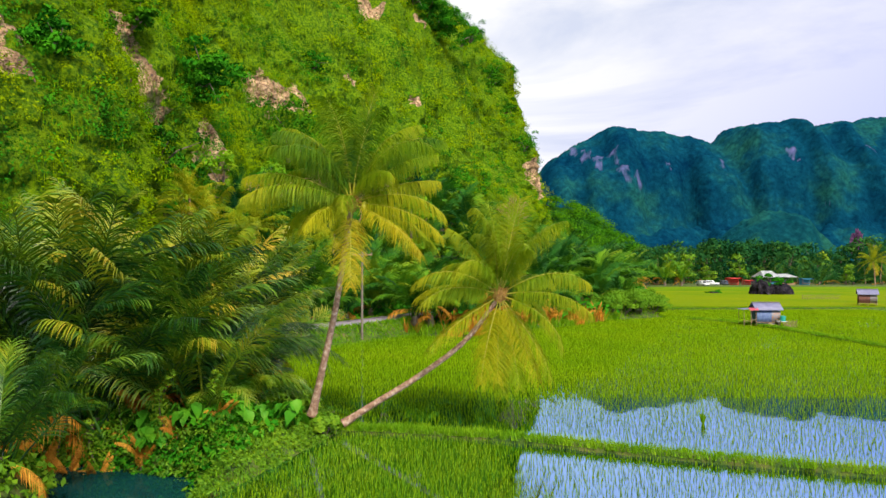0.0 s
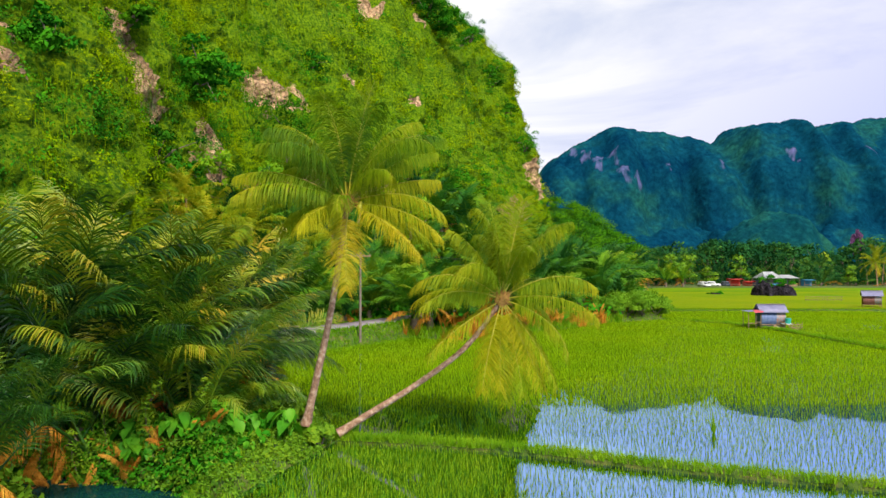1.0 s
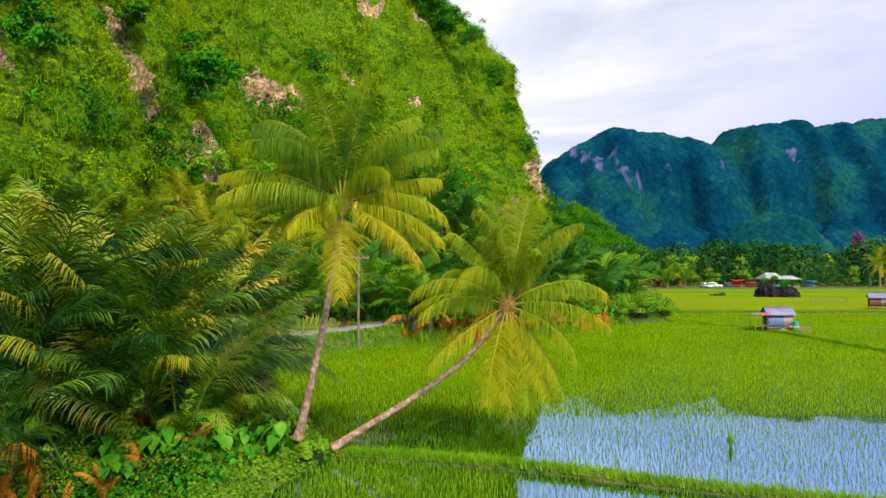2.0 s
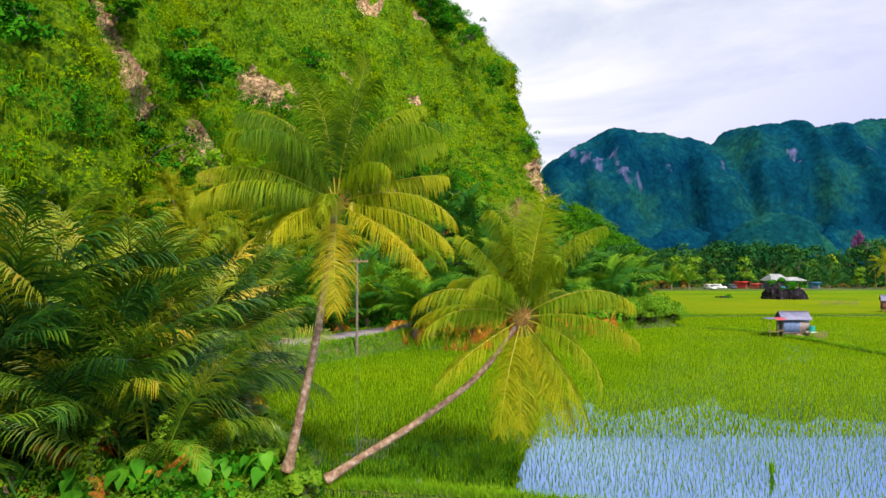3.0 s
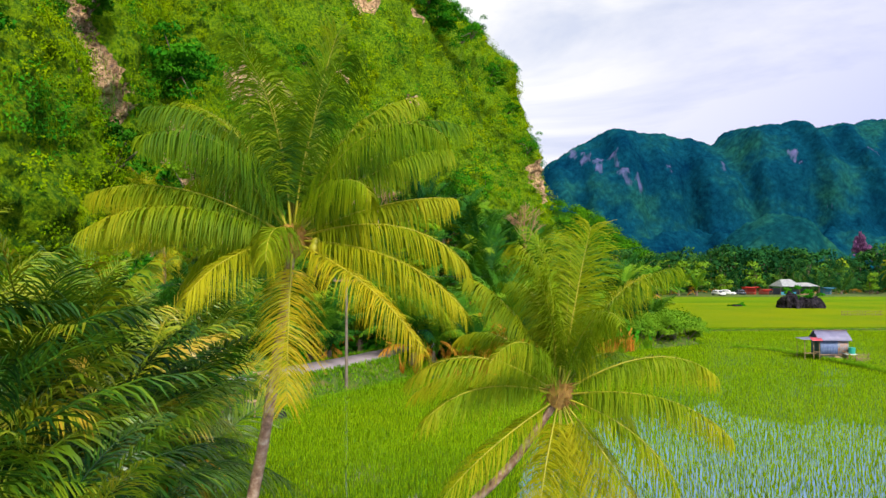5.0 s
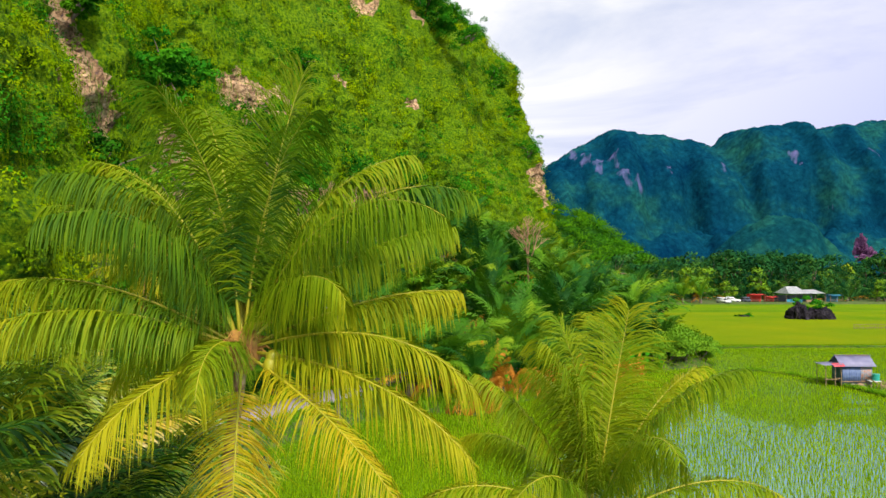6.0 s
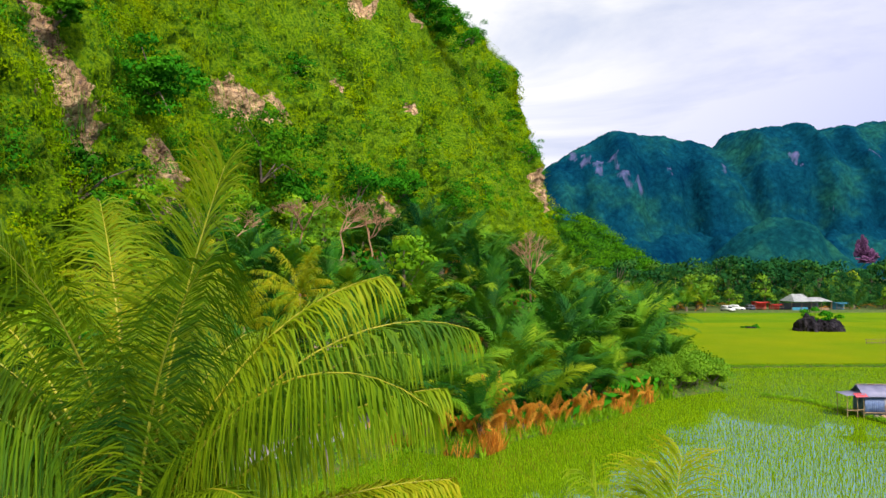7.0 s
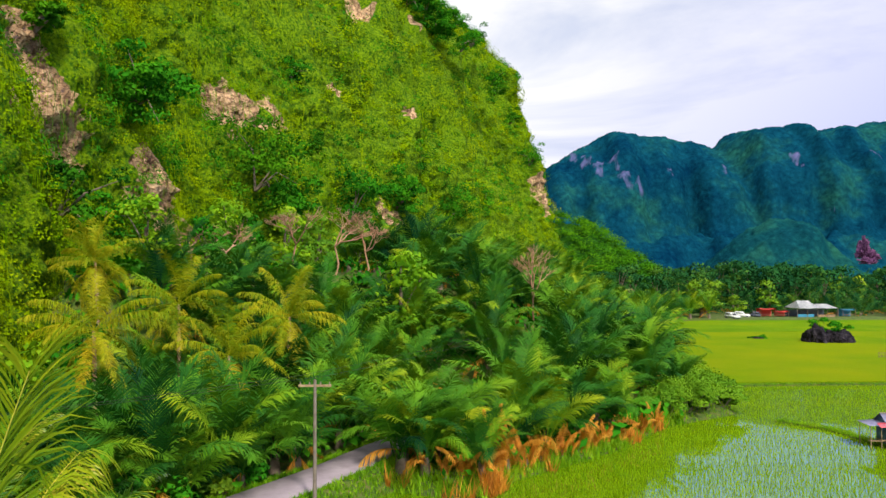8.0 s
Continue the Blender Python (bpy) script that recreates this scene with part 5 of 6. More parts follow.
def coconut_kinds(g, near=True):
    out = []
    for k in range(3):
        live, tones, old = [], [], []
        for i in range(17):
            e = (74, 52, 34, 18, 2, -14)[i % 6]
            v, f, t, rib = coconut_frond(4.2, e + g.normal(0, 5), 62 if e < 60 else 40, g, 62 if near else 26, 1.0, 0.06 if near else 0.15, 3 if near else 1)
            m = Matrix.Rotation(radians(i * 137.5 + g.uniform(-15, 15)), 4, "Z")
            live += [placed((v, f), m), placed(rib, m)]
            shade = g.uniform(0.08, 0.3) if near else g.uniform(-0.3, 0.0)
            tones += [t + shade, np.full(len(rib[0]), 0.3)]
        for i in range(5):
            v, f, t, rib = coconut_frond(3.6, g.uniform(-75, -40), 20, g, 60 if near else 24, 1.0, 0.055 if near else 0.15, 3 if near else 1)
            old.append(placed((v, f), Matrix.Rotation(radians(i * 72 + g.uniform(-20, 20)), 4, "Z")))
        me = np_mesh("crown", *join(live))
        me.attributes.new("tone", "FLOAT", "POINT").data.foreach_set("value", np.concatenate(tones).astype(np.float32))
        out.append((me, np_mesh("old_fronds", *join(old))))
    return out


G_COCO = np.random.default_rng(51)
COCO_KINDS = coconut_kinds(G_COCO)
FAR_KINDS = coconut_kinds(G_COCO, False)


def small_coconut(x, y, h, k, s=1.0, group="coconut palms by the road", mat=None):
    z = float(ground_z([(x, y)])[0])
    root = empty("coconut_palm", Matrix.Translation((x, y, z)))
    lean = G_COCO.normal(0, 0.6, 2)
    p = smooth_path([(0, 0, -0.2), (lean[0] * 0.3, lean[1] * 0.3, h * 0.4), (lean[0], lean[1], h)], 20)
    v, q = tube(p, np.linspace(0.2, 0.12, 20), 8)
    mesh_part("trunk", np_mesh("trunk", v, q, True), M_TRUNK, root)
    m = Matrix.Translation((lean[0], lean[1], h)) @ Matrix.Rotation(G_COCO.uniform(0, 6.28), 4, "Z") @ Matrix.Diagonal((s, s, s, 1))
    crown = mesh_part("crown", COCO_KINDS[k][0] if mat is None else FAR_KINDS[k][0], mat or M_COCO, root, "", m)
    mesh_part("old_fronds", COCO_KINDS[k][1] if mat is None else FAR_KINDS[k][1], M_COCO_OLD if mat is None else mat, root, "yellow hanging old fronds", m)
    return tagged(root, "coconut palm with bright yellowish crown among darker palms" if mat is None else "dark green palm in the tree line behind the fields", "palm tree", group)


for i, (x, y, h) in enumerate([(-22.5, 75, 9.6), (-21.2, 87, 8.8), (-14.9, 80.3, 7.2), (-12.6, 87, 8.8), (-30, 92, 6.0)]):
    small_coconut(x, y, h, i % 3, 1.12)


# ================= broadleaf trees and the far tree line =================
def tree_kind(g, height, radius, leaves, size):
    chunks = []
    k = 14
    a = g.uniform(0, 6.28, k)
    rr = radius * np.sqrt(g.uniform(0, 1, k)) * 0.75
    zz = height * g.uniform(0.22, 0.92, k)
    c = np.stack([rr * np.cos(a), rr * np.sin(a), zz], 1)
    r = radius * g.uniform(0.32, 0.55, k)
    crown = clump_mesh("crown", c, r, leaves, size, g)
    p = [(0, 0, -0.3), (0.1, 0.05, height * 0.25), (0.0, 0.1, height * 0.6)]
    v, q = tube(smooth_path(p, 8), np.linspace(radius * 0.09, radius * 0.04, 8), 7)
    chunks.append((v, q))
    for i in range(6):
        e = c[i]
        lv, lq = tube(smooth_path([(0, 0.05, height * 0.3), (e[0] * 0.5, e[1] * 0.5, e[2] * 0.75), tuple(e)], 6), np.linspace(radius * 0.04, radius * 0.012, 6), 5)
        chunks.append((lv, lq))
    return crown, np_mesh("trunk", *join(chunks), True)


def put_tree(kind, mat, x, y, s, g, label, group, z=None):
    z = float(ground_z([(x, y)])[0]) if z is None else z
    root = empty("tree", Matrix.Translation((x, y, z)) @ Matrix.Rotation(g.uniform(0, 6.28), 4, "Z") @ Matrix.Diagonal((s, s, s, 1)))
    mesh_part("trunk", kind[1], M_BARK, root)
    mesh_part("crown", kind[0], mat, root)
    return tagged(root, label, "tree", group)


def build_trees():
    g = np.random.default_rng(61)
    bright = [tree_kind(g, 11, 4.4, 50, 0.75) for _ in range(3)]
    dark = [tree_kind(g, 13, 5.4, 62, 0.7) for _ in range(3)]
    fine = [tree_kind(g, 11, 4.4, 84, 0.5) for _ in range(3)]
    # behind the far edge of the fields
    for i in range(75):
        x = g.uniform(55, 240)
        y = g.uniform(268, 330)
        if g.uniform() < 0.2:
            put_tree(bright[i % 3], M_TREE, x, y, g.uniform(0.7, 1.25), g, "leafy bright green tree at the edge of the fields", "trees behind the fields", 0.3)
        else:
            put_tree(dark[i % 3], M_FARTREE, x, y, g.uniform(0.8, 1.25), g, "dark green leafy tree at the edge of the fields", "trees behind the fields", 0.3)
    for x, y, s in ((101, 262, 1.1), (106, 266, 1.2), (96, 265, 1.2), (110, 263, 1.1), (90, 262, 1.0), (118, 262, 1.1)):
        put_tree(dark[1], M_FARTREE, x, y, s, g, "dark green leafy tree at the edge of the fields", "trees behind the fields", 0.3)
    for x, y, s in ((73, 240, 0.9), (84.5, 243.5, 0.55), (79, 252, 0.9), (99, 256, 0.9), (126, 240, 0.6)):
        put_tree(bright[0], M_SHOREBUSH if x > 75 else M_TREE, x, y, s, g, "round bright green tree beside the parked cars", "trees behind the fields", 0.3)
    low = [clump_palm(g, 7.0, 11, 30, 1.2, 0.13, 20, 88, 0.5, 1, 7, 1.0, 0.4, (0.4, 1.0)) for _ in range(2)]
    for i in range(60):
        x, y = g.uniform(66, 200), g.uniform(240, 262)
        if 72 < x < 116 and y < 249:
            continue
        k = g.uniform(0.8, 1.5)
        put_clump(low[i % 2], Matrix.Translation((x, y, 0.4)) @ Matrix.Rotation(g.uniform(0, 6.28), 4, "Z") @ Matrix.Diagonal((k, k, k, 1)),
                  "dark green palm clump behind the rice fields", "palms behind the fields", 0.0, M_FARTREE)
    for i, (x, y, k) in enumerate([(66, 241, 1.5), (92, 251, 1.5), (114, 246, 1.7), (119, 243, 1.5), (121.5, 247, 1.6), (130, 243, 1.3), (138, 241, 1.5), (107, 251, 1.5), (88, 253, 1.6), (60, 236, 1.5)]):
        put_clump(low[i % 2], Matrix.Translation((x, y, 0.4)) @ Matrix.Rotation(g.uniform(0, 6.28), 4, "Z") @ Matrix.Diagonal((k, k, k, 1)),
                  "large dark green palm with dry reddish skirt behind the fields", "palms behind the fields", 0.0, M_GROVE)
    small_coconut(134, 238, 7.5, 1, 1.35, "palms behind the fields")
    for i in range(30):
        x, y = g.uniform(62, 220), g.uniform(250, 285)
        small_coconut(x, y, g.uniform(4, 9), i % 3, 1.2, "palms behind the fields", M_FARTREE)
    put_tree(fine[1], M_GRASS, -4.4, 105, 0.95, g, "lime-green leafy tree rising among the palms", "trees below the cliff")
    # on the slope between grove and cliff
    for i in range(46):
        y = g.uniform(70, 250)
        x = np.interp(y, [40, 90, 120, 148, 195, 240], [-28, -28, -28, -20, -2, 18]) + g.uniform(-3, 6)
        if line_dist([(x, y)], ROAD)[0] < 4:
            continue
        put_tree(fine[i % 3], M_DARKBUSH if i % 6 < 2 else M_SHOREBUSH if i % 6 < 4 else M_TREE, x, y, g.uniform(0.45, 0.85), g, "bushy green tree at the foot of the cliff", "trees below the cliff")


build_trees()


# ================= banks: grass, bushes, broad leaves =================
def bushes(name, spots, mat, leaves, size, seed, label, category="bush", group=""):
    """Low leafy bushes, each a thing of its own with stems and leaves."""
    g = np.random.default_rng(seed)
    for x, y, r, h in spots:
        if line_dist([(x, y)], ROAD)[0] < 1.6 + 0.5 * r:
            continue
        z = float(ground_z([(x, y)])[0])
        root = empty(name, Matrix.Translation((x, y, z)))
        k = 9
        c = np.column_stack([g.normal(0, r * 0.45, k), g.normal(0, r * 0.45, k), h * g.uniform(0.25, 0.75, k)])
        mesh_part("leaves", clump_mesh("leaves", c, np.full(k, r * 0.5) * g.uniform(0.7, 1.2, k), leaves, size, g), mat, root)
        st = [tube([(0, 0, -0.1), tuple(c[i] * 0.5), tuple(c[i])], [0.04, 0.03, 0.015], 5) for i in range(5)]
        for t in st:
            mesh_part("stem", np_mesh("stem", *t, True), M_BARK, root)
        tagged(root, label, category, group)


def build_banks():
    g = np.random.default_rng(81)
    # grass on the bank of the paddy and the bank of the river
    n = 26000
    p = np.column_stack([g.uniform(-16, -3, n), g.uniform(14, 62, n)])
    d, rd = field_dist(p), line_dist(p, RIVER)
    keep = (d > -0.15) & (rd > 1.5) & (d < 5)
    p = p[keep]
    grass("bank_grass", p, ground_z(p) - 0.02, 0.22, 3, 0.016, g)
    n = 3400
    p = np.column_stack([g.uniform(-13, -3.5, n), g.uniform(16, 36, n)])
    p = p[(field_dist(p) > 0.0) & (line_dist(p, RIVER) > 1.6) & (field_dist(p) < 4)]
    c = np.column_stack([p, ground_z(p) + 0.05])
    v, f = clump_leaves(c, g.uniform(0.12, 0.32, len(c)), 30, 0.085, g, 0.6)
    tagged(mesh_part("bank_weeds", np_mesh("bank_weeds", v, f), M_TREE), "low leafy weeds on the river bank", "weeds", kind="stuff")
    n = 16000
    p = np.column_stack([g.uniform(-16, 30, n), g.uniform(58, 112, n)])
    d, ro = field_dist(p), line_dist(p, ROAD)
    p = p[((d > -0.2) | (ro < 4.3)) & (d < 5) & (ro > 1.7)]
    grass("roadside_grass", p, ground_z(p) - 0.02, 0.35, 3, 0.03, g)
    u = g.uniform(0.15, 0.75, 9000) * 39
    line = smooth_path(ROAD, 40)
    p = np.stack([np.interp(u, np.arange(40), line[:, k]) for k in range(2)], 1) + g.uniform(-4.6, 4.6, (9000, 2))
    p = p[(line_dist(p, ROAD) > 1.7) & (line_dist(p, ROAD) < 4.4)]
    grass("roadside_grass", p, ground_z(p) - 0.02, 0.3, 4, 0.035, g)
    # dry grass and straw-coloured growth on the shore of the grove
    n = 8500
    p = np.column_stack([g.uniform(-4, 22, n), g.uniform(70, 98, n)])
    d = field_dist(p)
    patch = lumps(p, 2.2, 4.0) > 0.15
    green = p[(d > -0.3) & (d < 1.6) & ~patch]
    grass("shore_grass", green, ground_z(green) - 0.02, 0.9, 4, 0.05, g)
    p = p[(d > -0.3) & (d < 1.8) & patch]
    grass("dry_shore_grass", p, ground_z(p) - 0.02, 1.35, 6, 0.06, g, M_DRY, "dry orange grass and fallen palm leaves on the shore")


build_banks()
bushes("bush", [(20.6, 96.2, 1.9, 2.6), (23, 97.4, 2.1, 3.0), (25.4, 98.8, 2.1, 2.8), (27.5, 100.4, 1.7, 2.2), (22, 99.6, 2.3, 3.2), (25, 101.6, 2.4, 3.0), (27.4, 103.6, 2.0, 2.4), (26, 106, 2.4, 2.8), (27.4, 110, 2.4, 2.6), (29.5, 115, 2.5, 2.6), (31.6, 124, 2.6, 2.8), (33, 132, 2.6, 3), (28.4, 101.2, 1.0, 1.2), (21.5, 97.2, 2.6, 3.2), (24.6, 100.0, 2.8, 3.4), (19.6, 95.6, 1.6, 2.2)],
       M_SHOREBUSH, 210, 0.16, 91, "soft green bush at the edge of the paddy", "bush", "bushes at the paddy edge")
bushes("bush", [(-5.6, 31.9, 0.7, 1.1), (-4.6, 30.2, 0.6, 0.9), (-6.2, 33.5, 0.9, 1.0), (-13.2, 62, 1.6, 2.2), (-12.6, 55, 1.2, 1.6), (-12.8, 66.5, 1.4, 1.8), (-14.6, 68, 1.8, 3.0), (-9, 34, 1.0, 1.2), (-13.4, 69.6, 1.3, 1.8), (-15.6, 70, 1.8, 2.6), (-12.4, 68.2, 0.9, 1.2), (-16, 68.5, 2.2, 3.4), (-14.3, 70.4, 1.4, 2.2)],
       M_TREE, 90, 0.19, 92, "small leafy bush on the grassy bank", "bush", "bushes on the bank")
bushes("bush", [(-14.6, 57.0, 1.7, 3.0), (-13.6, 58.6, 1.3, 2.4), (-15.4, 59.2, 1.5, 3.0), (-14.5, 54.5, 1.6, 2.6), (-16.5, 56.0, 1.8, 3.2), (-14.5, 66.5, 1.6, 2.6), (-12.2, 71.0, 1.4, 2.0), (-17, 66, 2.2, 3.4), (-18.5, 63, 2.2, 3.8), (-18.5, 66.5, 2.4, 3.8), (-16, 61.5, 2.0, 3.2)],
       M_DARKBUSH, 90, 0.19, 93, "dense dark green bush on the bank", "bush", "bushes on the bank")


def undergrowth():
    g = np.random.default_rng(95)
    n = 3000
    p = np.column_stack([g.uniform(-40, 60, n), 62 + 150 * g.uniform(0, 1, n) ** 1.4])
    d, ro = field_dist(p), line_dist(p, ROAD)
    ok = (d > 1.2) & (ro > 3.2) & (d < 50) & (p[:, 0] > np.interp(p[:, 1], [40, 90, 120, 148, 195, 240], [-36, -36, -36, -28, -10, 12]))
    ok &= (p[:, 0] > 1.0) | (p[:, 1] > np.interp(p[:, 0], ROAD[::-1, 0], ROAD[::-1, 1]))
    p = p[ok]
    c = np.column_stack([p, ground_z(p) + 0.5])
    tagged(mesh_part("undergrowth", clump_mesh("undergrowth", c, g.uniform(0.9, 2.1, len(c)), 14, 0.66, g), M_DARKBUSH), "dense dark undergrowth below the palms", "undergrowth", kind="stuff")
    n = 900
    c = np.column_stack([g.uniform(60, 250, n), g.uniform(252, 300, n), g.uniform(0.3, 3.5, n)])
    tagged(mesh_part("undergrowth", clump_mesh("undergrowth", c, g.uniform(1.0, 2.4, n), 26, 0.6, g), M_FARTREE), "dark hedge-like growth behind the fields", "undergrowth", kind="stuff")
    n = 700
    p = np.column_stack([g.uniform(-20, -12, n), g.uniform(12, 25, n)])
    p = p[line_dist(p, RIVER) > 2.0]
    c = np.column_stack([p, ground_z(p) + 0.15])
    v, f = clump_leaves(c, g.uniform(0.3, 0.7, len(c)), 22, 0.18, g)
    tagged(mesh_part("undergrowth", np_mesh("undergrowth", v, f), M_TREE), "leafy undergrowth on the near river bank", "undergrowth", kind="stuff")
    # the near bank below the river palms
    n = 1500
    p = np.column_stack([g.uniform(-26, -5.5, n), g.uniform(27, 60, n)])
    d, rd = field_dist(p), line_dist(p, RIVER)
    p = p[(d > 1.5) & (rd > 2.4)]
    c = np.column_stack([p, ground_z(p) + 0.15])
    v, f = clump_leaves(c, g.uniform(0.3, 0.8, len(c)), 22, 0.2, g)
    tagged(mesh_part("undergrowth", np_mesh("undergrowth", v, f), M_DARKBUSH), "leafy undergrowth on the river bank", "undergrowth", kind="stuff")


undergrowth()


# ================= plants on the river bank =================
def heart_leaf(g, size):
    """A broad heart-shaped leaf, folded along its middle and drooping at the tip."""
    t = np.linspace(0, 1, 6)
    half = size * 0.42 * np.sin(np.pi * t ** 0.65) * (1 - 0.25 * t) + 0.004
    x = size * (t * 1.15 - 0.15)
    z = -size * 0.35 * t ** 2
    mid = np.column_stack([x, 0 * t, z])
    l = np.column_stack([x - size * 0.05, half, z + half * 0.3])
    r = np.column_stack([x - size * 0.05, -half, z + half * 0.3])
    v = np.concatenate([l, mid, r])
    f = []
    for i in range(5):
        f += [(i, i + 1, i + 7, i + 6), (i + 6, i + 7, i + 13, i + 12)]
    return v, np.array(f)


def taro(x, y, s, g):
    z = float(ground_z([(x, y)])[0])
    root = empty("taro_plant", Matrix.Translation((x, y, max(z, -0.8))) @ Matrix.Rotation(g.uniform(0, 6.28), 4, "Z") @ Matrix.Diagonal((s, s, s, 1)))
    for i in range(8):
        a, h, o = g.uniform(0, 6.28), g.uniform(0.4, 1.0), g.uniform(0.15, 0.5)
        tip = Vector((math.cos(a) * o, math.sin(a) * o, h))
        v, f = heart_leaf(g, g.uniform(0.35, 0.62))
        m = Matrix.Translation(tip) @ Matrix.Rotation(a, 4, "Z") @ Matrix.Rotation(radians(g.uniform(5, 55)), 4, "Y")
        mesh_part("leaf", np_mesh("leaf", *placed((v, f), m), True), M_TARO, root)
        sv, sf = tube([(0, 0, 0), tuple(tip * 0.55 + Vector((0, 0, 0.1))), tuple(tip)], [0.02, 0.015, 0.01], 5)
        mesh_part("stalk", np_mesh("stalk", sv, sf, True), M_TARO, root)
    return tagged(root, "broad-leaved green taro plant beside the river", "plant", "taro plants on the river bank")


def bank_tangle():
    """Leaves, runners and dead leaves that cover the far side of the river down to the water."""
    g = np.random.default_rng(98)
    n = 2600
    p = np.column_stack([g.uniform(-17, -6.2, n), g.uniform(25.5, 31.5, n)])
    rd = line_dist(p, RIVER)
    p = p[(rd > 1.55) & (rd < 3.3) & (p[:, 1] > np.interp(p[:, 0], [-60, -15, -10, -9.2], [33, 27.2, 25.6, 24])) & (field_dist(p) > 0.3)]
    c = np.column_stack([p, ground_z(p) + g.uniform(0.0, 0.5, len(p))])
    half = len(c) // 2
    for part_c, mat, lab in ((c[:half], M_TREE, "tangle of small light green leaves above the water"), (c[half:], M_DARKBUSH, "tangle of dark green leaves above the water")):
        tagged(mesh_part("undergrowth", clump_mesh("undergrowth", part_c, g.uniform(0.18, 0.42, len(part_c)), 22, 0.11, g), mat), lab, "undergrowth", kind="stuff")
    # columns of creeper that climb the palm stems
    for x, y, h, r in ((-10.3, 28.4, 2.6, 0.34), (-13.0, 28.4, 2.0, 0.4), (-14.2, 28.6, 3.4, 0.35), (-12.1, 28.9, 3.0, 0.3), (-8.9, 29.4, 2.0, 0.3), (-15.4, 28.6, 1.8, 0.5)):
        z = float(ground_z([(x, y)])[0])
        root = empty("creeper", Matrix.Translation((x, y, z)))
        k = int(h * 6)
        t = np.linspace(0, 1, k)
        cc = np.column_stack([0.25 * np.sin(t * 5 + x) * t + g.normal(0, 0.08, k), g.normal(0, 0.08, k), h * t])
        mesh_part("leaves", clump_mesh("leaves", cc, r * (1.15 - 0.5 * t) * g.uniform(0.7, 1.2, k), 60, 0.085, g), M_TREE, root)
        mesh_part("stem", np_mesh("stem", *tube(cc[::3], 0.03, 6), True), M_BARK, root)
        tagged(root, "column of small-leaved creeper climbing beside the river", "creeper", "creepers by the river")


bank_tangle()
for i, (x, y, s) in enumerate([(-13.6, 27.9, 0.40), (-12.5, 27.7, 0.34), (-10.9, 28.0, 0.36), (-9.7, 28.3, 0.34), (-14.9, 28.2, 0.5), (-8.3, 28.6, 0.3), (-15.8, 27.8, 0.5), (-11.6, 29.5, 0.6), (-16.6, 28.6, 0.8)]):
    dry_palm(x, y, s, 320 + i)
G_T = np.random.default_rng(99)
for i in range(34):
    tx = G_T.uniform(-11.5, -5.6)
    ty = 28.4 + 0.16 * (tx + 11.5) + G_T.uniform(-0.4, 1.6)
    taro(tx, ty, G_T.uniform(0.7, 1.15), G_T)
for tx, ty in ((-6.9, 26.6), (-6.6, 27.4), (-7.3, 25.4), (-7.0, 24.3), (-6.3, 28.2)):
    taro(tx, ty, 0.45, G_T)

# ================= bare trees =================
def bare_tree(x, y, h, r, seed, label):
    """Forking leafless branches."""
    g = np.random.default_rng(seed)
    z = float(ground_z([(x, y)])[0])
    root = empty("bare_tree", Matrix.Translation((x, y, z)))
    chunks, fine = [], []
    def grow(p, d, length, rad, depth):
        q = p + d * length * 0.5 + g.normal(0, 0.06, 3) * length
        e = p + d * length + g.normal(0, 0.06, 3) * length
        (chunks if depth < 2 else fine).append(tube([p, q, e], [rad, rad * 0.8, rad * 0.6], 5 if depth < 2 else 3))
        if depth == 4:
            return
        for _ in range(4):
            nd = d * 0.8 + g.normal(0, 0.55, 3) * np.array([1, 1, 0.6]) * (r / h * 2)
            nd[2] = abs(nd[2]) * 0.8 + 0.15
            nd /= np.linalg.norm(nd)
            grow(e, nd, length * g.uniform(0.5, 0.75), rad * 0.6, depth + 1)
    grow(np.zeros(3) - [0, 0, 0.2], np.array([0, 0, 1.0]), h * 0.42, 0.16, 0)
    mesh_part("trunk", np_mesh("trunk", *join(chunks), True), M_TWIG, root)
    tagged(mesh_part("crown", np_mesh("crown", *join(fine), True), M_TWIG, root), kind="stuff")
    return tagged(root, label, "tree", "leafless trees below the cliff")


for i, (x, y, h, r) in enumerate([(10.0, 110, 9.4, 3.0), (-9.4, 120, 7.4, 4.2), (-13.0, 119, 7.6, 4.2), (-18, 118, 7.6, 3.4), (-26, 104, 6.0, 3.4), (-23.5, 108, 6.5, 3.4)]):
    bare_tree(x, y, h, r, 200 + i, "leafless reddish-brown tree at the foot of the cliff")


# ================= field huts =================
def corrugated(w, h, m, pitch=0.16, amp=0.018, thick=0.006):
    """A corrugated sheet in its own x (width) and y (height) plane."""
    n = max(6, int(w / pitch * 4))
    x = np.linspace(0, w, n)
    z = amp * np.sin(x / pitch * 2 * np.pi)
    rows = []
    for yy in (0, h):
        for dz in (0, thick):
            rows.append(np.column_stack([x, np.full(n, yy), z + dz]))
    a, b, c, d = [r for r in rows]
    v = np.concatenate([a, b, c, d])
    i = np.arange(n - 1)
    f = [np.stack([i, i + 1, i + 1 + 2 * n, i + 2 * n], 1), np.stack([i + n, i + 3 * n, i + 1 + 3 * n, i + 1 + n], 1),
         np.stack([i, i + n, i + 1 + n, i + 1], 1), np.stack([i + 2 * n, i + 1 + 2 * n, i + 1 + 3 * n, i + 3 * n], 1)]
    return placed((v, np.concatenate(f)), m)


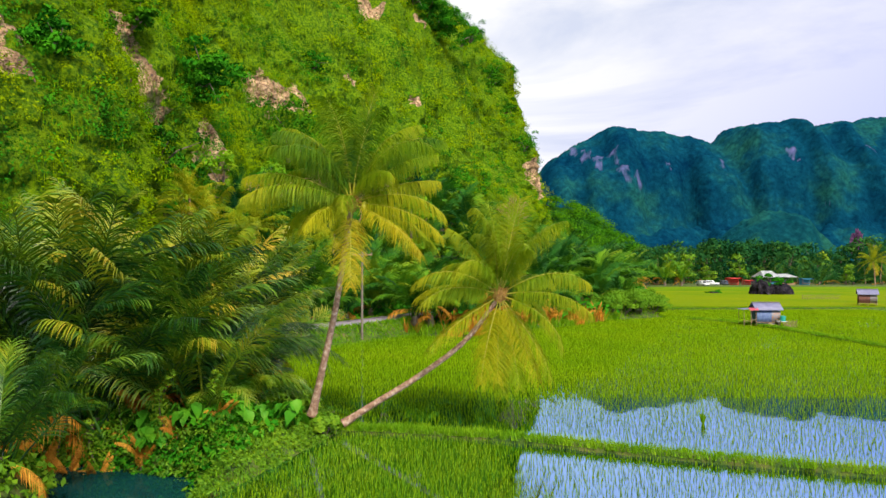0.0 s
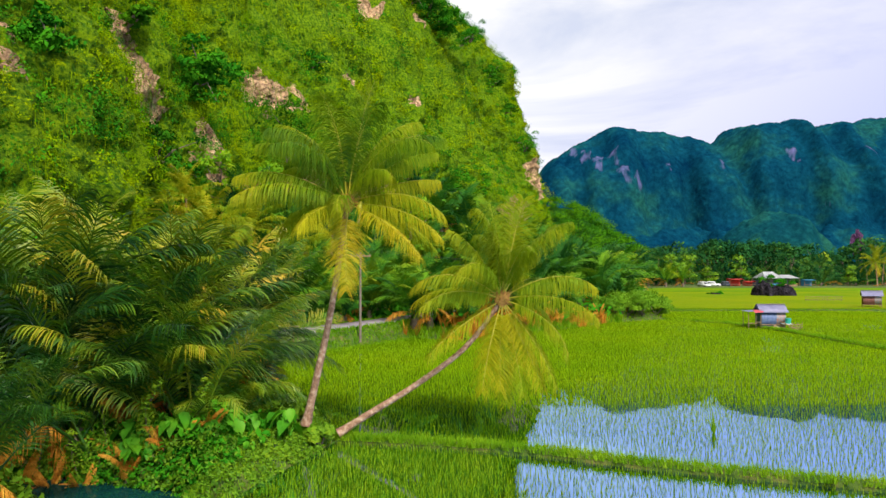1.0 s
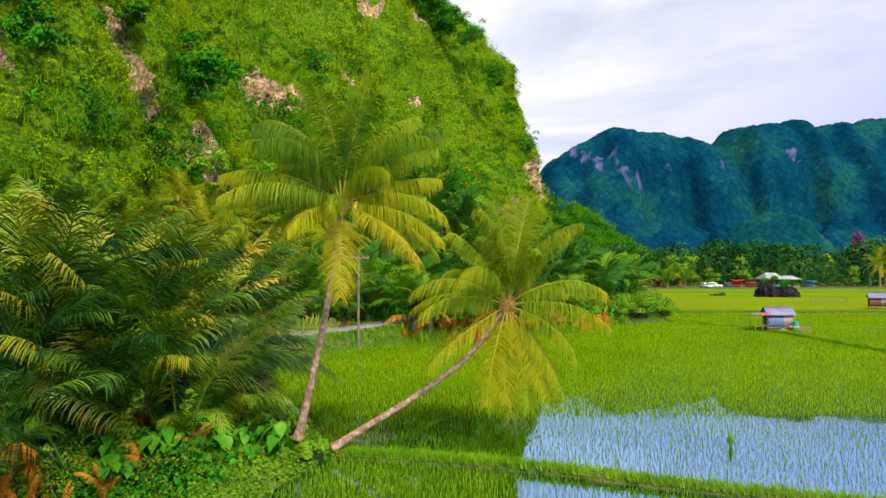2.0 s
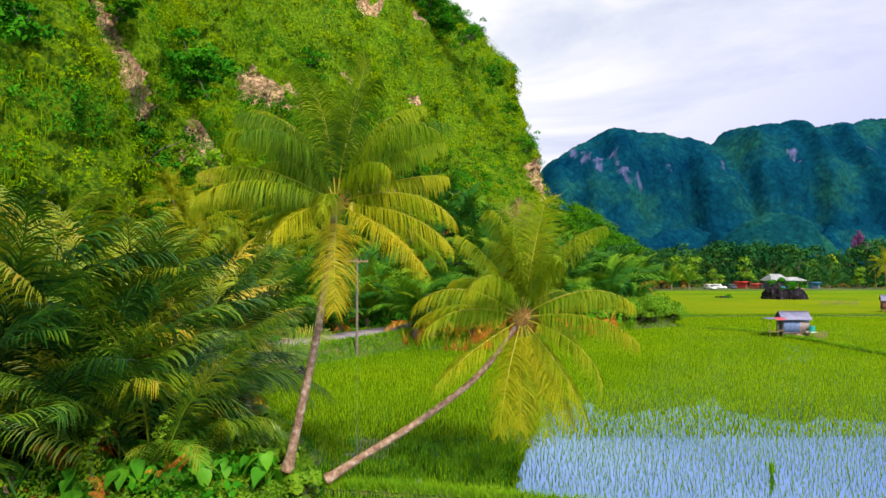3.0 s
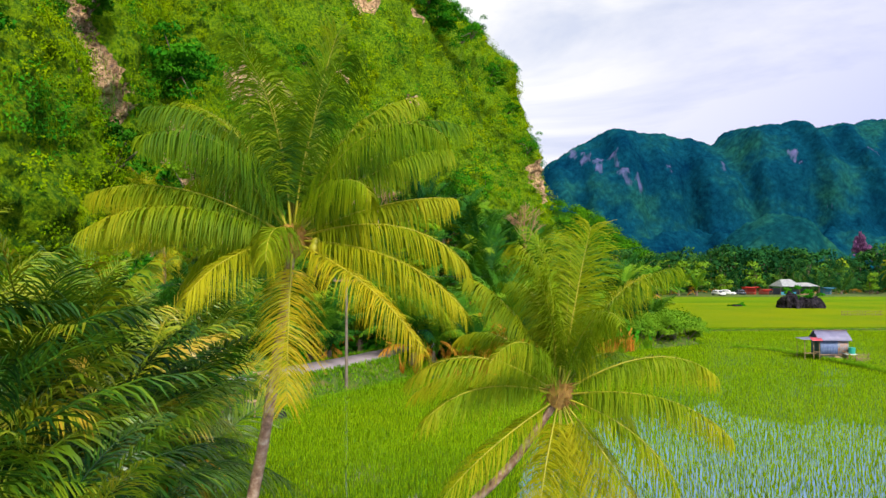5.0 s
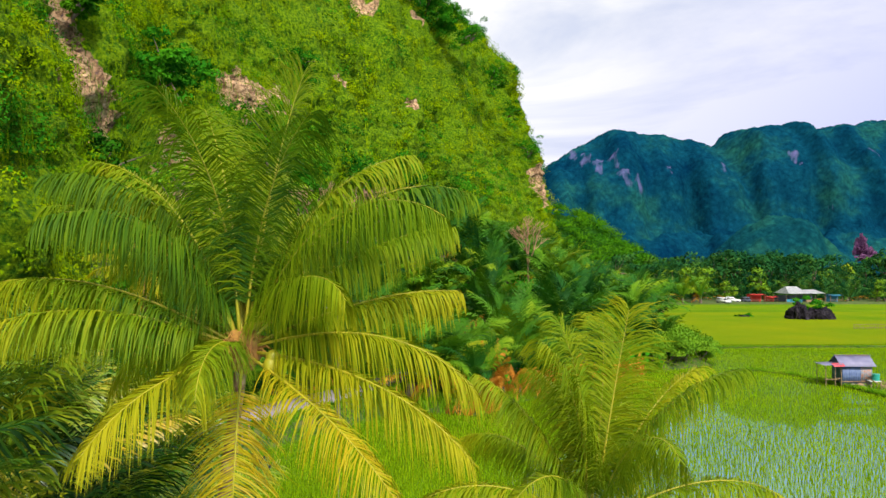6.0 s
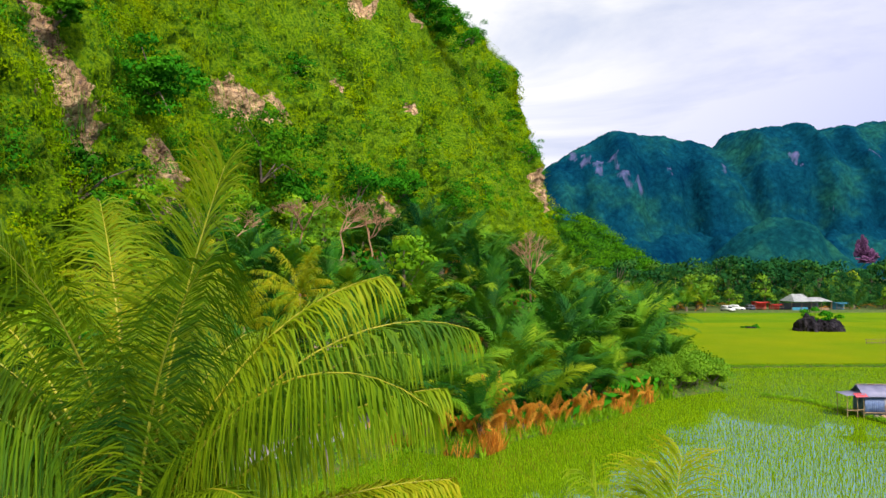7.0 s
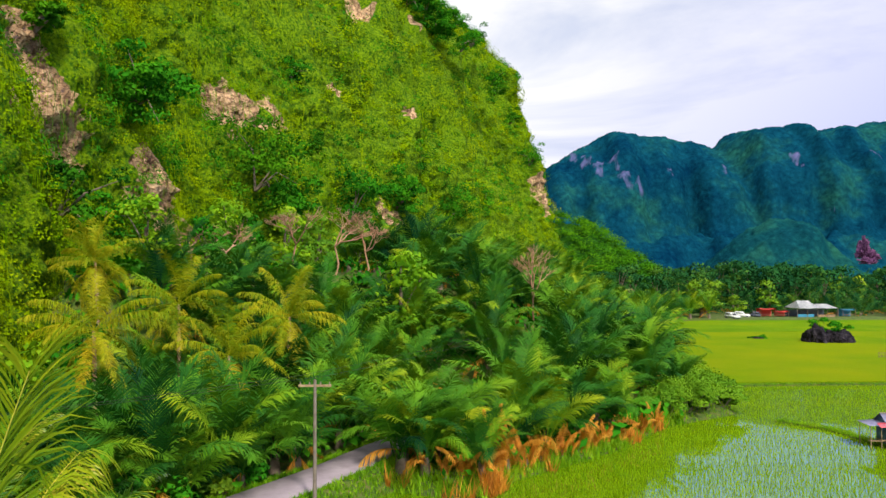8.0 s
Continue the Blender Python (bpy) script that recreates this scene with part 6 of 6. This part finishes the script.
def sheet_between(p0, p1, p2, **kw):
    """A corrugated sheet: p0 to p1 is its width, p0 to p2 its height."""
    p0, p1, p2 = Vector(p0), Vector(p1), Vector(p2)
    x, y = (p1 - p0), (p2 - p0)
    w, h = x.length, y.length
    x, y = x.normalized(), y.normalized()
    z = x.cross(y)
    m = Matrix((x, y, z)).transposed().to_4x4()
    m.translation = p0
    return corrugated(w, h, m, **kw)


def post(root, name, x, y, z0, z1, r=0.05, mat=None):
    v, f = tube([(x, y, z0), (x + 0.01, y, (z0 + z1) / 2), (x, y + 0.01, z1)], [r * 1.1, r, r * 0.95], 7)
    return mesh_part(name, np_mesh(name, v, f, True), mat or M_WOOD, root)


def field_hut(x, y, turn, wall_mats, roof_mat, label, porch=True, size=1.0, F=0.45):
    root = empty("field_hut", Matrix.Translation((x, y, 0.0)) @ Matrix.Rotation(radians(turn), 4, "Z") @ Matrix.Diagonal((size, size, size, 1)))
    W, D, E, R = 2.7, 2.3, 2.05 + max(0, F - 0.45), 2.85 + max(0, F - 0.45)       # width, depth, floor, eaves, ridge
    for px in (0.05, W / 2, W - 0.05):
        for py in (0.05, D - 0.05):
            post(root, "stilt", px, py, -0.15, F, 0.06)
    part("floor", box_bm((-0.06, -0.06, F), (W + 0.06, D + 0.06, F + 0.08), 0.01), M_WOOD, root)
    z0 = 0.14 if F < 0.5 else F
    wa = mesh_part("wall", np_mesh("wall", *sheet_between((0, 0, z0), (W * 0.62, 0, z0), (0, 0, E))), wall_mats[0], root, "blue-grey corrugated sheet wall")
    mesh_part("wall", np_mesh("wall", *sheet_between((W * 0.62, -0.02, z0 + 0.2), (W, -0.02, z0 + 0.2), (W * 0.62, -0.02, E))), wall_mats[1], root, "rusty patched sheet wall")
    mesh_part("wall", np_mesh("wall", *sheet_between((0, D, z0), (0, 0, z0), (0, D, E))), wall_mats[0], root)
    mesh_part("wall", np_mesh("wall", *sheet_between((W, 0, z0), (W, D, z0), (W, 0, E))), wall_mats[1], root)
    mesh_part("wall", np_mesh("wall", *sheet_between((W, D, z0), (0, D, z0), (W, D, E))), wall_mats[0], root)
    for gx in (0.0, W):
        bm = bmesh.new()
        vs = [bm.verts.new(c) for c in ((gx, 0, E), (gx, D, E), (gx, D / 2, R - 0.05))]
        fc = bm.faces.new(vs)
        ex = bmesh.ops.extrude_face_region(bm, geom=[fc])
        bmesh.ops.translate(bm, vec=(0.03 if gx == 0 else -0.03, 0, 0), verts=[e for e in ex["geom"] if isinstance(e, bmesh.types.BMVert)])
        bmesh.ops.recalc_face_normals(bm, faces=bm.faces)
        part("gable", bm, wall_mats[0], root)
    for sy in (0, 1):
        y0, y1 = (-0.3, D / 2) if sy == 0 else (D + 0.3, D / 2)
        if sy == 0:
            me = np_mesh("roof_sheet", *sheet_between((-0.25, y0, E - 0.12), (W + 0.3, y0, E - 0.12), (-0.25, y1, R)))
        else:
            me = np_mesh("roof_sheet", *sheet_between((W + 0.3, y0, E - 0.12), (-0.25, y0, E - 0.12), (W + 0.3, y1, R)))
        mesh_part("roof_sheet", me, roof_mat, root, "ribbed grey-violet metal roof sheet")
    part("ridge_cap", box_bm((-0.27, D / 2 - 0.12, R + 0.005), (W + 0.32, D / 2 + 0.12, R + 0.035), 0.01), M_REDTIN, root, "rusty red ridge board")
    if porch:
        for px, py in ((-1.5, 0.1), (-1.5, D - 0.2), (-0.7, -0.05), (-0.15, -0.05)):
            post(root, "porch_post", px, py, -0.15, 1.98, 0.035)
        mesh_part("porch_roof", np_mesh("porch_roof", *sheet_between((-1.65, -0.2, 2.0), (-0.05, -0.2, 2.12), (-1.65, D, 2.0))), roof_mat, root)
        mesh_part("porch_roof", np_mesh("porch_roof", *sheet_between((-0.95, -0.45, 1.93), (0.1, -0.45, 1.96), (-0.95, 0.25, 2.2))), M_AWNING, root, "bright red awning sheet")
        part("bench", box_bm((-1.35, 0.5, 0.55), (-0.15, 0.95, 0.62), 0.01), M_WOOD, root)
        part("rail", box_bm((-0.72, -0.08, 0.75), (-0.13, -0.03, 0.82), 0.01), M_WOOD, root)
    return tagged(root, label, "hut", "huts in the rice fields")


HX, HY, HT, HS = 34.5, 84.4, -4.0, 0.92
field_hut(HX, HY, HT, (M_TIN, M_REDTIN), M_TINROOF, "small stilted field hut of grey metal sheets with porch", True, HS)
HM = Matrix.Translation((HX, HY, 0.0)) @ Matrix.Rotation(radians(HT), 4, "Z") @ Matrix.Diagonal((HS, HS, HS, 1))


def at_hut(ob, label, category):
    ob.matrix_basis = HM @ ob.matrix_basis
    return tagged(ob, label, category)


def hut_clutter():
    # work platform with a drum, ladder and bamboo fence
    deck = empty("platform")
    part("board", box_bm((2.1, -1.0, 0.62), (3.1, -0.15, 0.68), 0.01), M_WHITE, deck, "pale flat board")
    for px, py in ((2.15, -0.95), (3.05, -0.95), (2.15, -0.2), (3.05, -0.2)):
        post(deck, "leg", px, py, -0.15, 0.62, 0.04)
    at_hut(deck, "low wooden platform with pale board beside the hut", "platform")
    bm = bmesh.new()
    bmesh.ops.create_cone(bm, cap_ends=True, segments=18, radius1=0.3, radius2=0.34, depth=0.62, matrix=Matrix.Translation((2.78, -0.55, 0.99)))
    drum = part("drum", bm, M_TEAL, None, "", False)
    at_hut(drum, "teal green plastic drum standing on the platform", "drum")
    lad = empty("ladder")
    for off in (0, 0.38):
        v, f = tube([(1.75, -1.1 - off, 0.95), (3.45, -1.25 - off, 0.05)], [0.035, 0.035], 6)
        mesh_part("rail", np_mesh("rail", v, f, True), M_WOOD, lad)
    for k in range(6):
        u = (k + 0.5) / 6
        cx, cz = 1.75 + 1.7 * u, 0.95 - 0.9 * u
        v, f = tube([(cx, -1.1 - 0.15 * u, cz), (cx, -1.48 - 0.15 * u, cz)], [0.025, 0.025], 5)
        mesh_part("rung", np_mesh("rung", v, f, True), M_WOOD, lad)
    at_hut(lad, "bamboo ladder leaning beside the hut", "ladder")
    fen = empty("bamboo_fence")
    for k in range(7):
        post(fen, "stake", 3.2 + 0.17 * k, -0.75 - 0.03 * k, -0.15, 0.75 + 0.12 * math.sin(k * 2.3), 0.035)
    for zz in (0.25, 0.58):
        v, f = tube([(3.1, -0.78, zz), (4.3, -1.0, zz + 0.03)], [0.03, 0.03], 6)
        mesh_part("rail", np_mesh("rail", v, f, True), M_WOOD, fen)
    at_hut(fen, "short bamboo fence beside the hut", "fence")
    g = np.random.default_rng(7)
    for k, (sx, sy, r) in enumerate(((0.75, -0.5, 0.3), (1.25, -0.7, 0.34), (1.6, -0.45, 0.28))):
        bm = bmesh.new()
        bmesh.ops.create_icosphere(bm, subdivisions=2, radius=r, matrix=Matrix.Translation((sx, sy, r * 0.75 - 0.1)) @ Matrix.Diagonal((1.15, 0.8, 0.95, 1)))
        for vv in bm.verts:
            vv.co += Vector(g.normal(0, 0.02, 3))
        at_hut(part("sack", bm, M_POLE if k != 1 else M_WOOD, None, "", True), "filled sack lying before the hut", "sack")


hut_clutter()
field_hut(65.0, 120.0, -22.0, (M_RUST, M_REDTIN), M_TINROOF, "stilted field hut with reddish walls and grey roof", False, 0.92, 0.85)


def reed_fence(x0, y0, n, step):
    root = empty("reed_fence", Matrix.Translation((x0, y0, 0.3)))
    g = np.random.default_rng(17)
    for k in range(n):
        post(root, "stake", k * step, 0.15 * math.sin(k), -0.2, 1.0 * g.uniform(0.6, 1.1), 0.04, M_BARK)
    for zz in (0.4, 0.9):
        v, f = tube([(-0.1, 0, zz), (n * step * 0.5, 0.1, zz + 0.05), (n * step, 0, zz)], [0.03] * 3, 6)
        mesh_part("rail", np_mesh("rail", v, f, True), M_BARK, root)
    return tagged(root, "thin weathered stake fence in the rice field", "fence")


reed_fence(66.0, 141.0, 14, 0.5)


# ================= rocks =================
def rock(name, x, y, sx, sy, sz, seed, label, mat=None, sub=4, rough=0.32):
    bm = bmesh.new()
    bmesh.ops.create_icosphere(bm, subdivisions=sub, radius=1.0)
    for v in bm.verts:
        p = v.co.copy()
        k = 1 + rough * noise.fractal(p * 1.6 + Vector((seed, 0, 0)), 0.7, 2.2, 5) + 0.12 * abs(noise.noise(p * 5 + Vector((seed, 2, 0))))
        v.co = Vector((p.x * sx * k, p.y * sy * k, max(p.z, -0.25) * sz * k))
    ob = part(name, bm, mat or M_ROCK, None, "", False)
    ob.location = (x, y, float(ground_z([(x, y)])[0]))
    a = ob.data.attributes.new("bare", "FLOAT", "POINT")
    a.data.foreach_set("value", np.full(len(ob.data.vertices), 0.75, np.float32))
    return tagged(ob, label, "rock")


rock("rock_outcrop", 69.5, 167, 2.6, 2.4, 3.2, 1.0, "dark jagged limestone outcrop standing in the rice field")
rock("rock_outcrop", 73.0, 166.5, 2.8, 2.4, 2.6, 5.0, "dark jagged limestone outcrop standing in the rice field")
bushes("bush", [(70.5, 168, 1.8, 6.0), (73.5, 168, 1.5, 5.2), (71.5, 169, 1.6, 4.6)], M_DARKBUSH, 90, 0.3, 93, "dark bush growing on the field rock", "bush", "bushes on the rock")
rock("boulder", 61.5, 174, 1.5, 1.0, 0.9, 9.0, "low dark boulder in the yellow rice", None, 3)
bushes("bush", [(62.3, 174.4, 1.0, 1.3), (60.6, 174.3, 0.8, 1.2)], M_DARKBUSH, 60, 0.25, 94, "small dark bush beside the boulder", "bush", "bushes on the rock")
rock("boulder", -9.7, 57.5, 0.45, 0.4, 0.7, 11.0, "dark stone at the grassy paddy edge", None, 3)
rock("boulder", -10.6, 59.5, 0.35, 0.3, 0.45, 13.0, "dark stone at the grassy paddy edge", None, 3)


M_SCAR = rock_material("reddish_scar", (0.07, 0.04, 0.11), (0.20, 0.08, 0.22), (0.34, 0.15, 0.31), (0.004, 0.06, 0.08), (0.012, 0.10, 0.08))
for x, y, z, sx, sz, sd in ((604, 1116, 38, 5.5, 15.0, 21.0), (610, 1112, 27, 8.0, 9.0, 23.0), (601, 1118, 33, 5.0, 11.0, 25.0), (606, 1110, 22, 9.0, 5.0, 27.0)):
    rock("rock_scar", x, y, sx, 8.0, sz, sd, "bare reddish-purple rock face on the mountain's foot", M_SCAR, 5, 1.0).location.z = z


# ================= pavilion, cars, stalls =================
def pavilion(x, y, turn):
    root = empty("open_pavilion", Matrix.Translation((x, y, 0.3)) @ Matrix.Rotation(radians(turn), 4, "Z") @ Matrix.Diagonal((0.82, 0.9, 0.95, 1)))
    part("floor", box_bm((-7.4, -4.2, -0.2), (7.4, 4.2, 0.18), 0.03), M_ROAD, root)
    for px in (-7, -3.5, 0, 3.5, 7):
        for py in (-3.8, 3.8):
            post(root, "post", px, py, 0.1, 3.0, 0.09, M_BARK)
    for x0, x1, rz in ((-6.6, 0.6, 5.0), (0.2, 7.0, 4.0)):
        for sgn in (-1, 1):
            bm = bmesh.new()
            n = 7
            lo = [bm.verts.new((x0 + (x1 - x0) * i / (n - 1), sgn * 4.6, 2.9 + 0.05 * math.sin(i * 1.7))) for i in range(n)]
            hi = [bm.verts.new((x0 + 1.6 + (x1 - x0 - 3.2) * i / (n - 1), 0.0, rz)) for i in range(n)]
            for i in range(n - 1):
                bm.faces.new((lo[i], lo[i + 1], hi[i + 1], hi[i]))
            if sgn == -1:
                for e in (0, n - 1):
                    o = bm.verts.new((lo[e].co.x, 4.6, 2.9))
                    bm.faces.new((lo[e], o, hi[e]))
            ex = bmesh.ops.solidify(bm, geom=bm.faces[:], thickness=0.06)
            bmesh.ops.recalc_face_normals(bm, faces=bm.faces)
            part("roof", bm, M_WHITE, root, "white sheet roof")
    part("counter", box_bm((-6.5, -3.4, 0.18), (-1.0, -2.7, 1.15), 0.02), M_BLUE, root, "blue painted counter")
    part("counter", box_bm((0.5, -3.4, 0.18), (6.4, -2.9, 1.0), 0.02), M_WOOD, root)
    part("back_wall", box_bm((-7.0, 3.6, 0.18), (7.0, 3.72, 2.2), 0.01), M_CARDARK, root)
    return tagged(root, "open pavilion with white two-part roof behind the fields", "pavilion")


pavilion(103.0, 239, 4)


def car(x, y, turn, paint, label):
    root = empty("car", Matrix.Translation((x, y, 0.35)) @ Matrix.Rotation(radians(turn), 4, "Z"))
    def hull(name, prof, half, mat, inset=0.0):
        bm = bmesh.new()
        a = [bm.verts.new((px, -half + inset * (pz > 1.0), pz)) for px, pz in prof]
        b = [bm.verts.new((px, half - inset * (pz > 1.0), pz)) for px, pz in prof]
        bm.faces.new(a)
        bm.faces.new(b[::-1])
        for i in range(len(prof)):
            j = (i + 1) % len(prof)
            bm.faces.new((a[i], a[j], b[j], b[i]))
        bmesh.ops.recalc_face_normals(bm, faces=bm.faces)
        bmesh.ops.bevel(bm, geom=bm.edges[:], offset=0.05, segments=2, affect="EDGES")
        return part(name, bm, mat, root, "", True)
    hull("body", [(-2.2, 0.35), (2.2, 0.35), (2.25, 0.75), (1.9, 0.98), (-2.1, 1.02), (-2.25, 0.8)], 0.86, paint)
    hull("cabin", [(-2.0, 0.98), (1.05, 0.98), (0.35, 1.66), (-1.65, 1.72)], 0.80, paint, 0.10)
    hull("side_window", [(-1.6, 1.06), (0.7, 1.06), (0.25, 1.52), (-1.45, 1.56)], 0.82, M_GLASSY, 0.06)
    hull("windscreen", [(0.55, 1.1), (1.05, 1.06), (0.5, 1.56), (0.3, 1.56)], 0.66, M_GLASSY, 0.06)
    hull("rear_window", [(-2.02, 1.1), (-1.5, 1.1), (-1.5, 1.56), (-1.76, 1.56)], 0.66, M_GLASSY, 0.06)
    for px in (-1.35, 1.35):
        for py in (-0.8, 0.8):
            bm = bmesh.new()
            bmesh.ops.create_cone(bm, cap_ends=True, segments=16, radius1=0.33, radius2=0.33, depth=0.22, matrix=Matrix.Translation((px, py, 0.33)) @ Matrix.Rotation(radians(90), 4, "X"))
            wheel = part("wheel", bm, M_TYRE, root)
            bm = bmesh.new()
            bmesh.ops.create_cone(bm, cap_ends=True, segments=12, radius1=0.19, radius2=0.17, depth=0.25, matrix=Matrix.Translation((px, py, 0.33)) @ Matrix.Rotation(radians(90), 4, "X"))
            part("rim", bm, M_TINROOF, wheel)
    for py in (-0.6, 0.6):
        part("headlight", box_bm((2.2, py - 0.15, 0.68), (2.27, py + 0.15, 0.82), 0.02), M_WHITE, root)
    return tagged(root, label, "car", "cars parked behind the fields")


car(79.0, 233.5, -70, M_CARWHITE, "white parked car at the edge of the field")
car(83.5, 238.5, -20, M_CARWHITE, "white parked car beside the trees")
car(87.0, 239.0, 100, M_CARDARK, "dark parked car beside the red stall")


def stall(x, y, w, d, h, mat, label):
    root = empty("stall", Matrix.Translation((x, y, 0.35)))
    for px in (0, w):
        for py in (0, d):
            post(root, "post", px, py, -0.1, h - 0.2, 0.05)
    bm = bmesh.new()
    n = 6
    rows = [[bm.verts.new((w * (-0.08 + 1.16 * i / n), yy, zz - 0.12 * math.sin(math.pi * i / n))) for i in range(n + 1)] for yy, zz in ((-0.3, h - 0.35), (d / 2, h), (d + 0.3, h - 0.35))]
    for a, b in zip(rows[:-1], rows[1:]):
        for i in range(n):
            bm.faces.new((a[i], a[i + 1], b[i + 1], b[i]))
    bmesh.ops.solidify(bm, geom=bm.faces[:], thickness=0.03)
    part("canopy", bm, mat, root, "", True)
    part("side_sheet", box_bm((0.0, d - 0.03, 0.2), (w, d, h - 0.4), 0.005), mat, root)
    part("table", box_bm((0.2, 0.1, 0.7), (w - 0.2, 0.7, 0.78), 0.01), M_WOOD, root)
    return tagged(root, label, "stall", "stalls behind the fields")


stall(88.8, 238.5, 4.2, 3.0, 2.6, M_RED, "small stall under a red tarpaulin")
stall(93.8, 239.0, 3.0, 2.5, 1.9, M_RED, "low stall with red side sheet")
stall(111.5, 238.0, 3.4, 2.5, 2.4, M_BLUE, "stall under a blue tarpaulin beside the pavilion")


# ================= power pole and wires =================
def power_pole(x, y, h):
    z = float(ground_z([(x, y)])[0])
    root = empty("power_pole", Matrix.Translation((x, y, z)))
    v, f = tube([(0, 0, -0.4), (0, 0, h * 0.5), (0, 0, h)], [0.12, 0.10, 0.085], 10)
    mesh_part("shaft", np_mesh("shaft", v, f, True), M_POLE, root)
    part("crossarm", box_bm((-0.9, -0.06, h - 0.4), (0.9, 0.06, h - 0.28), 0.01), M_WOOD, root)
    for px in (-0.8, -0.3, 0.3, 0.8):
        bm = bmesh.new()
        bmesh.ops.create_cone(bm, cap_ends=True, segments=10, radius1=0.05, radius2=0.03, depth=0.16, matrix=Matrix.Translation((px, 0, h - 0.2)))
        part("insulator", bm, M_POLE, root)
    return tagged(root, "slim grey utility pole with wooden crossarm", "pole", "utility poles")


power_pole(-7.1, 67.4, 7.7)
power_pole(45.5, 211, 7.6)


def wire(a, b, sag):
    t = np.linspace(0, 1, 20)[:, None]
    p = np.array(a) * (1 - t) + np.array(b) * t
    p[:, 2] -= sag * 4 * (t * (1 - t))[:, 0]
    v, f = tube(p, 0.009, 4)
    tagged(mesh_part("power_wire", np_mesh("power_wire", v, f), M_TYRE), "thin sagging black power wire between poles", "wire", "power wires")


for k in (-0.8, 0.8):
    wire((-7.1 + k, 67.4, 8.2), (45.5 + k, 211, 13.0), 2.5)
    wire((-7.1 + k, 67.4, 8.2), (-62, 40 + k, 8.3), 1.2)


# ================= bench and sacks by the paddy =================
def bamboo_bench(x, y, turn, h, w, d):
    z = float(ground_z([(x, y)])[0])
    root = empty("bamboo_bench", Matrix.Translation((x, y, z)) @ Matrix.Rotation(radians(turn), 4, "Z"))
    for px in (0.08, w - 0.08):
        for py in (0.08, d - 0.08):
            post(root, "leg", px, py, -0.1, h, 0.04)
    for k in range(6):
        part("slat", box_bm((-0.1, d * k / 6 + 0.01, h), (w + 0.1, d * (k + 1) / 6 - 0.01, h + 0.04), 0.006), M_WOOD, root)
    return tagged(root, "rough wooden bench with slatted top on the bank", "bench", "benches on the bank")


bamboo_bench(-12.3, 56.4, 12, 0.75, 1.5, 0.8)
bamboo_bench(-12.9, 59.6, -8, 1.3, 1.7, 1.1)
